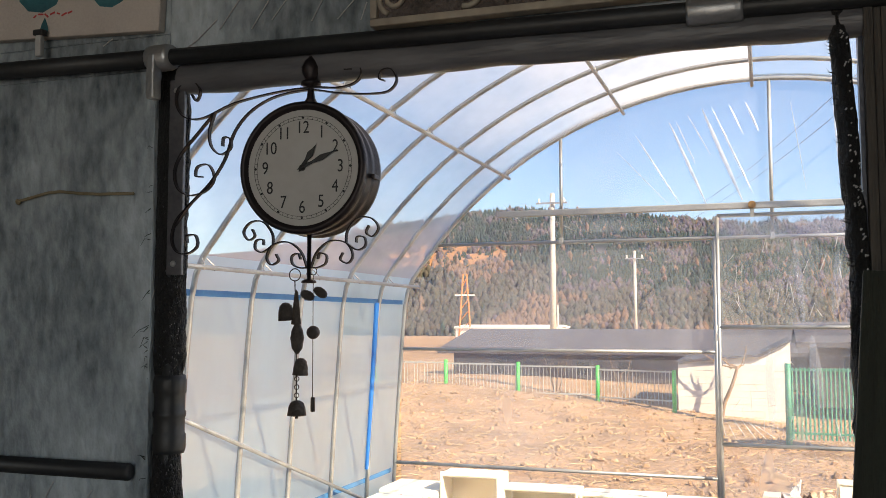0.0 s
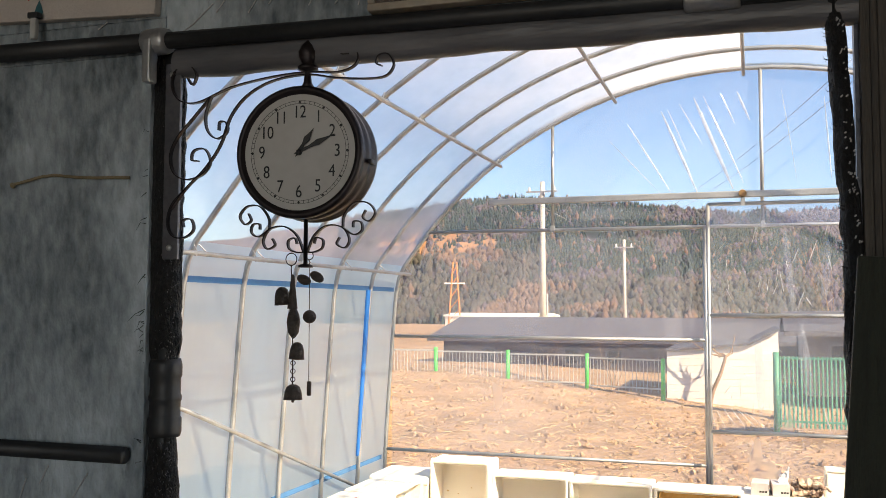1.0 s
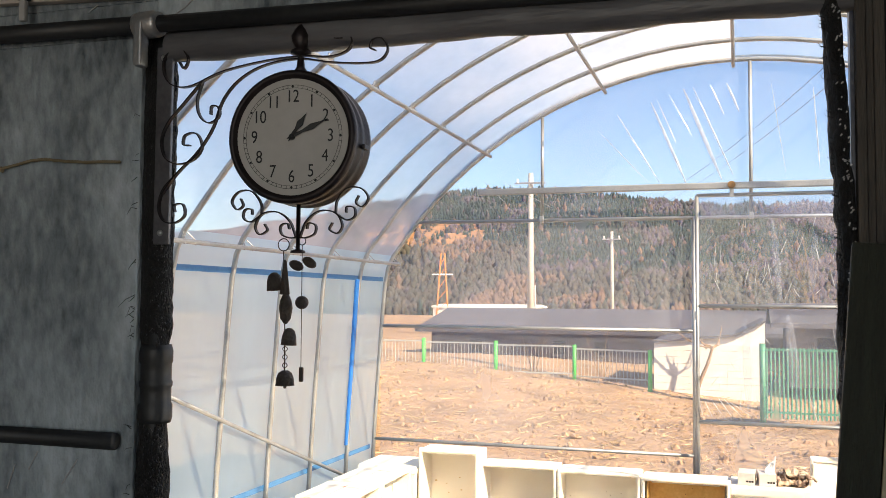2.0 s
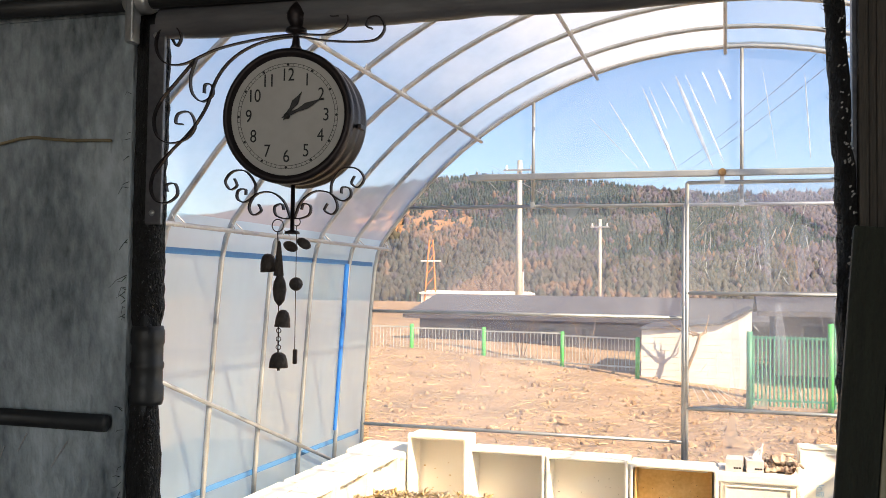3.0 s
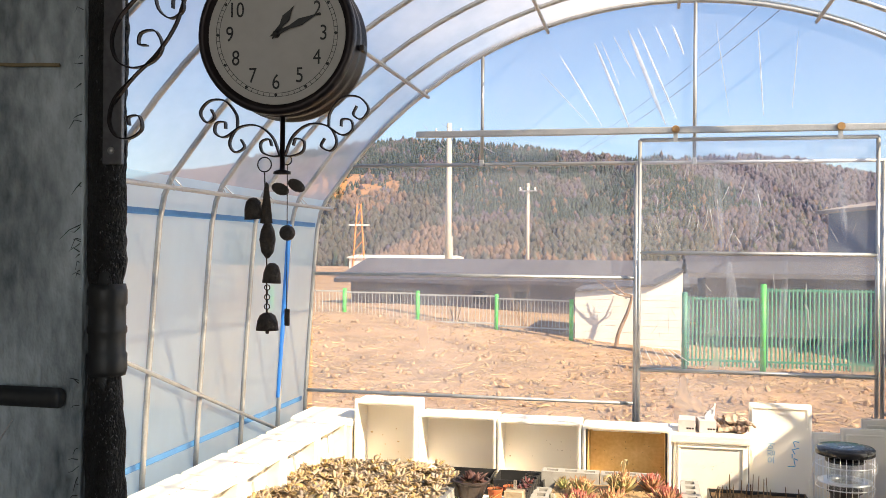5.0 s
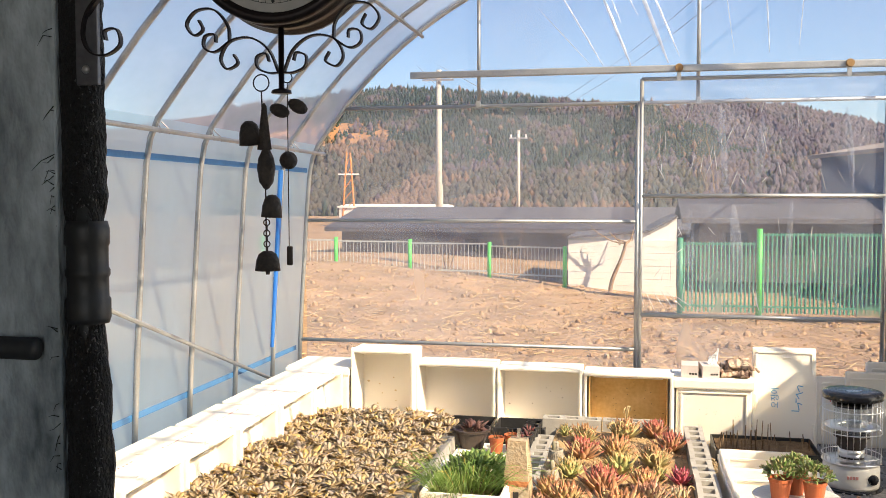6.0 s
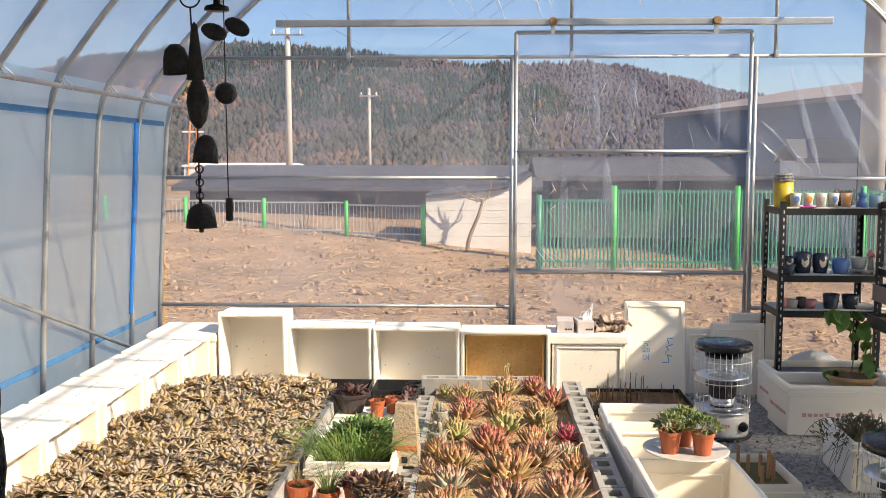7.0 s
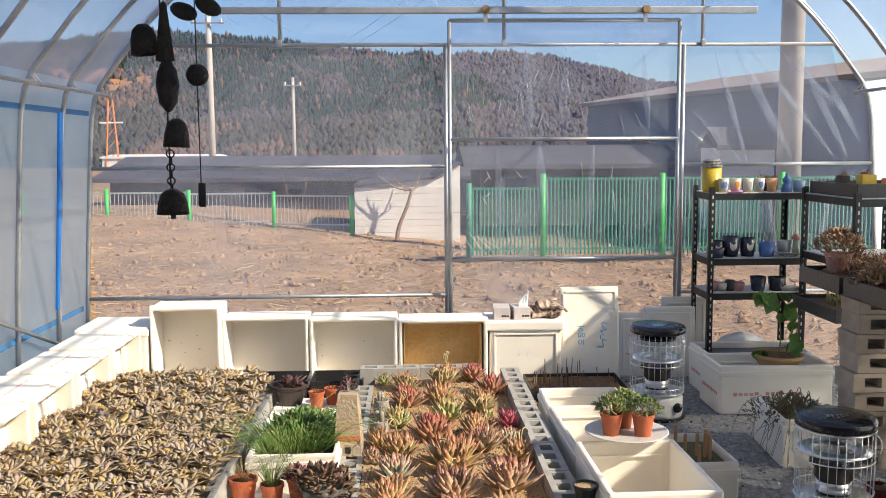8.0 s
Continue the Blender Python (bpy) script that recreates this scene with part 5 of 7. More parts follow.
for x, z, L, a in ((0.07, 0.26, 0.05, 0), (0.09, 0.29, 0.05, 80), (0.1, 0.31, 0.03, 20), (0.085, 0.36, 0.04, 60), (0.1, 0.38, 0.045, -20), (0.09, 0.41, 0.04, 70), (0.105, 0.43, 0.035, 10), (0.075, 0.33, 0.03, 90)):
    box(sk, (L, 0.002, 0.006), (x, -0.019, z), (0, a, 0))
part("marker_lettering", sk, BLUE_PEN, lid, "illegible blue marker strokes")
for x0, x1, h, y, lbl, red in ((3.87, 4.1, 0.475, 7.84, "white styrofoam sheet with red strokes, leaning behind the heater", True), (4.05, 4.43, 0.52, 7.8, "ribbed white styrofoam sheet leaning on the gable", False), (4.2, 4.55, 0.58, 7.87, "large white styrofoam sheet at the back", False)):
    l2 = thing("styrofoam_sheet", lbl, "foam sheet", pose((x0 + x1) / 2, y, 0, -4, 0, 0))
    w = x1 - x0
    part("plate", box(B(), (w, 0.03, h), (0, 0, h / 2), bevel=0.014), FOAM, l2)
    for size, at in (((w - 0.08, 0.012, 0.014), (0, -0.018, h - 0.05)), ((0.014, 0.012, h - 0.1), (-w / 2 + 0.04, -0.018, h / 2)), ((0.014, 0.012, h - 0.1), (w / 2 - 0.04, -0.018, h / 2))):
        part("rib", box(B(), size, at, bevel=0.003), FOAM, l2)
    if red:
        sk = B()
        for x, z, L, a in ((-0.02, 0.3, 0.035, 60), (0.0, 0.31, 0.03, 5), (0.03, 0.3, 0.05, 90), (-0.04, 0.17, 0.03, 20), (-0.02, 0.16, 0.03, 80)):
            box(sk, (L, 0.002, 0.005), (x, -0.017, z), (0, a, 0))
        part("marker_strokes", sk, RED_INK, l2, "red marker strokes")

# things on the upended box
PAPER = mat("printed_paper_carton", (0.62, 0.55, 0.52), (0.5, 0.45, 0.45), 0.6, 0, 8, 40, 0.05)
TISSUE = mat("white_tissue", (0.85, 0.84, 0.82), (0.75, 0.75, 0.75), 0.9)
for x, open_ in ((3.0, False), (3.13, True)):
    tb = thing("tissue_box", "small pale carton of tissues on the styrofoam box", "tissue box", pose(x, 7.68, 0.481, 0, 0, 4 if open_ else -3), "tissue boxes")
    part("carton", box(B(), (0.115, 0.2, 0.085), (0, 0, 0.0425), bevel=0.003), PAPER, tb)
    pr = B()
    for k in range(3):
        box(pr, (0.014, 0.001, 0.012), (0.005 + k * 0.018, -0.1006, 0.028))
    part("print", pr, INK, tb, "tiny dark printed marks")
    if open_:
        part("tissue", grid(B(), 10, 8, lambda u, v: (-0.02 + 0.07 * u + 0.02 * v, -0.03 + 0.05 * v + 0.02 * nz(u * 4, v * 4, 7), 0.085 + 0.07 * v * (0.5 + u) + 0.02 * nz(u * 5, v * 5))), TISSUE, tb, "pulled-up white tissue", True)
GLOVE = mat("soiled_work_glove", (0.62, 0.52, 0.42), (0.2, 0.1, 0.07), 0.9, 0, 16, 50, 0.6, depth=0.01)
gl = thing("work_gloves", "crumpled heap of soiled brown and cream work gloves", "gloves", pose(3.3, 7.68, 0.481))


def glove(seed, at, rz, tilt):
    """A crumpled glove: a folded cuff and palm with four limp fingers."""
    bm = B()
    m = pose(*at, tilt, 0, rz)
    grid(bm, 16, 12, lambda u, v: m @ Vector((-0.05 + 0.1 * u + 0.01 * nz(v * 5, seed), 0.045 * math.cos(v * 6.283) * (1 - 0.2 * u), 0.022 * math.sin(v * 6.283) + 0.022 * nz(u * 4, v * 3, seed) + 0.012 * nz(u * 9, v * 6, seed + 3))))
    for k in range(4):
        y0, L = -0.03 + 0.02 * k, random.uniform(0.045, 0.065)
        b = random.uniform(-0.03, 0.03)
        tube(bm, [m @ Vector(p) for p in ((0.035, y0, 0), (0.05 + L * 0.4, y0 + b * 0.4, 0.012), (0.05 + L * 0.8, y0 + b, random.uniform(-0.014, 0.014)), (0.055 + L, y0 + b * 1.3, random.uniform(-0.02, 0.01)))], 0.0105, 8, taper=0.75)
    return part("glove", bm, GLOVE, gl, smooth=True)


for k, (gx, gy, gz, rz, tilt) in enumerate(((-0.06, -0.03, 0.026, 20, 0), (0.05, -0.04, 0.026, 160, 0), (0.0, 0.04, 0.028, 80, 0), (-0.03, -0.01, 0.062, 120, 18), (0.05, 0.0, 0.064, -30, -22), (0.0, -0.02, 0.094, 10, 30))):
    glove(k * 3.7, (gx, gy, gz), rz, tilt)

# ---- cement blocks and bed edging ----
CEMENT = mat("grey_cement_block", (0.42, 0.4, 0.37), (0.3, 0.285, 0.265), 0.95, 0, 12, 140, 0.5, vary=0.08, depth=0.004)
SANDY = mat("sandy_bed_soil", (0.5, 0.34, 0.18), (0.34, 0.22, 0.115), 0.98, 0, 10, 110, 0.9, depth=0.015)
PERLITE = island_mat("bed_grit", [(0.5, 0.36, 0.2), (0.35, 0.24, 0.13), (0.6, 0.5, 0.36)], 0.95)


def perforated(l, w, h, xs, ys):
    """A block with square holes right through it: xs, ys are the cuts, every odd cell in both is a hole."""
    bm = B()
    xs, ys = [-l / 2] + xs + [l / 2], [-w / 2] + ys + [w / 2]
    V = {}
    def v(i, j, k):
        if (i, j, k) not in V:
            V[i, j, k] = bm.verts.new((xs[i], ys[j], h if k else 0))
        return V[i, j, k]
    solid = lambda i, j: 0 <= i < len(xs) - 1 and 0 <= j < len(ys) - 1 and not (i % 2 and j % 2)
    for i in range(len(xs) - 1):
        for j in range(len(ys) - 1):
            if not solid(i, j):
                continue
            bm.faces.new((v(i, j, 1), v(i + 1, j, 1), v(i + 1, j + 1, 1), v(i, j + 1, 1)))
            bm.faces.new((v(i, j, 0), v(i, j + 1, 0), v(i + 1, j + 1, 0), v(i + 1, j, 0)))
            for di, dj, a, b in ((-1, 0, (i, j), (i, j + 1)), (1, 0, (i + 1, j + 1), (i + 1, j)), (0, -1, (i + 1, j), (i, j)), (0, 1, (i, j + 1), (i + 1, j + 1))):
                if not solid(i + di, j + dj):
                    bm.faces.new((v(*a, 0), v(*b, 0), v(*b, 1), v(*a, 1)))
    return bm


def block_bm():
    return perforated(0.385, 0.115, 0.19, [-0.165, -0.085, -0.04, 0.04, 0.085, 0.165], [-0.029, 0.029])


def edging(name, label, spots):
    t = thing(name, label, "edging")
    first = part("block", block_bm(), CEMENT, t)
    for k, (x, y, z, rz) in enumerate(spots):
        o = first if k == 0 else new("block", first.data)
        o.parent = t
        o.matrix_basis = pose(x, y, z, 0, 0, rz)
    return t


edging("block_edging", "row of hollow grey cement blocks edging the succulent bed", [(2.99 + 0.002 * (k % 2), 6.9 - 0.392 * k, 0.07, 90 + (k % 3 - 1) * 0.6) for k in range(9)])
edging("block_edging", "hollow cement blocks between the carpet bed and the pots", [(1.475, 6.43 - 0.392 * k, 0.05, 90 + (k % 3 - 1) * 0.7) for k in range(7)])
edging("block_edging", "half-buried cement blocks beside the rosette bed", [(2.065, 6.75 - 0.392 * k, 0.005, 90 + (k % 3 - 1) * 0.5) for k in range(6)])
edging("block_edging", "cement blocks across the far end of the succulent bed", [(2.22 + 0.392 * k, 7.19, 0.065, 0) for k in range(2)])
sand1 = tagged(part("bed_soil", grid(B(), 30, 60, lambda u, v: (0.36 + 1.05 * u, 3.2 + 3.9 * v, 0.222 + 0.032 * math.sin(math.pi * u) + 0.016 * nz(u * 6, v * 18))), SANDY, smooth=True), "sandy soil of the succulent carpet bed", "soil", kind="structure")
part("side", box(B(), (1.04, 3.9, 0.17), (0.885, 5.15, 0.09)), SANDY, sand1)
sand2 = tagged(part("bed_soil", grid(B(), 30, 70, lambda u, v: (2.125 + 0.805 * u, 3.2 + 3.93 * v, 0.19 + 0.015 * nz(u * 7, v * 24))), SANDY, smooth=True), "sandy soil of the rosette bed", "soil", kind="structure")
part("side", box(B(), (0.8, 3.92, 0.16), (2.53, 5.16, 0.09)), SANDY, sand2)
grit2 = Bits()
for i in range(1500):
    x, y = random.uniform(2.1, 2.92), random.uniform(4.2, 7.05)
    grit2.cube(random.uniform(0.005, 0.012), pose(x, y, 0.19 + 0.015 * nz((x - 2.08) / 0.85 * 7, (y - 3.2) / 3.93 * 24) + 0.003, random.uniform(0, 90), random.uniform(0, 90), 0))
tagged(grit2.done("bed_grit", PERLITE), "loose sandy grit on the bed", "grit", kind="stuff")
stones = Bits()
for i in range(2600):
    x, y = random.uniform(3.1, 5.3), random.uniform(4.4, 7.9)
    stones.cube(random.uniform(0.008, 0.018), pose(x, y, 0.012 * nz((x + 0.05) / 5.95 * 9, (y - 2) / 6.05 * 9) + 0.004, random.uniform(0, 90), random.uniform(0, 90), random.uniform(0, 90)))
tagged(stones.done("floor_gravel", island_mat("loose_gravel", [(0.18, 0.17, 0.17), (0.4, 0.39, 0.38), (0.55, 0.53, 0.52), (0.3, 0.29, 0.28)], 0.9)), "loose grey gravel stones on the floor", "gravel", kind="stuff")


# ---- plants ----
def leaf_geo(L, w, th, bend, n=4, cup=0.3, prof=(0.42, 0.78, 1.0, 0.8)):
    """A fleshy pointed leaf along +y, its tip bent up."""
    vs, fs = [], []
    for i in range(n):
        u = i / n
        y, z, k = L * u, bend * L * u * u, prof[min(i, 3)] * w / 2
        vs += [(-k, y, z + cup * k), (0, y, z - th * (1 - u)), (k, y, z + cup * k), (0, y, z + th * 0.35)]
    tip = len(vs)
    vs.append((0, L, bend * L))
    for i in range(n - 1):
        a = i * 4
        for j in range(4):
            fs.append((a + j, a + (j + 1) % 4, a + 4 + (j + 1) % 4, a + 4 + j))
    a = (n - 1) * 4
    fs += [(a + j, a + (j + 1) % 4, tip) for j in range(4)]
    return vs, fs


def pydata(name, vs, fs, materials, tips=None, smooth=True):
    me = bpy.data.meshes.new(name)
    me.from_pydata(vs, [], fs)
    for m in materials:
        me.materials.append(m)
    if smooth:
        me.polygons.foreach_set("use_smooth", [True] * len(fs))
    if tips:
        me.polygons.foreach_set("material_index", tips)
    return me


def rosette(vs, fs, at, R, n, w=0.42, th=0.08, tilt=(0, 0), rise=58):
    base = pose(*at, tilt[0], tilt[1], random.uniform(0, 360))
    for i in range(n):
        u = i / n
        L = R * (1.0 - 0.55 * u) * random.uniform(0.75, 1.15)
        lv, lf = leaf_geo(L, L * w * random.uniform(0.85, 1.15), L * th, random.uniform(-0.2, 0.15), cup=0.08)
        el = 0 + rise * u + random.uniform(-12, 12)
        m = base @ pose(0, 0, 0.01 * u, 0, 0, i * 137.5) @ pose(0, R * 0.05, 0, el, 0, 0)
        o = len(vs)
        vs += [tuple(m @ Vector(v)) for v in lv]
        fs += [tuple(o + k for k in f) for f in lf]


GHOST = island_mat("pale_ghost_plant_leaf", [(0.74, 0.56, 0.31), (0.62, 0.5, 0.38), (0.78, 0.59, 0.35), (0.66, 0.53, 0.45), (0.8, 0.58, 0.2), (0.64, 0.48, 0.39), (0.62, 0.54, 0.44), (0.74, 0.57, 0.34), (0.56, 0.47, 0.41)], 0.7, 30, 0.3)
cv, cf = [], []
y = 4.05
while y < 7.04:
    x = 0.46
    while x < 1.5:
        px_, py_ = min(1.5, x + random.uniform(-0.035, 0.035)), y + random.uniform(-0.035, 0.035)
        h = 0.232 + 0.03 * math.sin(math.pi * (px_ - 0.4) / 1.15) + 0.016 * nz(px_ * 4, py_ * 4) + random.uniform(-0.008, 0.022)
        R = random.uniform(0.058, 0.09)
        rosette(cv, cf, (px_, py_, h), R, random.choice((11, 13, 15)), w=random.uniform(0.46, 0.6), th=0.05, tilt=(random.uniform(-20, 20), random.uniform(-20, 20)), rise=50)
        x += 0.066
    y += 0.064
tagged(new("ghost_plant_carpet", pydata("ghost_plant_carpet", cv, cf, [GHOST])), "dense carpet of pale grey and yellow ghost plants", "succulents", kind="stuff")

random.seed(11)
AG_COL = {"red": ((0.44, 0.24, 0.14), (0.4, 0.11, 0.08), (0.56, 0.29, 0.18)), "rust": ((0.52, 0.37, 0.18), (0.44, 0.2, 0.1), (0.68, 0.52, 0.25)), "green": ((0.44, 0.44, 0.19), (0.48, 0.34, 0.14), (0.66, 0.62, 0.28)), "olive": ((0.44, 0.37, 0.18), (0.4, 0.21, 0.1), (0.62, 0.54, 0.27)), "pink": ((0.5, 0.36, 0.23), (0.38, 0.17, 0.11), (0.62, 0.48, 0.3)), "magenta": ((0.44, 0.1, 0.14), (0.4, 0.06, 0.09), (0.52, 0.18, 0.18)), "grey": ((0.48, 0.45, 0.34), (0.5, 0.28, 0.19), (0.56, 0.53, 0.38))}
PROTO = {}
for key, (c, tipc, heart) in AG_COL.items():
    base_m = mat("agave_leaf_" + key, c, [k * 0.72 for k in c], 0.5, 0, 14, 70, 0.05, vary=0.18)
    heart_m = mat("agave_heart_" + key, heart, [k * 0.8 for k in heart], 0.5, 0, 14, 70, 0.05, vary=0.15)
    tip_m = mat("agave_tip_" + key, tipc, [k * 0.7 for k in tipc], 0.5, 0, 14, 70, 0.05, vary=0.2)
    meshes = []
    for L, w, m_ in ((1.0, 0.36, base_m), (0.88, 0.34, base_m), (0.72, 0.28, heart_m)):
        lv, lf = leaf_geo(L, w, 0.1, 0.22, cup=0.28, prof=(0.72, 1.0, 0.86, 0.5))
        meshes.append(pydata("leaf", lv, lf, [m_, tip_m], [1 if k >= 12 else 0 for k in range(len(lf))]))
    PROTO[key] = meshes


def agave(key, label, m, R, n=20, group="rosette succulents", flat=14):
    t = thing("succulent", label, "succulent", m, group)
    meshes = PROTO[key]
    for i in range(n):
        u = i / n
        o = new("leaf", meshes[min(2, int(u * 3))])
        o.parent = t
        k = R * random.uniform(0.86, 1.1)
        o.matrix_basis = pose(0, 0, 0.005 + 0.03 * u, 0, 0, i * 137.5 + random.uniform(-8, 8)) @ pose(0, R * 0.08, 0, flat + (80 - flat) * u ** 0.9 + random.uniform(-6, 6), 0, 0) @ Matrix.Diagonal((k, k, k, 1))
    return t


STALK = mat("dry_flower_stalk", (0.55, 0.42, 0.22), (0.42, 0.3, 0.15), 0.8)


def stalk(t, h, bend, n=1):
    for i in range(n):
        a = random.uniform(0, 360)
        m = pose(0, 0, 0, 0, 0, a)
        pts = [m @ Vector(p) for p in ((0.0, 0, 0.03), (0.01, 0, h * 0.6), (0.02, 0, h * 0.92), (0.02 + bend * 0.4, 0, h), (0.02 + bend, 0, h * 0.93), (0.02 + bend * 1.15, 0, h * 0.84))]
        part("flower_stalk", tube(B(), curve(*pts, n=4), 0.0032, 5), STALK, t, "dry arching flower stalk", True)


names = {"red": "deep red pointed rosette succulent in the sandy bed", "rust": "rust-tipped tan rosette succulent in the sandy bed", "green": "yellow-green rosette succulent in the sandy bed", "olive": "olive rosette succulent with brown tips in the bed", "pink": "dusky pink rosette succulent in the sandy bed", "magenta": "small magenta rosette succulent in the sandy bed", "grey": "grey-green rosette succulent with pink outer leaves"}
BED = [("green", 2.19, 6.96, 7), ("olive", 2.32, 6.83, 11), ("olive", 2.56, 6.96, 13), ("red", 2.75, 7.05, 11), ("red", 2.84, 6.71, 12), ("rust", 2.52, 6.5, 13), ("red", 2.33, 6.43, 13), ("olive", 2.74, 6.33, 13),
       ("green", 2.28, 6.05, 11), ("green", 2.55, 6.16, 13), ("red", 2.46, 5.83, 14), ("magenta", 2.87, 6.03, 9), ("rust", 2.68, 5.88, 12), ("rust", 2.2, 5.7, 10), ("grey", 2.84, 5.74, 8), ("rust", 2.3, 5.53, 13), ("pink", 2.7, 5.62, 13),
       ("grey", 2.28, 5.24, 12), ("rust", 2.54, 5.38, 17), ("rust", 2.86, 5.45, 11), ("pink", 2.77, 5.08, 15), ("pink", 2.53, 4.99, 15), ("rust", 2.26, 4.94, 12), ("pink", 2.17, 5.48, 7), ("green", 2.76, 6.1, 7)]
for row in range(4):
    BED += [(("rust", "pink", "olive", "red")[(row + col) % 4], 2.27 + 0.23 * col + random.uniform(-0.03, 0.03), 4.7 - 0.24 * row + random.uniform(-0.04, 0.04), 13) for col in range(3)]
for k, (key, xx, yy, size) in enumerate(BED):
    a = agave(key, names[key], pose(xx, yy, 0.185, random.uniform(-6, 6), random.uniform(-6, 6), random.uniform(0, 360)), size * 0.0107, 34 if size < 10 else 50 if size < 14 else 62, flat=10 if key in ("grey", "magenta") else 16)
    if k in (2, 5, 6, 8, 10, 15, 18, 19, 21, 24, 29, 33):
        stalk(a, random.uniform(0.15, 0.24), random.uniform(0.02, 0.045), 4 if k in (2, 19, 5) else 2)

# ---- pots between the beds ----
TERRA = mat("terracotta_plastic", (0.5, 0.13, 0.05), (0.4, 0.1, 0.04), 0.5, 0, 6, 60, 0.05, vary=0.08)
DARKPOT = mat("dark_brown_pot", (0.07, 0.05, 0.045), (0.045, 0.035, 0.03), 0.5)
BLACKPL = mat("black_plastic_tray", (0.02, 0.02, 0.022), (0.035, 0.035, 0.036), 0.4)
POTSOIL = mat("potting_soil", (0.2, 0.12, 0.06), (0.1, 0.06, 0.03), 0.98, 0, 30, 160, 0.8)
GRASS = island_mat("chive_leaf", [(0.17, 0.34, 0.06), (0.25, 0.42, 0.1), (0.36, 0.48, 0.14), (0.14, 0.28, 0.06)], 0.45, 30, 0.3)
STONE = mat("speckled_stone", (0.42, 0.38, 0.32), (0.26, 0.23, 0.19), 0.9, 0, 30, 140, 0.5)


def pot(name, label, at, r, h, material, group="", cat="plant pot", soil=POTSOIL):
    t = thing(name, label, cat, pose(*at), group)
    part("pot", lathe(B(), [(0, 0), (r * 0.72, 0), (r * 0.95, h * 0.82), (r * 0.95, h * 0.84), (r * 1.04, h * 0.86), (r * 1.04, h), (r * 0.95, h), (r * 0.9, h * 0.82), (0, h * 0.82)], 24), material, t, smooth=False)
    part("soil", lathe(B(), [(0, h * 0.9), (r * 0.5, h * 0.89), (r * 0.91, h * 0.86), (r * 0.91, h * 0.82), (0, h * 0.82)], 16), soil, t)
    return t


def blades(t, n, at, spread_, L, material, name="foliage", r=0.0022, droop=0.5):
    bm = B()
    for i in range(n):
        a, k = random.uniform(0, 6.283), random.random() ** 0.6
        p = Vector((at[0] + spread_[0] * k * math.cos(a), at[1] + spread_[1] * k * math.sin(a), at[2]))
        d = Vector((math.cos(a) * k, math.sin(a) * k, 0)) * droop + Vector((random.uniform(-0.3, 0.3), random.uniform(-0.3, 0.3), 0))
        l = L * random.uniform(0.55, 1.1)
        pts = [p, p + Vector((d.x * 0.25, d.y * 0.25, 0.45)) * l, p + Vector((d.x * 0.6, d.y * 0.6, 0.8)) * l, p + Vector((d.x * 1.1, d.y * 1.1, 0.9 - 0.3 * random.random())) * l]
        tube(bm, pts, r, 4, taper=0.2)
    return part(name, bm, material, t, smooth=True)


def leafball(t, n, at, R, size, material, name="foliage", squash=0.7):
    vs, fs = [], []
    for i in range(n):
        a, b, k = random.uniform(0, 6.283), random.uniform(-0.2, 1.5), random.uniform(0.5, 1) ** 0.6
        c = Vector((math.cos(a) * math.cos(b), math.sin(a) * math.cos(b), math.sin(b) * squash)) * R * k
        lv, lf = leaf_geo(size * random.uniform(0.7, 1.2), size * 0.5, size * 0.06, 0.2)
        m = Matrix.Translation(Vector(at) + c) @ pose(0, 0, 0, random.uniform(-20, 70), random.uniform(-30, 30), math.degrees(a) - 90 + random.uniform(-50, 50))
        o = len(vs)
        vs += [tuple(m @ Vector(v)) for v in lv]
        fs += [tuple(o + q for q in f) for f in lf]
    ob = new(name, pydata(name, vs, fs, [material]))
    ob.parent = t
    return ob


slab_t = thing("foam_slab", "white styrofoam slab under the small pots", "foam slab", pose(1.77, 6.62, 0.0))
part("slab", box(B(), (0.46, 0.36, 0.16), (0, 0, 0.08), bevel=0.01), FOAM, slab_t)
bowl = thing("bowl_pot", "wide dark brown fluted pot of shrivelled leaves", "plant pot", pose(1.63, 6.68, 0.16))
part("bowl", lathe(B(), [(0, 0), (0.07, 0), (0.105, 0.1), (0.118, 0.105), (0.122, 0.12), (0.112, 0.122), (0.1, 0.09), (0, 0.09)], 28), DARKPOT, bowl)
part("soil", lathe(B(), [(0, 0.1), (0.1, 0.096), (0.1, 0.09), (0, 0.09)], 16), POTSOIL, bowl)
leafball(bowl, 26, (0, 0, 0.1), 0.07, 0.075, mat("dark_purple_leaf", (0.13, 0.06, 0.055), (0.08, 0.04, 0.035), 0.6), squash=0.5)
for x, y in ((1.8, 6.58), (1.885, 6.66)):
    p = pot("plant_pot", "small orange plastic pot with a little plant", (x, y, 0.16), 0.047, 0.098, TERRA, "orange pots")
    blades(p, 8, (0, 0, 0.085), (0.02, 0.02), 0.05, POTSOIL, "stem_tuft")
PURPLE = island_mat("purple_rosette_leaf", [(0.12, 0.04, 0.05), (0.2, 0.06, 0.06), (0.08, 0.03, 0.04)], 0.5)
for i, (x, y) in enumerate(((1.965, 6.56), (1.97, 6.67), (1.975, 6.78), (1.98, 6.89), (1.985, 7.0))):
    p = pot("nursery_pot", "square-set black nursery pot with a purple seedling", (x, y, 0.16 if y < 6.79 else 0.012), 0.048, 0.1 if y < 6.79 else 0.25, BLACKPL, "black nursery pots")
    leafball(p, 12, (0, 0, 0.09), 0.03, 0.035, PURPLE, squash=0.4)
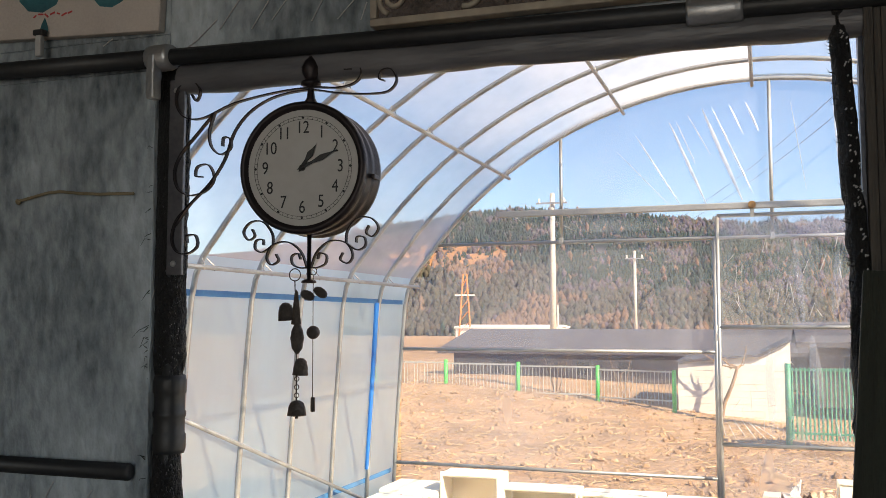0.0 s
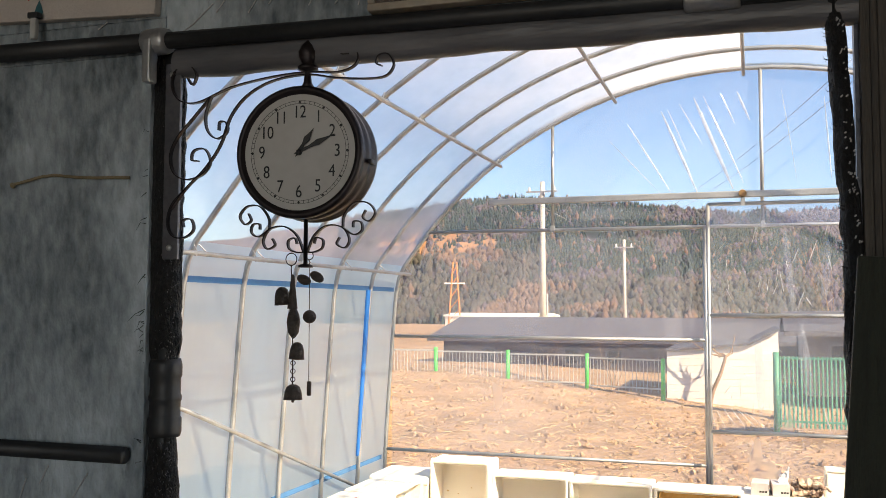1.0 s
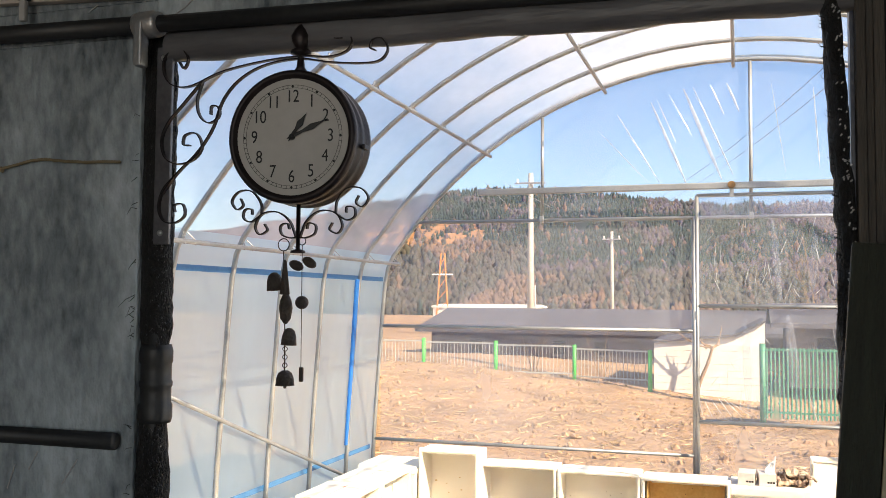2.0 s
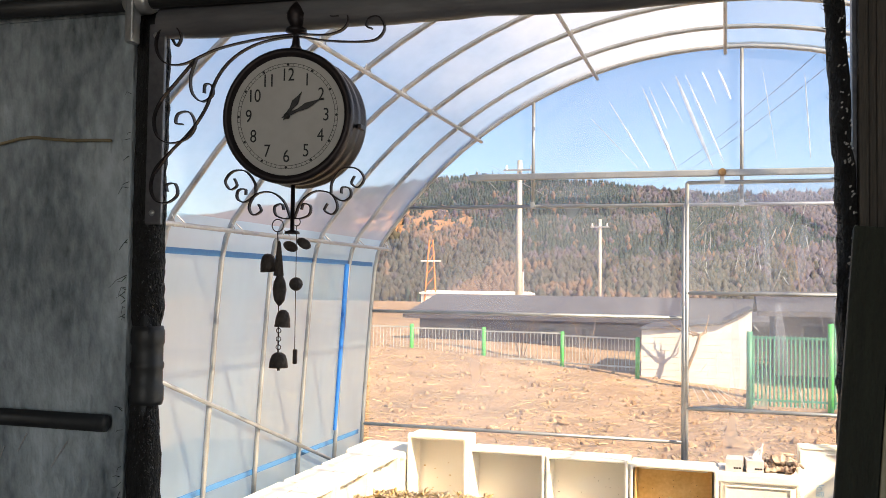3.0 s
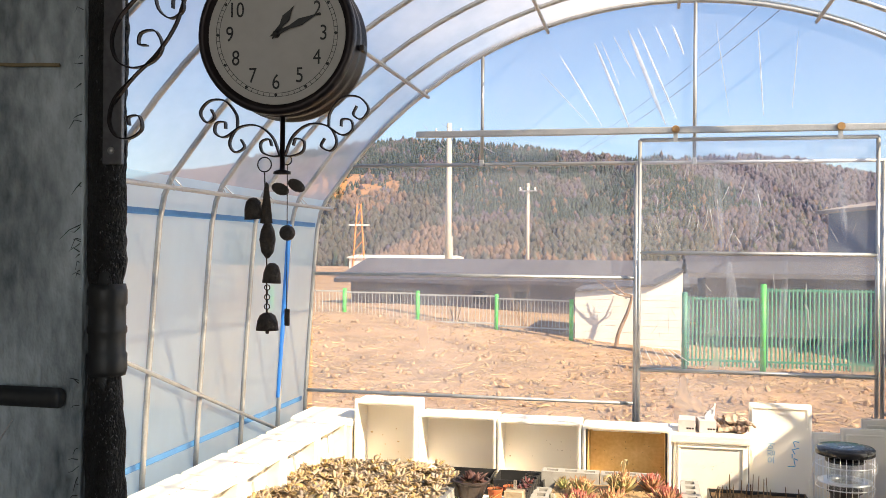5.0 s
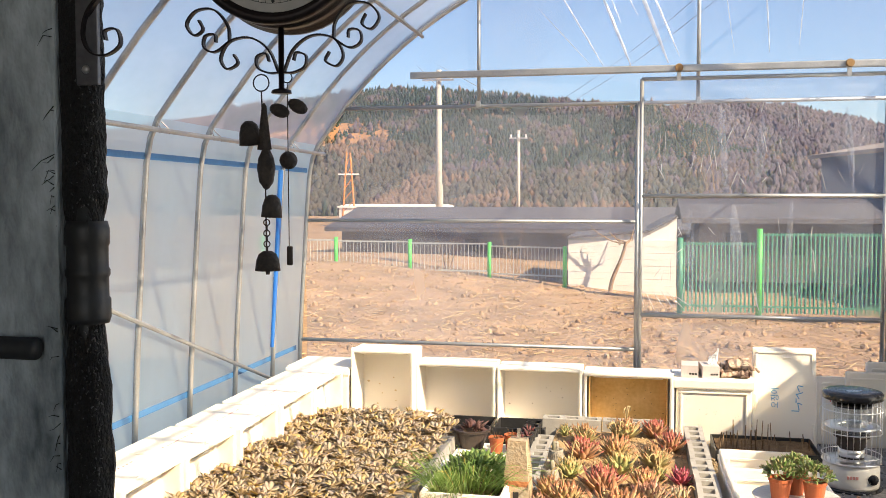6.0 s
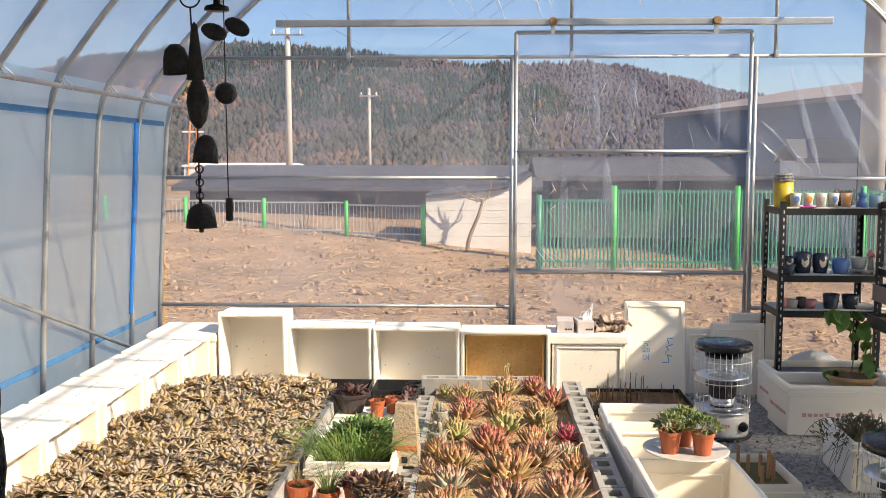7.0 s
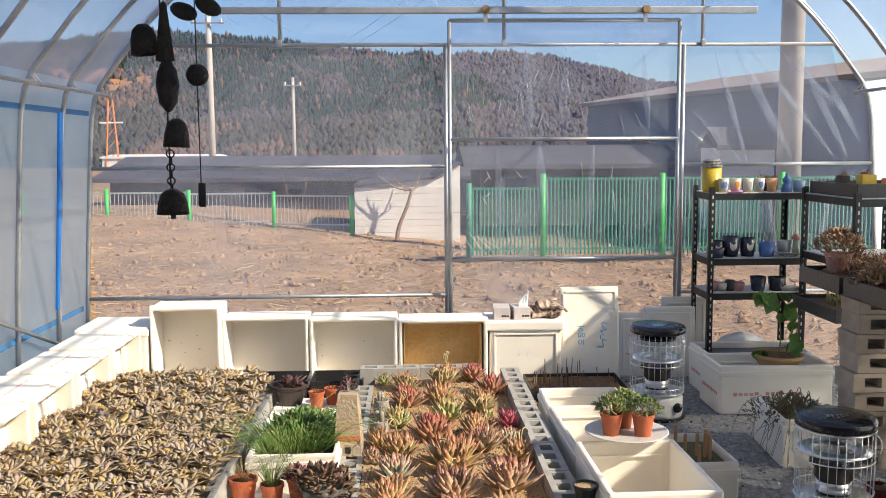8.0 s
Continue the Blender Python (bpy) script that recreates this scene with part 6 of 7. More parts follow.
for x in (1.52, 1.88):
    tr = thing("seed_tray", "empty black plastic tray behind the pots", "tray", pose(x, 7.2, 0.0), "black trays")
    part("tray", tub(B(), 0.34, 0.3, 0.2, 0.012, 0.015, 0.004), BLACKPL, tr)
gb = foam_box("white styrofoam planter full of green chives", pose(1.8, 5.7, 0.0), 0.42, 0.62, 0.27, name="planter", group="planters", panel=False)
part("soil", box(B(), (0.33, 0.53, 0.18), (0, 0, 0.13)), POTSOIL, gb)
blades(gb, 260, (-0.02, -0.12, 0.22), (0.17, 0.18), 0.19, GRASS, r=0.003, droop=1.3)
leafball(gb, 620, (0.03, 0.12, 0.22), 0.23, 0.045, island_mat("small_green_leaf", [(0.14, 0.28, 0.07), (0.24, 0.38, 0.1), (0.36, 0.44, 0.15)], 0.5, 30, 0.25), "herb_foliage", 0.5)
blades(gb, 8, (0, -0.1, 0.22), (0.12, 0.12), 0.2, mat("yellow_blade", (0.6, 0.42, 0.1), (0.5, 0.35, 0.1), 0.6), "dry_tuft")

tower = thing("ceramic_tower", "tapered stone-look ceramic tower house with a small doorway", "ornament", pose(2.05, 5.64, 0.195, 0, 0, -4))
tb = B()
for z0, z1, w0, w1 in ((0.0, 0.05, 0.13, 0.125), (0.05, 0.16, 0.125, 0.11), (0.16, 0.23, 0.11, 0.1), (0.23, 0.3, 0.1, 0.088)):
    a = [tb.verts.new((sx * w0 / 2, sy * w0 / 2, z0)) for sx, sy in ((-1, -1), (1, -1), (1, 1), (-1, 1))]
    b = [tb.verts.new((sx * w1 / 2 + 0.003 * sx, sy * w1 / 2, z1)) for sx, sy in ((-1, -1), (1, -1), (1, 1), (-1, 1))]
    for i in range(4):
        tb.faces.new((a[i], a[(i + 1) % 4], b[(i + 1) % 4], b[i]))
    tb.faces.new(a[::-1])
    tb.faces.new(b)
part("tower", tb, mat("mottled_ceramic", (0.46, 0.3, 0.17), (0.42, 0.37, 0.28), 0.8, 0, 9, 60, 0.4), tower)
part("doorway", box(B(), (0.028, 0.006, 0.03), (0.0, -0.064, 0.03)), INK, tower, "small black doorway")
part("brick_band", box(B(), (0.122, 0.122, 0.05), (0, 0, 0.075), bevel=0.004), mat("orange_brick_glaze", (0.5, 0.2, 0.08), (0.4, 0.15, 0.06), 0.7, 0, 20, 60, 0.4), tower, "orange brick-pattern band")
part("chimney", box(B(), (0.014, 0.014, 0.06), (0.0, 0.01, 0.32)), STONE, tower)
for i, (x, y, r, h) in enumerate(((2.19, 5.86, 0.05, 0.1), (2.19, 6.25, 0.045, 0.1))):
    p = thing("stone_pot", "small speckled stone pot with a stubby cactus", "plant pot", pose(x, y, 0.19), "stone pots")
    part("pot", lathe(B(), [(0, 0), (r * 0.7, 0), (r * 1.05, h * 0.5), (r * 0.9, h * 0.9), (r * 0.95, h), (r * 0.8, h), (r * 0.75, h * 0.85), (0, h * 0.85)], 18), STONE, p, smooth=True)
    for k in range(3):
        part("stub", lathe(B(), [(0, 0), (0.012, 0.01), (0.012, 0.05), (0.007, 0.06), (0, 0.062)], 8, pose(random.uniform(-0.015, 0.015), random.uniform(-0.015, 0.015), h * 0.85)), mat("grey_green_cactus", (0.3, 0.28, 0.2), (0.22, 0.2, 0.14), 0.8) if k == 0 else STONE, p, smooth=True)

low = thing("foam_slab", "long white styrofoam plank under the front pots", "foam slab", pose(1.77, 5.15, 0))
part("slab", box(B(), (0.46, 0.44, 0.1), (0, 0, 0.05), bevel=0.01), FOAM, low)
p = pot("plant_pot", "orange pot with a dry wispy plant", (1.6, 5.25, 0.1), 0.062, 0.115, TERRA, "orange pots")
blades(p, 22, (0, 0, 0.1), (0.02, 0.02), 0.17, STALK, "dry_tuft", 0.0012, 0.9)
p = pot("plant_pot", "orange pot with arching green and cream leaves", (1.735, 5.2, 0.1), 0.052, 0.105, TERRA, "orange pots")
blades(p, 60, (0, 0, 0.1), (0.03, 0.03), 0.14, island_mat("spider_leaf", [(0.3, 0.36, 0.12), (0.16, 0.26, 0.07), (0.5, 0.5, 0.25)], 0.5), r=0.002, droop=1.1)
p = pot("plant_pot", "orange pot with a dark purple frilled succulent", (1.845, 5.26, 0.1), 0.052, 0.11, TERRA, "orange pots")
leafball(p, 90, (0, 0, 0.1), 0.06, 0.04, PURPLE, squash=0.7)
gp = thing("carved_pot", "dark grey pot with carved roses and a bronze succulent", "plant pot", pose(1.97, 5.12, 0.1))
CARVE_D = mat("dark_grey_glaze", (0.09, 0.09, 0.09), (0.18, 0.17, 0.15), 0.6, 0, 18, 90, 0.4)
part("pot", lathe(B(), [(0, 0), (0.07, 0), (0.1, 0.09), (0.105, 0.12), (0.09, 0.12), (0.085, 0.1), (0, 0.1)], 12), CARVE_D, gp)
for a in (-130, -100, -70, -45, -20):
    part("rose", tube(B(), [(0.098 * math.cos(radians(a)) + x * 0.7, 0.098 * math.sin(radians(a)) - 0.006, 0.075 + z) for x, z in spiral(0, 0, 0.018, 0.003, 0, 700, 26)], 0.0035, 5), CARVE_D, gp, smooth=True)
leafball(gp, 260, (0, 0, 0.11), 0.12, 0.045, island_mat("bronze_leaf", [(0.26, 0.15, 0.08), (0.16, 0.09, 0.06), (0.36, 0.25, 0.14), (0.22, 0.1, 0.08)], 0.5), squash=0.65)

# ---- seed tray, troughs, saucer ----
st = thing("seed_tray", "black tray of soil with rows of dark cut stems", "tray", pose(3.45, 7.27, 0.0))
part("tray", tub(B(), 0.64, 0.44, 0.12, 0.014, 0.02, 0.005), BLACKPL, st)
part("soil", grid(B(), 16, 12, lambda u, v: (-0.3 + 0.6 * u, -0.2 + 0.4 * v, 0.1 + 0.01 * nz(u * 8, v * 8))), POTSOIL, st, smooth=True)
for i in range(34):
    x, y, h = random.uniform(-0.28, 0.28), random.uniform(-0.18, 0.18), random.uniform(0.04, 0.15)
    part("stem", tube(B(), [(x, y, 0.09), (x + random.uniform(-0.01, 0.01), y, 0.1 + h)], random.uniform(0.003, 0.006), 5, taper=0.7), TWIG if i % 3 else POTSOIL, st)
spill = Bits()
for i in range(260):
    spill.cube(random.uniform(0.006, 0.014), pose(random.gauss(3.12, 0.03), random.uniform(6.6, 7.1), 0.02 + random.uniform(0, 0.05), random.uniform(0, 90), random.uniform(0, 90), 0))
tagged(spill.done("spilled_soil", PERLITE), "spilled brown soil beside the blocks", "soil", kind="stuff")
T1 = foam_box("deep white styrofoam trough, empty", pose(3.33, 6.28, 0.0, 0, 0, -1), 0.46, 0.5, 0.27, name="trough", group="troughs", t=0.028)
T2 = foam_box("deep white styrofoam trough carrying the saucer", pose(3.33, 5.66, 0.0, 0, 0, 1), 0.47, 0.7, 0.31, name="trough", group="troughs", t=0.03)
T3 = foam_box("white styrofoam trough with a scatter of gravel inside", pose(3.325, 4.93, 0.0, 0, 0, 1), 0.45, 0.66, 0.355, name="trough", group="troughs", t=0.035)
gv = Bits()
for i in range(420):
    gv.cube(random.uniform(0.01, 0.02), pose(max(-0.17, min(0.17, random.gauss(0, 0.09))), max(-0.27, min(0.28, random.gauss(0.12, 0.12))), 0.046, random.uniform(0, 90), random.uniform(0, 90), 0))
gv.done("gravel", PERLITE, T3, "loose tan gravel")
SAUCER = mat("grey_enamel_saucer", (0.62, 0.6, 0.56), (0.5, 0.48, 0.45), 0.35)
sau = thing("saucer", "wide shallow grey plant saucer resting on the troughs", "saucer", pose(3.335, 5.29, 0.372, 0, 0, 0))
part("dish", lathe(B(), [(0, 0), (0.13, 0), (0.185, 0.014), (0.19, 0.018), (0.183, 0.019), (0.13, 0.006), (0, 0.006)], 36), SAUCER, sau, smooth=True)
BUSH = island_mat("jade_leaf", [(0.16, 0.29, 0.07), (0.24, 0.36, 0.11), (0.4, 0.44, 0.18), (0.36, 0.25, 0.14)], 0.45, 30, 0.25)
for x, y in ((3.26, 5.27), (3.4, 5.25), (3.34, 5.38)):
    p = pot("plant_pot", "small orange pot with a bushy green succulent", (x, y, 0.378), 0.05, 0.1, TERRA, "orange pots")
    leafball(p, 230, (0, 0, 0.115), 0.075, 0.026, BUSH, squash=0.75)
sb = foam_box("small white styrofoam box with bamboo stakes in moss", pose(3.74, 5.6, 0.0, 0, 0, 2), 0.29, 0.46, 0.2, name="planter", group="planters", t=0.022, panel=False)
part("soil", box(B(), (0.244, 0.414, 0.12), (0, 0, 0.1)), mat("mossy_soil", (0.14, 0.15, 0.06), (0.1, 0.07, 0.03), 0.95, 0, 20, 90, 0.7), sb)
BAMBOO = mat("bamboo_stake", (0.5, 0.28, 0.14), (0.4, 0.2, 0.1), 0.6)
for x, y, h in ((-0.06, 0.09, 0.12), (-0.02, 0.06, 0.08), (0.02, 0.0, 0.1), (0.05, -0.03, 0.13), (0.06, -0.07, 0.11), (0.0, -0.09, 0.07), (0.08, 0.02, 0.09)):
    part("stake", tube(B(), [(x, y, 0.12), (x + 0.1 * y * h, y, 0.17 + h)], 0.009, 7), BAMBOO, sb)
gpot = pot("gravel_pot", "small dark square pot of tan gravel", (3.05, 4.78, 0.26), 0.05, 0.07, BLACKPL, soil=SANDY)

# ---- paraffin heaters ----
ENAMEL = mat("white_enamel", (0.82, 0.8, 0.76), (0.76, 0.74, 0.7), 0.3, 0, 4, 60, 0.02)
CHROME = mat("chrome_wire", (0.85, 0.85, 0.85), (0.75, 0.75, 0.76), 0.28, 1.0, 10, 60, 0.02)
GLOSSBLK = mat("gloss_black_lid", (0.012, 0.012, 0.014), (0.02, 0.02, 0.022), 0.12)
BURN = mat("sooty_burner", (0.05, 0.045, 0.045), (0.09, 0.07, 0.06), 0.5, 0.6)


def clear_glass():
    """Thin clear glass: mostly see-through with a faint mirror."""
    m = bpy.data.materials.new("chimney_glass")
    m.use_nodes = True
    n, l = m.node_tree.nodes, m.node_tree.links
    tp, gl, mix = n.new("ShaderNodeBsdfTransparent"), n.new("ShaderNodeBsdfGlossy"), n.new("ShaderNodeMixShader")
    tp.inputs[0].default_value = (0.94, 0.95, 0.95, 1)
    gl.inputs["Roughness"].default_value = 0.06
    mix.inputs[0].default_value = 0.07
    l.new(tp.outputs[0], mix.inputs[1])
    l.new(gl.outputs[0], mix.inputs[2])
    l.new(mix.outputs[0], n["Material Output"].inputs[0])
    return m


GLASS = clear_glass()


def heater(label, m, r=0.165, H=0.58):
    t = thing("paraffin_heater", label, "heater", m, "paraffin heaters")
    part("foot", lathe(B(), [(0, 0), (r * 1.05, 0), (r * 1.08, 0.008), (r * 1.0, 0.016), (0, 0.016)], 36), GLOSSBLK, t, "black foot ring", True)
    base = part("tank", lathe(B(), [(0, 0.014), (r * 0.93, 0.014), (r * 0.96, 0.03), (r * 0.96, 0.13), (r * 0.9, 0.15), (r * 0.6, 0.165), (0, 0.17)], 40), ENAMEL, t, "white enamelled tank", True)
    part("tray", lathe(B(), [(0, 0.158), (r * 0.98, 0.158), (r * 1.02, 0.163), (r * 1.0, 0.168), (r * 0.7, 0.178), (0, 0.178)], 40), CHROME, t, "chrome drip tray", True)
    part("knob", lathe(B(), [(0, 0.03), (0.026, 0.028), (0.03, 0.0), (0, 0)], 18, pose(r * 0.42, -r * 0.88, 0.085, 90, 0, -24)), GLOSSBLK, base, "black control knob", True)
    st_ = B()
    for k in range(4):
        box(st_, (0.013, 0.0015, 0.018), (-0.075 + k * 0.016, -r * 0.965 + abs(-0.06 + k * 0.016) * 0.2, 0.095), (0, 0, -12))
    part("sticker", st_, RED_PRINT, base, "small red label marks")
    part("burner", lathe(B(), [(0, 0.178), (r * 0.42, 0.178), (r * 0.42, 0.24), (r * 0.5, 0.25), (r * 0.5, 0.3), (r * 0.62, 0.305), (r * 0.62, 0.315), (r * 0.3, 0.33), (0, 0.33)], 30), BURN, t, "sooty burner drum", True)
    part("collar", lathe(B(), [(r * 0.43, 0.19), (r * 0.45, 0.19), (r * 0.45, 0.235), (r * 0.43, 0.235), (r * 0.43, 0.19)], 30), CHROME, t, smooth=True)
    part("reflector", lathe(B(), [(r * 0.5, 0.36), (r * 0.93, 0.365), (r * 0.95, 0.372), (r * 0.5, 0.372), (r * 0.5, 0.36)], 36), CHROME, t, "chrome reflector disc", True)
    part("glass", lathe(B(), [(r * 0.6, 0.32), (r * 0.62, 0.32), (r * 0.62, 0.49), (r * 0.6, 0.49), (r * 0.6, 0.32)], 30), GLASS, t, "clear glass chimney", True).visible_shadow = False
    part("cap", lathe(B(), [(0, 0.488), (r * 0.68, 0.488), (r * 0.7, 0.5), (r * 0.68, 0.508), (0, 0.508)], 30), GLOSSBLK, t, smooth=True)
    part("lid", lathe(B(), [(0, H - 0.05), (r * 0.98, H - 0.05), (r * 1.03, H - 0.045), (r * 1.03, H - 0.015), (r * 0.97, H - 0.004), (r * 0.6, H), (0, H + 0.002)], 40), GLOSSBLK, t, "gloss black top plate", True)
    pr = B()
    for i in range(3):
        for k in range(5 - i):
            box(pr, (0.014, 0.008, 0.0008), (-0.04 + k * 0.02, -0.02 - i * 0.018, H + 0.002))
    part("lid_print", pr, CHROME, t, "pale printed marks")
    wire0 = part("guard_wire", tube(B(), [(r * 0.98, 0, 0.165), (r * 1.0, 0, 0.3), (r * 1.0, 0, H - 0.05)], 0.0017, 5), CHROME, t, smooth=True)
    n = 30
    for k in range(1, n):
        o = new("guard_wire", wire0.data)
        o.parent, o.matrix_basis = t, pose(0, 0, 0, 0, 0, 360 * k / n)
    for z in (0.2, 0.34, 0.47):
        part("guard_ring", tube(B(), [(r * 1.005 * math.cos(q * math.pi / 20), r * 1.005 * math.sin(q * math.pi / 20), z) for q in range(40)], 0.003, 6, closed=True), CHROME, t, smooth=True)
    for s in (-1, 1):
        part("carrying_loop", tube(B(), curve((s * r, 0, H - 0.08), (s * r * 1.15, 0, H - 0.11), (s * r * 1.15, 0, H - 0.16), (s * r, 0, H - 0.18), n=4), 0.003, 6), CHROME, t, smooth=True)
    return t


heater("white paraffin heater with a chrome wire guard on the gravel", pose(3.89, 6.84, 0, 0, 0, 10))
heater("paraffin heater with a glossy black top near the foam crates", pose(4.18, 5.03, 0, 0, 0, -15), 0.162, 0.525)

# ---- foam crates with potted vine ----
def crate(m, w, d, h, label):
    t = foam_box(label, m, w, d, h, name="foam_crate", group="foam crates", t=0.04)
    lt = B()
    for i in range(13):
        if i in (5, 9):
            continue
        box(lt, (0.024, 0.0015, random.uniform(0.018, 0.028)), (-w * 0.36 + i * 0.034, -d / 2 - 0.0014, h * 0.42))
        box(lt, (0.012, 0.0017, 0.01), (-w * 0.36 + i * 0.034, -d / 2 - 0.0018, h * 0.42)) if i % 2 else None
    for i in range(9):
        box(lt, (0.0015, 0.022, random.uniform(0.016, 0.026)), (-w / 2 - 0.0014, -d * 0.38 + i * 0.034, h * 0.42))
    part("printed_lettering", lt, RED_PRINT, t, "worn red printed lettering")
    return t


ca = crate(pose(4.64, 7.02, 0), 0.72, 0.4, 0.31, "large white styrofoam crate with red print, holding a pot")
cb = crate(pose(4.69, 7.43, 0), 0.72, 0.4, 0.3, "large white styrofoam crate with red print, half empty")
part("filling", box(B(), (0.63, 0.31, 0.02), (0, 0, 0.25)), BLACKPL, cb, "dark tray inside")
part("filling", box(B(), (0.63, 0.31, 0.05), (0, 0, 0.21)), FOAM, ca)
TANPOT = mat("tan_clay_bowl", (0.48, 0.3, 0.14), (0.4, 0.24, 0.11), 0.6)
vine = thing("potted_vine", "green heart-leaved vine in a tan clay bowl on the crate", "potted plant", pose(4.72, 7.0, 0.235))
part("bowl", lathe(B(), [(0, 0), (0.1, 0), (0.145, 0.09), (0.158, 0.095), (0.158, 0.112), (0.145, 0.112), (0.135, 0.09), (0, 0.09)], 30), TANPOT, vine)
part("soil", lathe(B(), [(0, 0.1), (0.137, 0.097), (0.137, 0.09), (0, 0.09)], 20), POTSOIL, vine)
VINE = mat("vine_leaf", (0.16, 0.3, 0.06), (0.1, 0.22, 0.04), 0.45, 0, 20, 80, 0.1, vary=0.25)
STEMG = mat("vine_stem", (0.2, 0.18, 0.08), (0.14, 0.12, 0.05), 0.7)
stems = [curve((0, 0, 0.09), (0.01, 0, 0.25), (-0.03, 0, 0.42), (-0.12, -0.02, 0.5), (-0.2, -0.03, 0.48)), curve((0.08, 0, 0.09), (0.085, 0, 0.25), (0.05, -0.02, 0.4), (-0.02, -0.02, 0.5)), curve((0.1, 0, 0.09), (0.1, -0.02, 0.2), (0.11, -0.03, 0.34)), curve((-0.12, 0, 0.09), (-0.15, 0, 0.14))]
lv, lf = [], []
outline = [(0, 0), (0.3, -0.12), (0.5, 0.1), (0.45, 0.45), (0.22, 0.8), (0, 1.05), (-0.22, 0.8), (-0.45, 0.45), (-0.5, 0.1), (-0.3, -0.12)]
lv = [(0, 0.35, 0.06)] + [(x, y, -0.12 * x * x * 4 - 0.1 * y * y) for x, y in outline]
lf = [(0, 1 + i, 1 + (i + 1) % len(outline)) for i in range(len(outline))]
leaf_me = pydata("leaf", lv, lf, [VINE])
for s in stems:
    part("stem", tube(B(), s, 0.005, 6, taper=0.5), STEMG, vine, smooth=True)
    for k in range(max(3, len(s) // 3)):
        q = s[random.randrange(len(s) // 3, len(s))]
        o = new("leaf", leaf_me)
        o.parent = vine
        sc_ = random.uniform(0.055, 0.1)
        o.matrix_basis = pose(q[0] + random.uniform(-0.03, 0.03), q[1] - random.uniform(0, 0.04), q[2] + 0.01, random.uniform(-120, -40), random.uniform(-30, 30), random.uniform(-60, 60)) @ Matrix.Diagonal((sc_, sc_, sc_, 1))
BAG = mat("white_plastic_sack", (0.72, 0.72, 0.72), (0.6, 0.6, 0.62), 0.4)
sack = thing("plastic_sack", "white plastic sack with black marks under the shelf", "sack", pose(4.75, 7.76, 0))
part("sack", grid(B(), 20, 10, lambda u, v: (0.22 * math.sin(math.pi * v) * math.cos(6.283 * u) * (1 + 0.15 * nz(u * 5, v * 5)), 0.1 * math.sin(math.pi * v) * math.sin(6.283 * u), 0.17 - 0.17 * math.cos(math.pi * v) + 0.015 * nz(u * 6, v * 6, 3))), BAG, sack, smooth=True)
mk = B()
for k in range(4):
    box(mk, (0.025, 0.002, 0.02), (-0.05 + k * 0.035, -0.095, 0.27), (-30, random.uniform(-20, 20), 0))
part("marks", mk, INK, sack, "black printed marks")

# ---- slotted-angle shelves ----
RACK = mat("black_slotted_steel", (0.015, 0.015, 0.016), (0.03, 0.03, 0.03), 0.45, 0.4)
BOARD_W = mat("white_shelf_board", (0.6, 0.58, 0.55), (0.5, 0.48, 0.46), 0.6)


def post(t, x, y, h, sx, sy):
    bm = B()
    for size, at in (((0.036, 0.004, h), (x + sx * 0.016, y, h / 2)), ((0.004, 0.036, h), (x, y + sy * 0.016, h / 2))):
        box(bm, size, at)
    pp = part("post", bm, RACK, t)
    # white marks on the solid post paint the light showing through its slots
    sl_ = B()
    for k in range(int(h / 0.05)):
        box(sl_, (0.009, 0.0012, 0.022), (x + sx * 0.018, y - 0.0026, 0.03 + k * 0.05))
    tagged(part("slot_row", sl_, BOARD_W, pp, "row of pale marks for light seen through the slots"), kind="stuff")


def rack(label, x0, x1, y0, y1, h, shelves):
    t = thing("shelf_rack", label, "shelf", pose(0, 0, 0), "shelf racks")
    for x, sx in ((x0, 1), (x1, -1)):
        for y, sy in ((y0, 1), (y1, -1)):
            post(t, x, y, h, sx, sy)
    for z in shelves:
        for size, at in (((x1 - x0, 0.012, 0.045), ((x0 + x1) / 2, y0 + 0.008, z - 0.024)), ((x1 - x0, 0.012, 0.045), ((x0 + x1) / 2, y1 - 0.008, z - 0.024)), ((0.012, y1 - y0, 0.045), (x0 + 0.008, (y0 + y1) / 2, z - 0.024)), ((0.012, y1 - y0, 0.045), (x1 - 0.008, (y0 + y1) / 2, z - 0.024))):
            part("beam", box(B(), size, at, bevel=0.002), RACK, t)
        part("shelf_board", box(B(), (x1 - x0 - 0.03, y1 - y0 - 0.03, 0.01), ((x0 + x1) / 2, (y0 + y1) / 2, z), bevel=0.002), BOARD_W, t, "white shelf board")
    return t


SH = (0.665, 0.905, 1.355)
rack("black slotted-steel shelf rack full of small ceramics", 4.41, 5.09, 7.48, 7.86, 1.4, SH)
rack("black slotted-steel shelf rack carrying plant trays", 4.97, 5.55, 6.55, 7.3, 1.4, (0.64, 0.98, 1.36))


def cup(label, at, r, h, material, deco=None, waist=0.0, group="cups"):
    t = thing("cup", label, "cup", pose(*at), group)
    part("body", lathe(B(), [(0, 0), (r * 0.8, 0), (r * (0.9 - waist), h * 0.4), (r, h), (r * 0.88, h), (r * 0.75, h * 0.15), (0, h * 0.15)], 20), material, t, smooth=True)
    if deco:
        part("motif", lathe(B(), [(0, 0.002), (r * 0.5, 0.001), (r * 0.55, 0)], 9, pose(0, -r * 0.93, h * 0.6, 84, 0, 0) @ Matrix.Diagonal((0.8, 1.3, 1, 1))), deco, t, "painted motif")
    return t


z = SH[2] + 0.005
CREAMC = mat("cream_ceramic", (0.62, 0.55, 0.45), (0.52, 0.46, 0.38), 0.4)
PEACH = mat("peach_ceramic", (0.6, 0.38, 0.22), (0.5, 0.32, 0.2), 0.4)
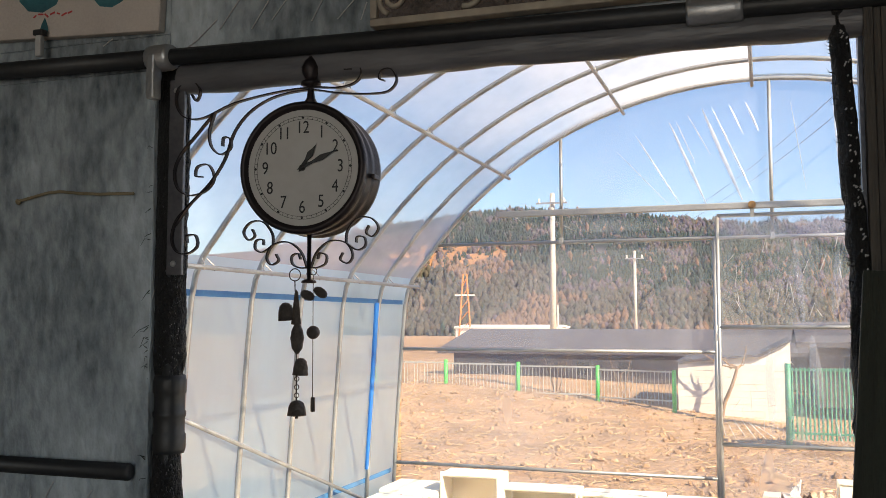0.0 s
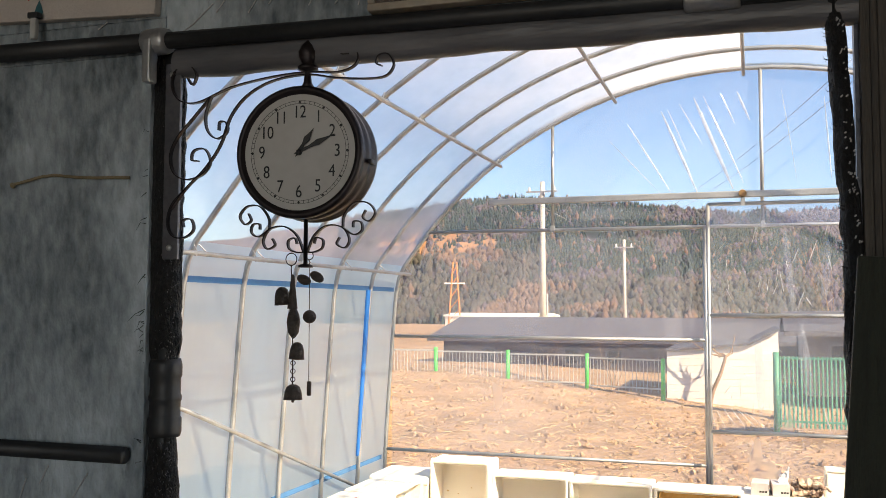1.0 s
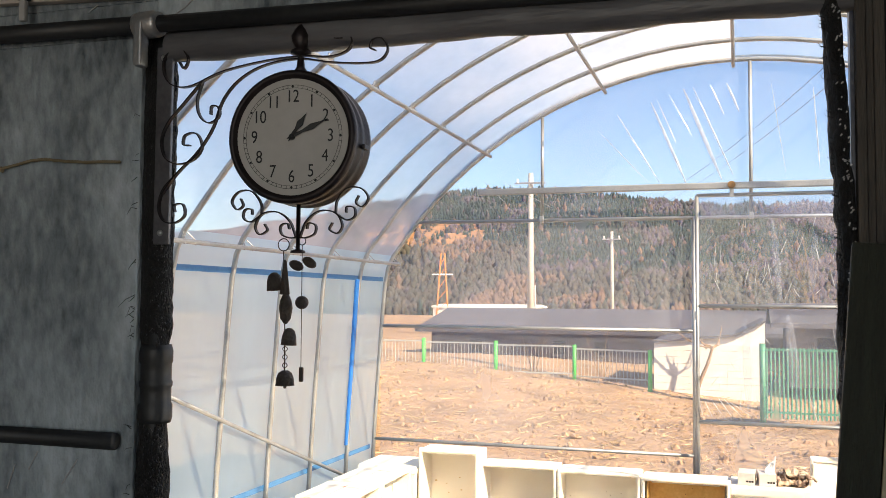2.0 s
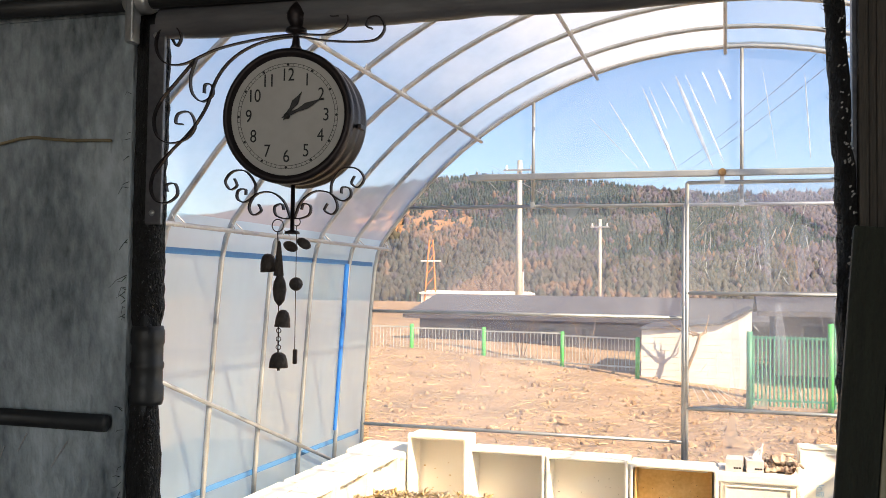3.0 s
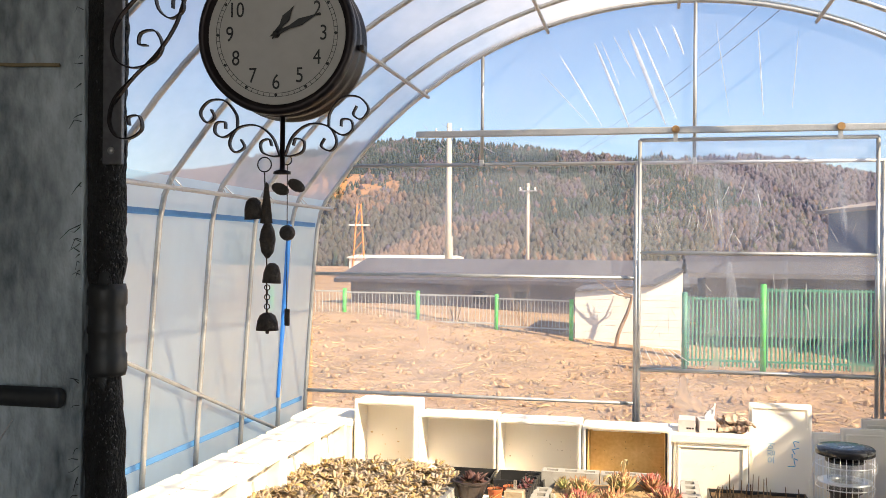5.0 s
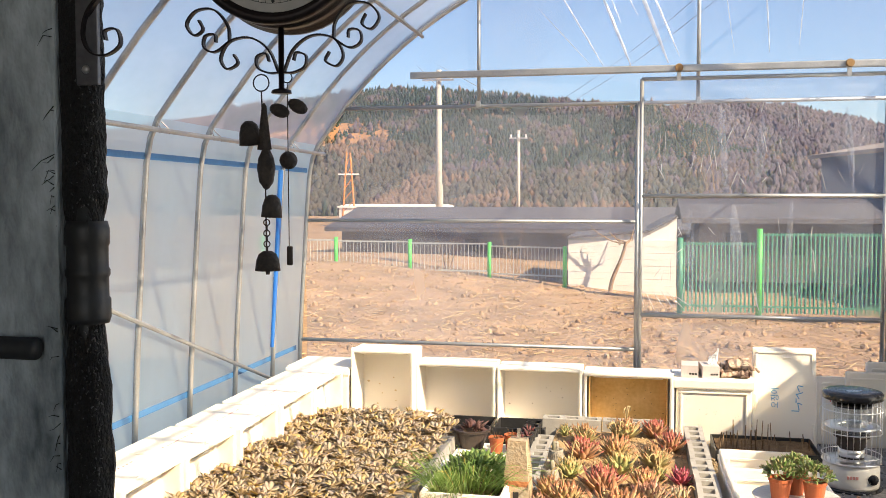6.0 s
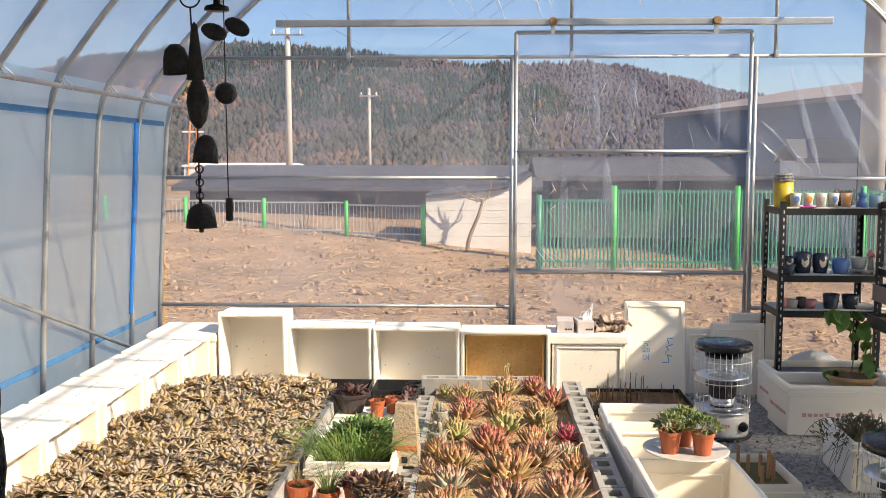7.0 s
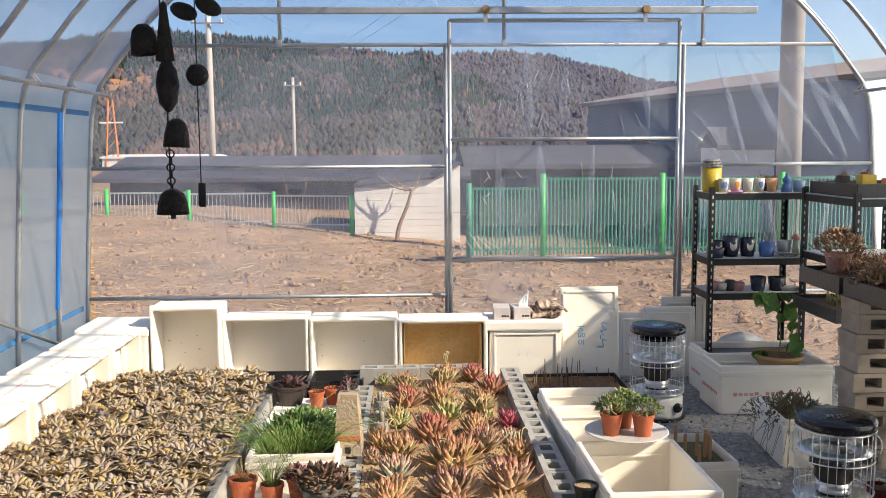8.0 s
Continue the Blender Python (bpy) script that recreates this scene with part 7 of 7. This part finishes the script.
BLUEC = mat("cobalt_glaze", (0.08, 0.16, 0.45), (0.1, 0.2, 0.4), 0.3)
SKYC = mat("pale_blue_glaze", (0.3, 0.42, 0.52), (0.24, 0.36, 0.46), 0.35)
YELC = mat("mustard_glaze", (0.6, 0.42, 0.03), (0.5, 0.33, 0.03), 0.4)
DKC = mat("black_glaze", (0.02, 0.022, 0.03), (0.04, 0.05, 0.08), 0.25, vary=0.3)
PINKC = mat("pink_glaze", (0.6, 0.28, 0.25), (0.5, 0.2, 0.2), 0.4)
GREYC = mat("grey_stoneware", (0.4, 0.4, 0.4), (0.32, 0.32, 0.33), 0.5)
ORC = mat("orange_motif", (0.7, 0.28, 0.04), (0.6, 0.22, 0.04), 0.4)
yc = thing("jar", "tall mustard yellow jar with a ruffled black and white top", "jar", pose(4.465, 7.63, z))
part("body", lathe(B(), [(0, 0), (0.058, 0), (0.064, 0.02), (0.066, 0.17), (0.05, 0.17), (0, 0.16)], 22), YELC, yc, smooth=True)
for k in range(3):
    part("ruffle", lathe(B(), [(0.0, 0.17 + k * 0.018), (0.07 - k * 0.006, 0.168 + k * 0.018), (0.075 - k * 0.006, 0.178 + k * 0.018), (0.05, 0.19 + k * 0.018), (0, 0.19 + k * 0.018)], 14), mat("ruffled_glaze", (0.03, 0.03, 0.03), (0.45, 0.43, 0.4), 0.3, 0, 60, 90, 0.1) if k == 0 else bpy.data.materials["ruffled_glaze"], yc)
for k, (x, m_, d_) in enumerate(((4.515, CREAMC, BLUEC), (4.6, CREAMC, ORC), (4.685, CREAMC, GREYC), (4.765, CREAMC, BLUEC), (4.85, PEACH, ORC))):
    cup("footed ceramic cup with a painted floral motif", (x, 7.53, z), 0.038, 0.095, m_, d_, 0.08)
cup("small pale blue glazed cup", (5.04, 7.53, z), 0.042, 0.08, SKYC)
fig = tagged(part("figurine", lathe(B(), [(0, 0), (0.038, 0), (0.032, 0.04), (0.02, 0.055), (0.028, 0.075), (0.03, 0.085), (0.012, 0.11), (0, 0.14)], 14, pose(4.955, 7.53, z)), BLUEC, smooth=True), "small blue glazed garden figurine", "figurine")
basket = thing("moss_basket", "brown twig nest bowl", "basket", pose(4.9, 7.7, z))
for k in range(26):
    a = random.uniform(0, 6.28)
    part("twig", tube(B(), [(0.06 * math.cos(a + q * 0.5), 0.05 * math.sin(a + q * 0.5), 0.02 + 0.1 * random.random()) for q in range(4)], 0.004, 5), TWIG, basket)
part("core", lathe(B(), [(0, 0), (0.05, 0), (0.06, 0.05), (0.04, 0.1), (0, 0.1)], 14), DARKPOT, basket, smooth=True)
box_l = thing("plate", "flat magenta dish under the cups", "dish", pose(4.59, 7.5, z))
part("dish", box(B(), (0.1, 0.03, 0.006), (0, -0.005, 0.003), bevel=0.002), mat("magenta_plastic", (0.5, 0.03, 0.4), (0.45, 0.03, 0.35), 0.4), box_l)
z = SH[1] + 0.005
for x, r, h in ((4.5, 0.05, 0.11), (4.6, 0.06, 0.14), (4.72, 0.055, 0.13)):
    cup("dark glazed pot with raised flowers", (x, 7.6, z), r, h, DKC, CREAMC, -0.05, "dark pots")
cup("dark blue frilled pot", (4.84, 7.56, z), 0.055, 0.1, BLUEC, None, -0.1, "dark pots")
cup("small dark footed dish", (4.47, 7.52, z), 0.06, 0.07, DKC, None, 0.1, "dark pots")
cup("grey stoneware cup on a wide saucer", (4.965, 7.57, z + 0.03), 0.05, 0.08, GREYC)
sdish = thing("dish", "wide grey footed dish with a pink mushroom ornament", "dish", pose(5.0, 7.57, z))
part("dish", lathe(B(), [(0, 0.012), (0.07, 0.012), (0.115, 0.03), (0.11, 0.034), (0.07, 0.02), (0, 0.02)], 26), GREYC, sdish, smooth=True)
for a in (0, 120, 240):
    part("foot", lathe(B(), [(0, 0), (0.012, 0), (0.014, 0.016), (0, 0.016)], 8, pose(0.055 * math.cos(radians(a)), 0.055 * math.sin(radians(a)), 0)), GREYC, sdish)
part("stalk", lathe(B(), [(0, 0.02), (0.026, 0.02), (0.02, 0.09), (0.014, 0.12), (0, 0.12)], 12, pose(0.04, -0.02, 0)), CREAMC, sdish, smooth=True)
part("cap", lathe(B(), [(0, 0.118), (0.034, 0.118), (0.03, 0.135), (0.012, 0.155), (0, 0.17)], 14, pose(0.04, -0.02, 0)), PINKC, sdish, "pink mushroom cap", True)
z = SH[0] + 0.005
for x, r, h, m_ in ((4.47, 0.03, 0.07, PINKC), (4.53, 0.04, 0.06, CREAMC), (4.59, 0.035, 0.075, DARKPOT), (4.65, 0.045, 0.06, PINKC), (4.79, 0.055, 0.1, DKC), (4.92, 0.058, 0.095, DKC)):
    cup("small glazed ceramic pot", (x, 7.57, z), r, h, m_, None, 0.0, "small pots")
tr = thing("oval_dish", "long pale grey oval dish", "dish", pose(5.01, 7.55, z))
part("dish", lathe(B(), [(0, 0), (0.06, 0), (0.09, 0.025), (0.084, 0.028), (0.055, 0.008), (0, 0.008)], 24, Matrix.Diagonal((1.1, 0.6, 1, 1))), GREYC, tr, smooth=True)

# trays on the second rack and on the plank in front of it
DRY = island_mat("dry_orange_succulent", [(0.4, 0.22, 0.1), (0.5, 0.32, 0.16), (0.3, 0.14, 0.08), (0.45, 0.38, 0.2)], 0.7)


def tray(at, w, d, h, label, rz=0.0):
    t = thing("plant_tray", label, "tray", pose(*at, 0, 0, rz), "plant trays")
    part("tray", tub(B(), w, d, h, 0.012, 0.012, 0.004), BLACKPL, t)
    part("soil", box(B(), (w - 0.03, d - 0.03, h * 0.6), (0, 0, h * 0.42)), POTSOIL, t)
    return t


t1 = tray((5.25, 6.93, 1.366), 0.5, 0.66, 0.08, "long black tray on the rack's top shelf")
for x, y, sx, sz, m_, lbl in ((5.1, 6.7, 0.09, 0.07, YELC, "mustard yellow ceramic block pot"), (5.24, 6.66, 0.1, 0.05, PINKC, "low pink ceramic pot"), (5.36, 6.7, 0.16, 0.04, DARKPOT, "flat brown ceramic pot"), (5.06, 6.92, 0.06, 0.06, DARKPOT, "small brown pot")):
    q = thing("square_pot", lbl + " in the tray", "plant pot", pose(x, y, 1.43))
    part("pot", tub(B(), sx, 0.08, sz, 0.01, 0.03, 0.004), m_, q)
    leafball(q, 30, (0, 0, sz), sx * 0.3, 0.02, DRY, squash=0.5)
plank = thing("plank_bench", "rough plank bench on stacked bricks", "bench", pose(0, 0, 0))
part("plank", box(B(), (0.6, 1.5, 0.03), (4.83, 5.38, 0.935), bevel=0.004), WOOD_TRIM, plank)
t2 = tray((4.7, 5.85, 0.95), 0.5, 0.46, 0.085, "black tray of dry orange succulents")
t3 = tray((4.71, 5.37, 0.95), 0.5, 0.46, 0.085, "black tray crowded with dry trailing succulents")
for t_, n_ in ((t2, 3), (t3, 4)):
    for i in range(n_):
        leafball(t_, 170, (random.uniform(-0.14, 0.14), random.uniform(-0.13, 0.13), 0.07), 0.12, 0.035, DRY, "trailing_succulent", 0.75)
        blades(t_, 26, (random.uniform(-0.14, 0.14), random.uniform(-0.13, 0.13), 0.07), (0.08, 0.08), 0.16, DRY, "dry_tuft", 0.0018, 1.0)
rp = pot("plant_pot", "mottled red pot of dry trailing succulent", (4.6, 5.96, 1.005), 0.07, 0.11, mat("mottled_red_glaze", (0.35, 0.1, 0.08), (0.5, 0.35, 0.3), 0.4, 0, 40, 90, 0.1))
leafball(rp, 260, (0, 0, 0.13), 0.12, 0.04, DRY, squash=0.8)
t4 = tray((5.03, 6.72, 0.648), 0.44, 0.6, 0.08, "low black tray of yellow sprouts")
blades(t4, 70, (0, 0, 0.06), (0.12, 0.2), 0.09, island_mat("yellow_sprout", [(0.5, 0.42, 0.15), (0.3, 0.34, 0.1), (0.4, 0.25, 0.1)], 0.6), "sprout_tuft", 0.004, 0.3)
BRICKM = mat("pale_perforated_brick", (0.5, 0.42, 0.34), (0.36, 0.3, 0.24), 0.9, 0, 14, 120, 0.5, vary=0.12, depth=0.004)
stack = thing("brick_stack", "stack of pale perforated bricks carrying the plank", "brick stack", pose(0, 0, 0))
bm0 = perforated(0.4, 0.098, 0.2, [-0.14, -0.05, 0.05, 0.14], [-0.026, 0.026])
firstb = None
for col, (sx, sy) in enumerate(((4.83, 5.9), (4.9, 5.0))):
    for k in range(9):
        if firstb is None:
            firstb = o = part("brick", bm0, BRICKM, stack)
        else:
            o = new("brick", firstb.data)
            o.parent = stack
        o.matrix_basis = pose(sx + random.uniform(-0.02, 0.02), sy + 0.1 + random.uniform(-0.008, 0.008), 0.05 + k * 0.1017, 90, 0, random.uniform(-2, 2))

# planter and clutter in front of the stack
fp = foam_box("low white styrofoam planter with a straggling plant", pose(4.45, 6.07, 0.0, 0, 0, -4), 0.3, 0.5, 0.26, name="planter", group="planters", panel=False)
part("soil", box(B(), (0.22, 0.41, 0.12), (0, 0, 0.15)), POTSOIL, fp)
STRAG = island_mat("straggly_stem", [(0.14, 0.16, 0.07), (0.25, 0.18, 0.1), (0.1, 0.12, 0.05)], 0.7)
sg = B()
for i in range(60):
    p0 = Vector((random.uniform(-0.1, 0.1), random.uniform(-0.18, 0.1), 0.2))
    d = Vector((random.uniform(-0.28, 0.12), random.uniform(-0.2, 0.05), 0))
    tube(sg, curve(p0, p0 + d * 0.3 + Vector((0, 0, random.uniform(0.04, 0.16))), p0 + d * 0.8 + Vector((0, 0, random.uniform(0.0, 0.12))), p0 + d * 1.1 + Vector((0, 0, random.uniform(-0.18, 0.0))), n=4), 0.0028, 5, taper=0.4)
tagged(part("stem_tangle", sg, STRAG, fp, smooth=True), kind="stuff")
leafball(fp, 240, (-0.05, -0.06, 0.23), 0.24, 0.03, STRAG, "fine_foliage", 0.4)
cp = pot("tool_pot", "round clay pot holding scissors and green shears", (4.98, 5.62, 0.0), 0.09, 0.4, mat("brown_clay_pot", (0.3, 0.19, 0.11), (0.22, 0.14, 0.08), 0.7), cat="tool pot")
for x, c, nm in ((-0.03, (0.6, 0.03, 0.03), "red"), (0.03, (0.03, 0.12, 0.4), "blue"), (0.07, (0.04, 0.3, 0.08), "green")):
    mm = mat(nm + "_grip", c, [k * 0.8 for k in c], 0.35)
    part("grip", tube(B(), [(x + 0.022 * math.cos(q * math.pi / 8), -0.02, 0.46 + 0.035 * math.sin(q * math.pi / 8)) for q in range(16)], 0.006, 6, closed=True), mm, cp, nm + " scissor grip", True)
    part("blade", box(B(), (0.01, 0.004, 0.12), (x, -0.02, 0.38)), STEEL, cp)
vp = thing("vase_pot", "pale patterned planter with broad green leaves", "plant pot", pose(4.62, 5.12, 0))
part("pot", lathe(B(), [(0, 0), (0.06, 0), (0.075, 0.1), (0.085, 0.26), (0.1, 0.3), (0.09, 0.3), (0.07, 0.25), (0, 0.24)], 20), mat("pale_patterned_glaze", (0.5, 0.48, 0.46), (0.35, 0.36, 0.4), 0.5, 0, 20, 60, 0.1), vp, smooth=True)
leafball(vp, 40, (0, 0, 0.12), 0.12, 0.09, BUSH, squash=0.6)
np_ = pot("nursery_pot", "dark red plastic pot on the gravel", (4.5, 5.25, 0.0), 0.06, 0.12, mat("dark_red_plastic", (0.2, 0.03, 0.03), (0.15, 0.02, 0.02), 0.4))
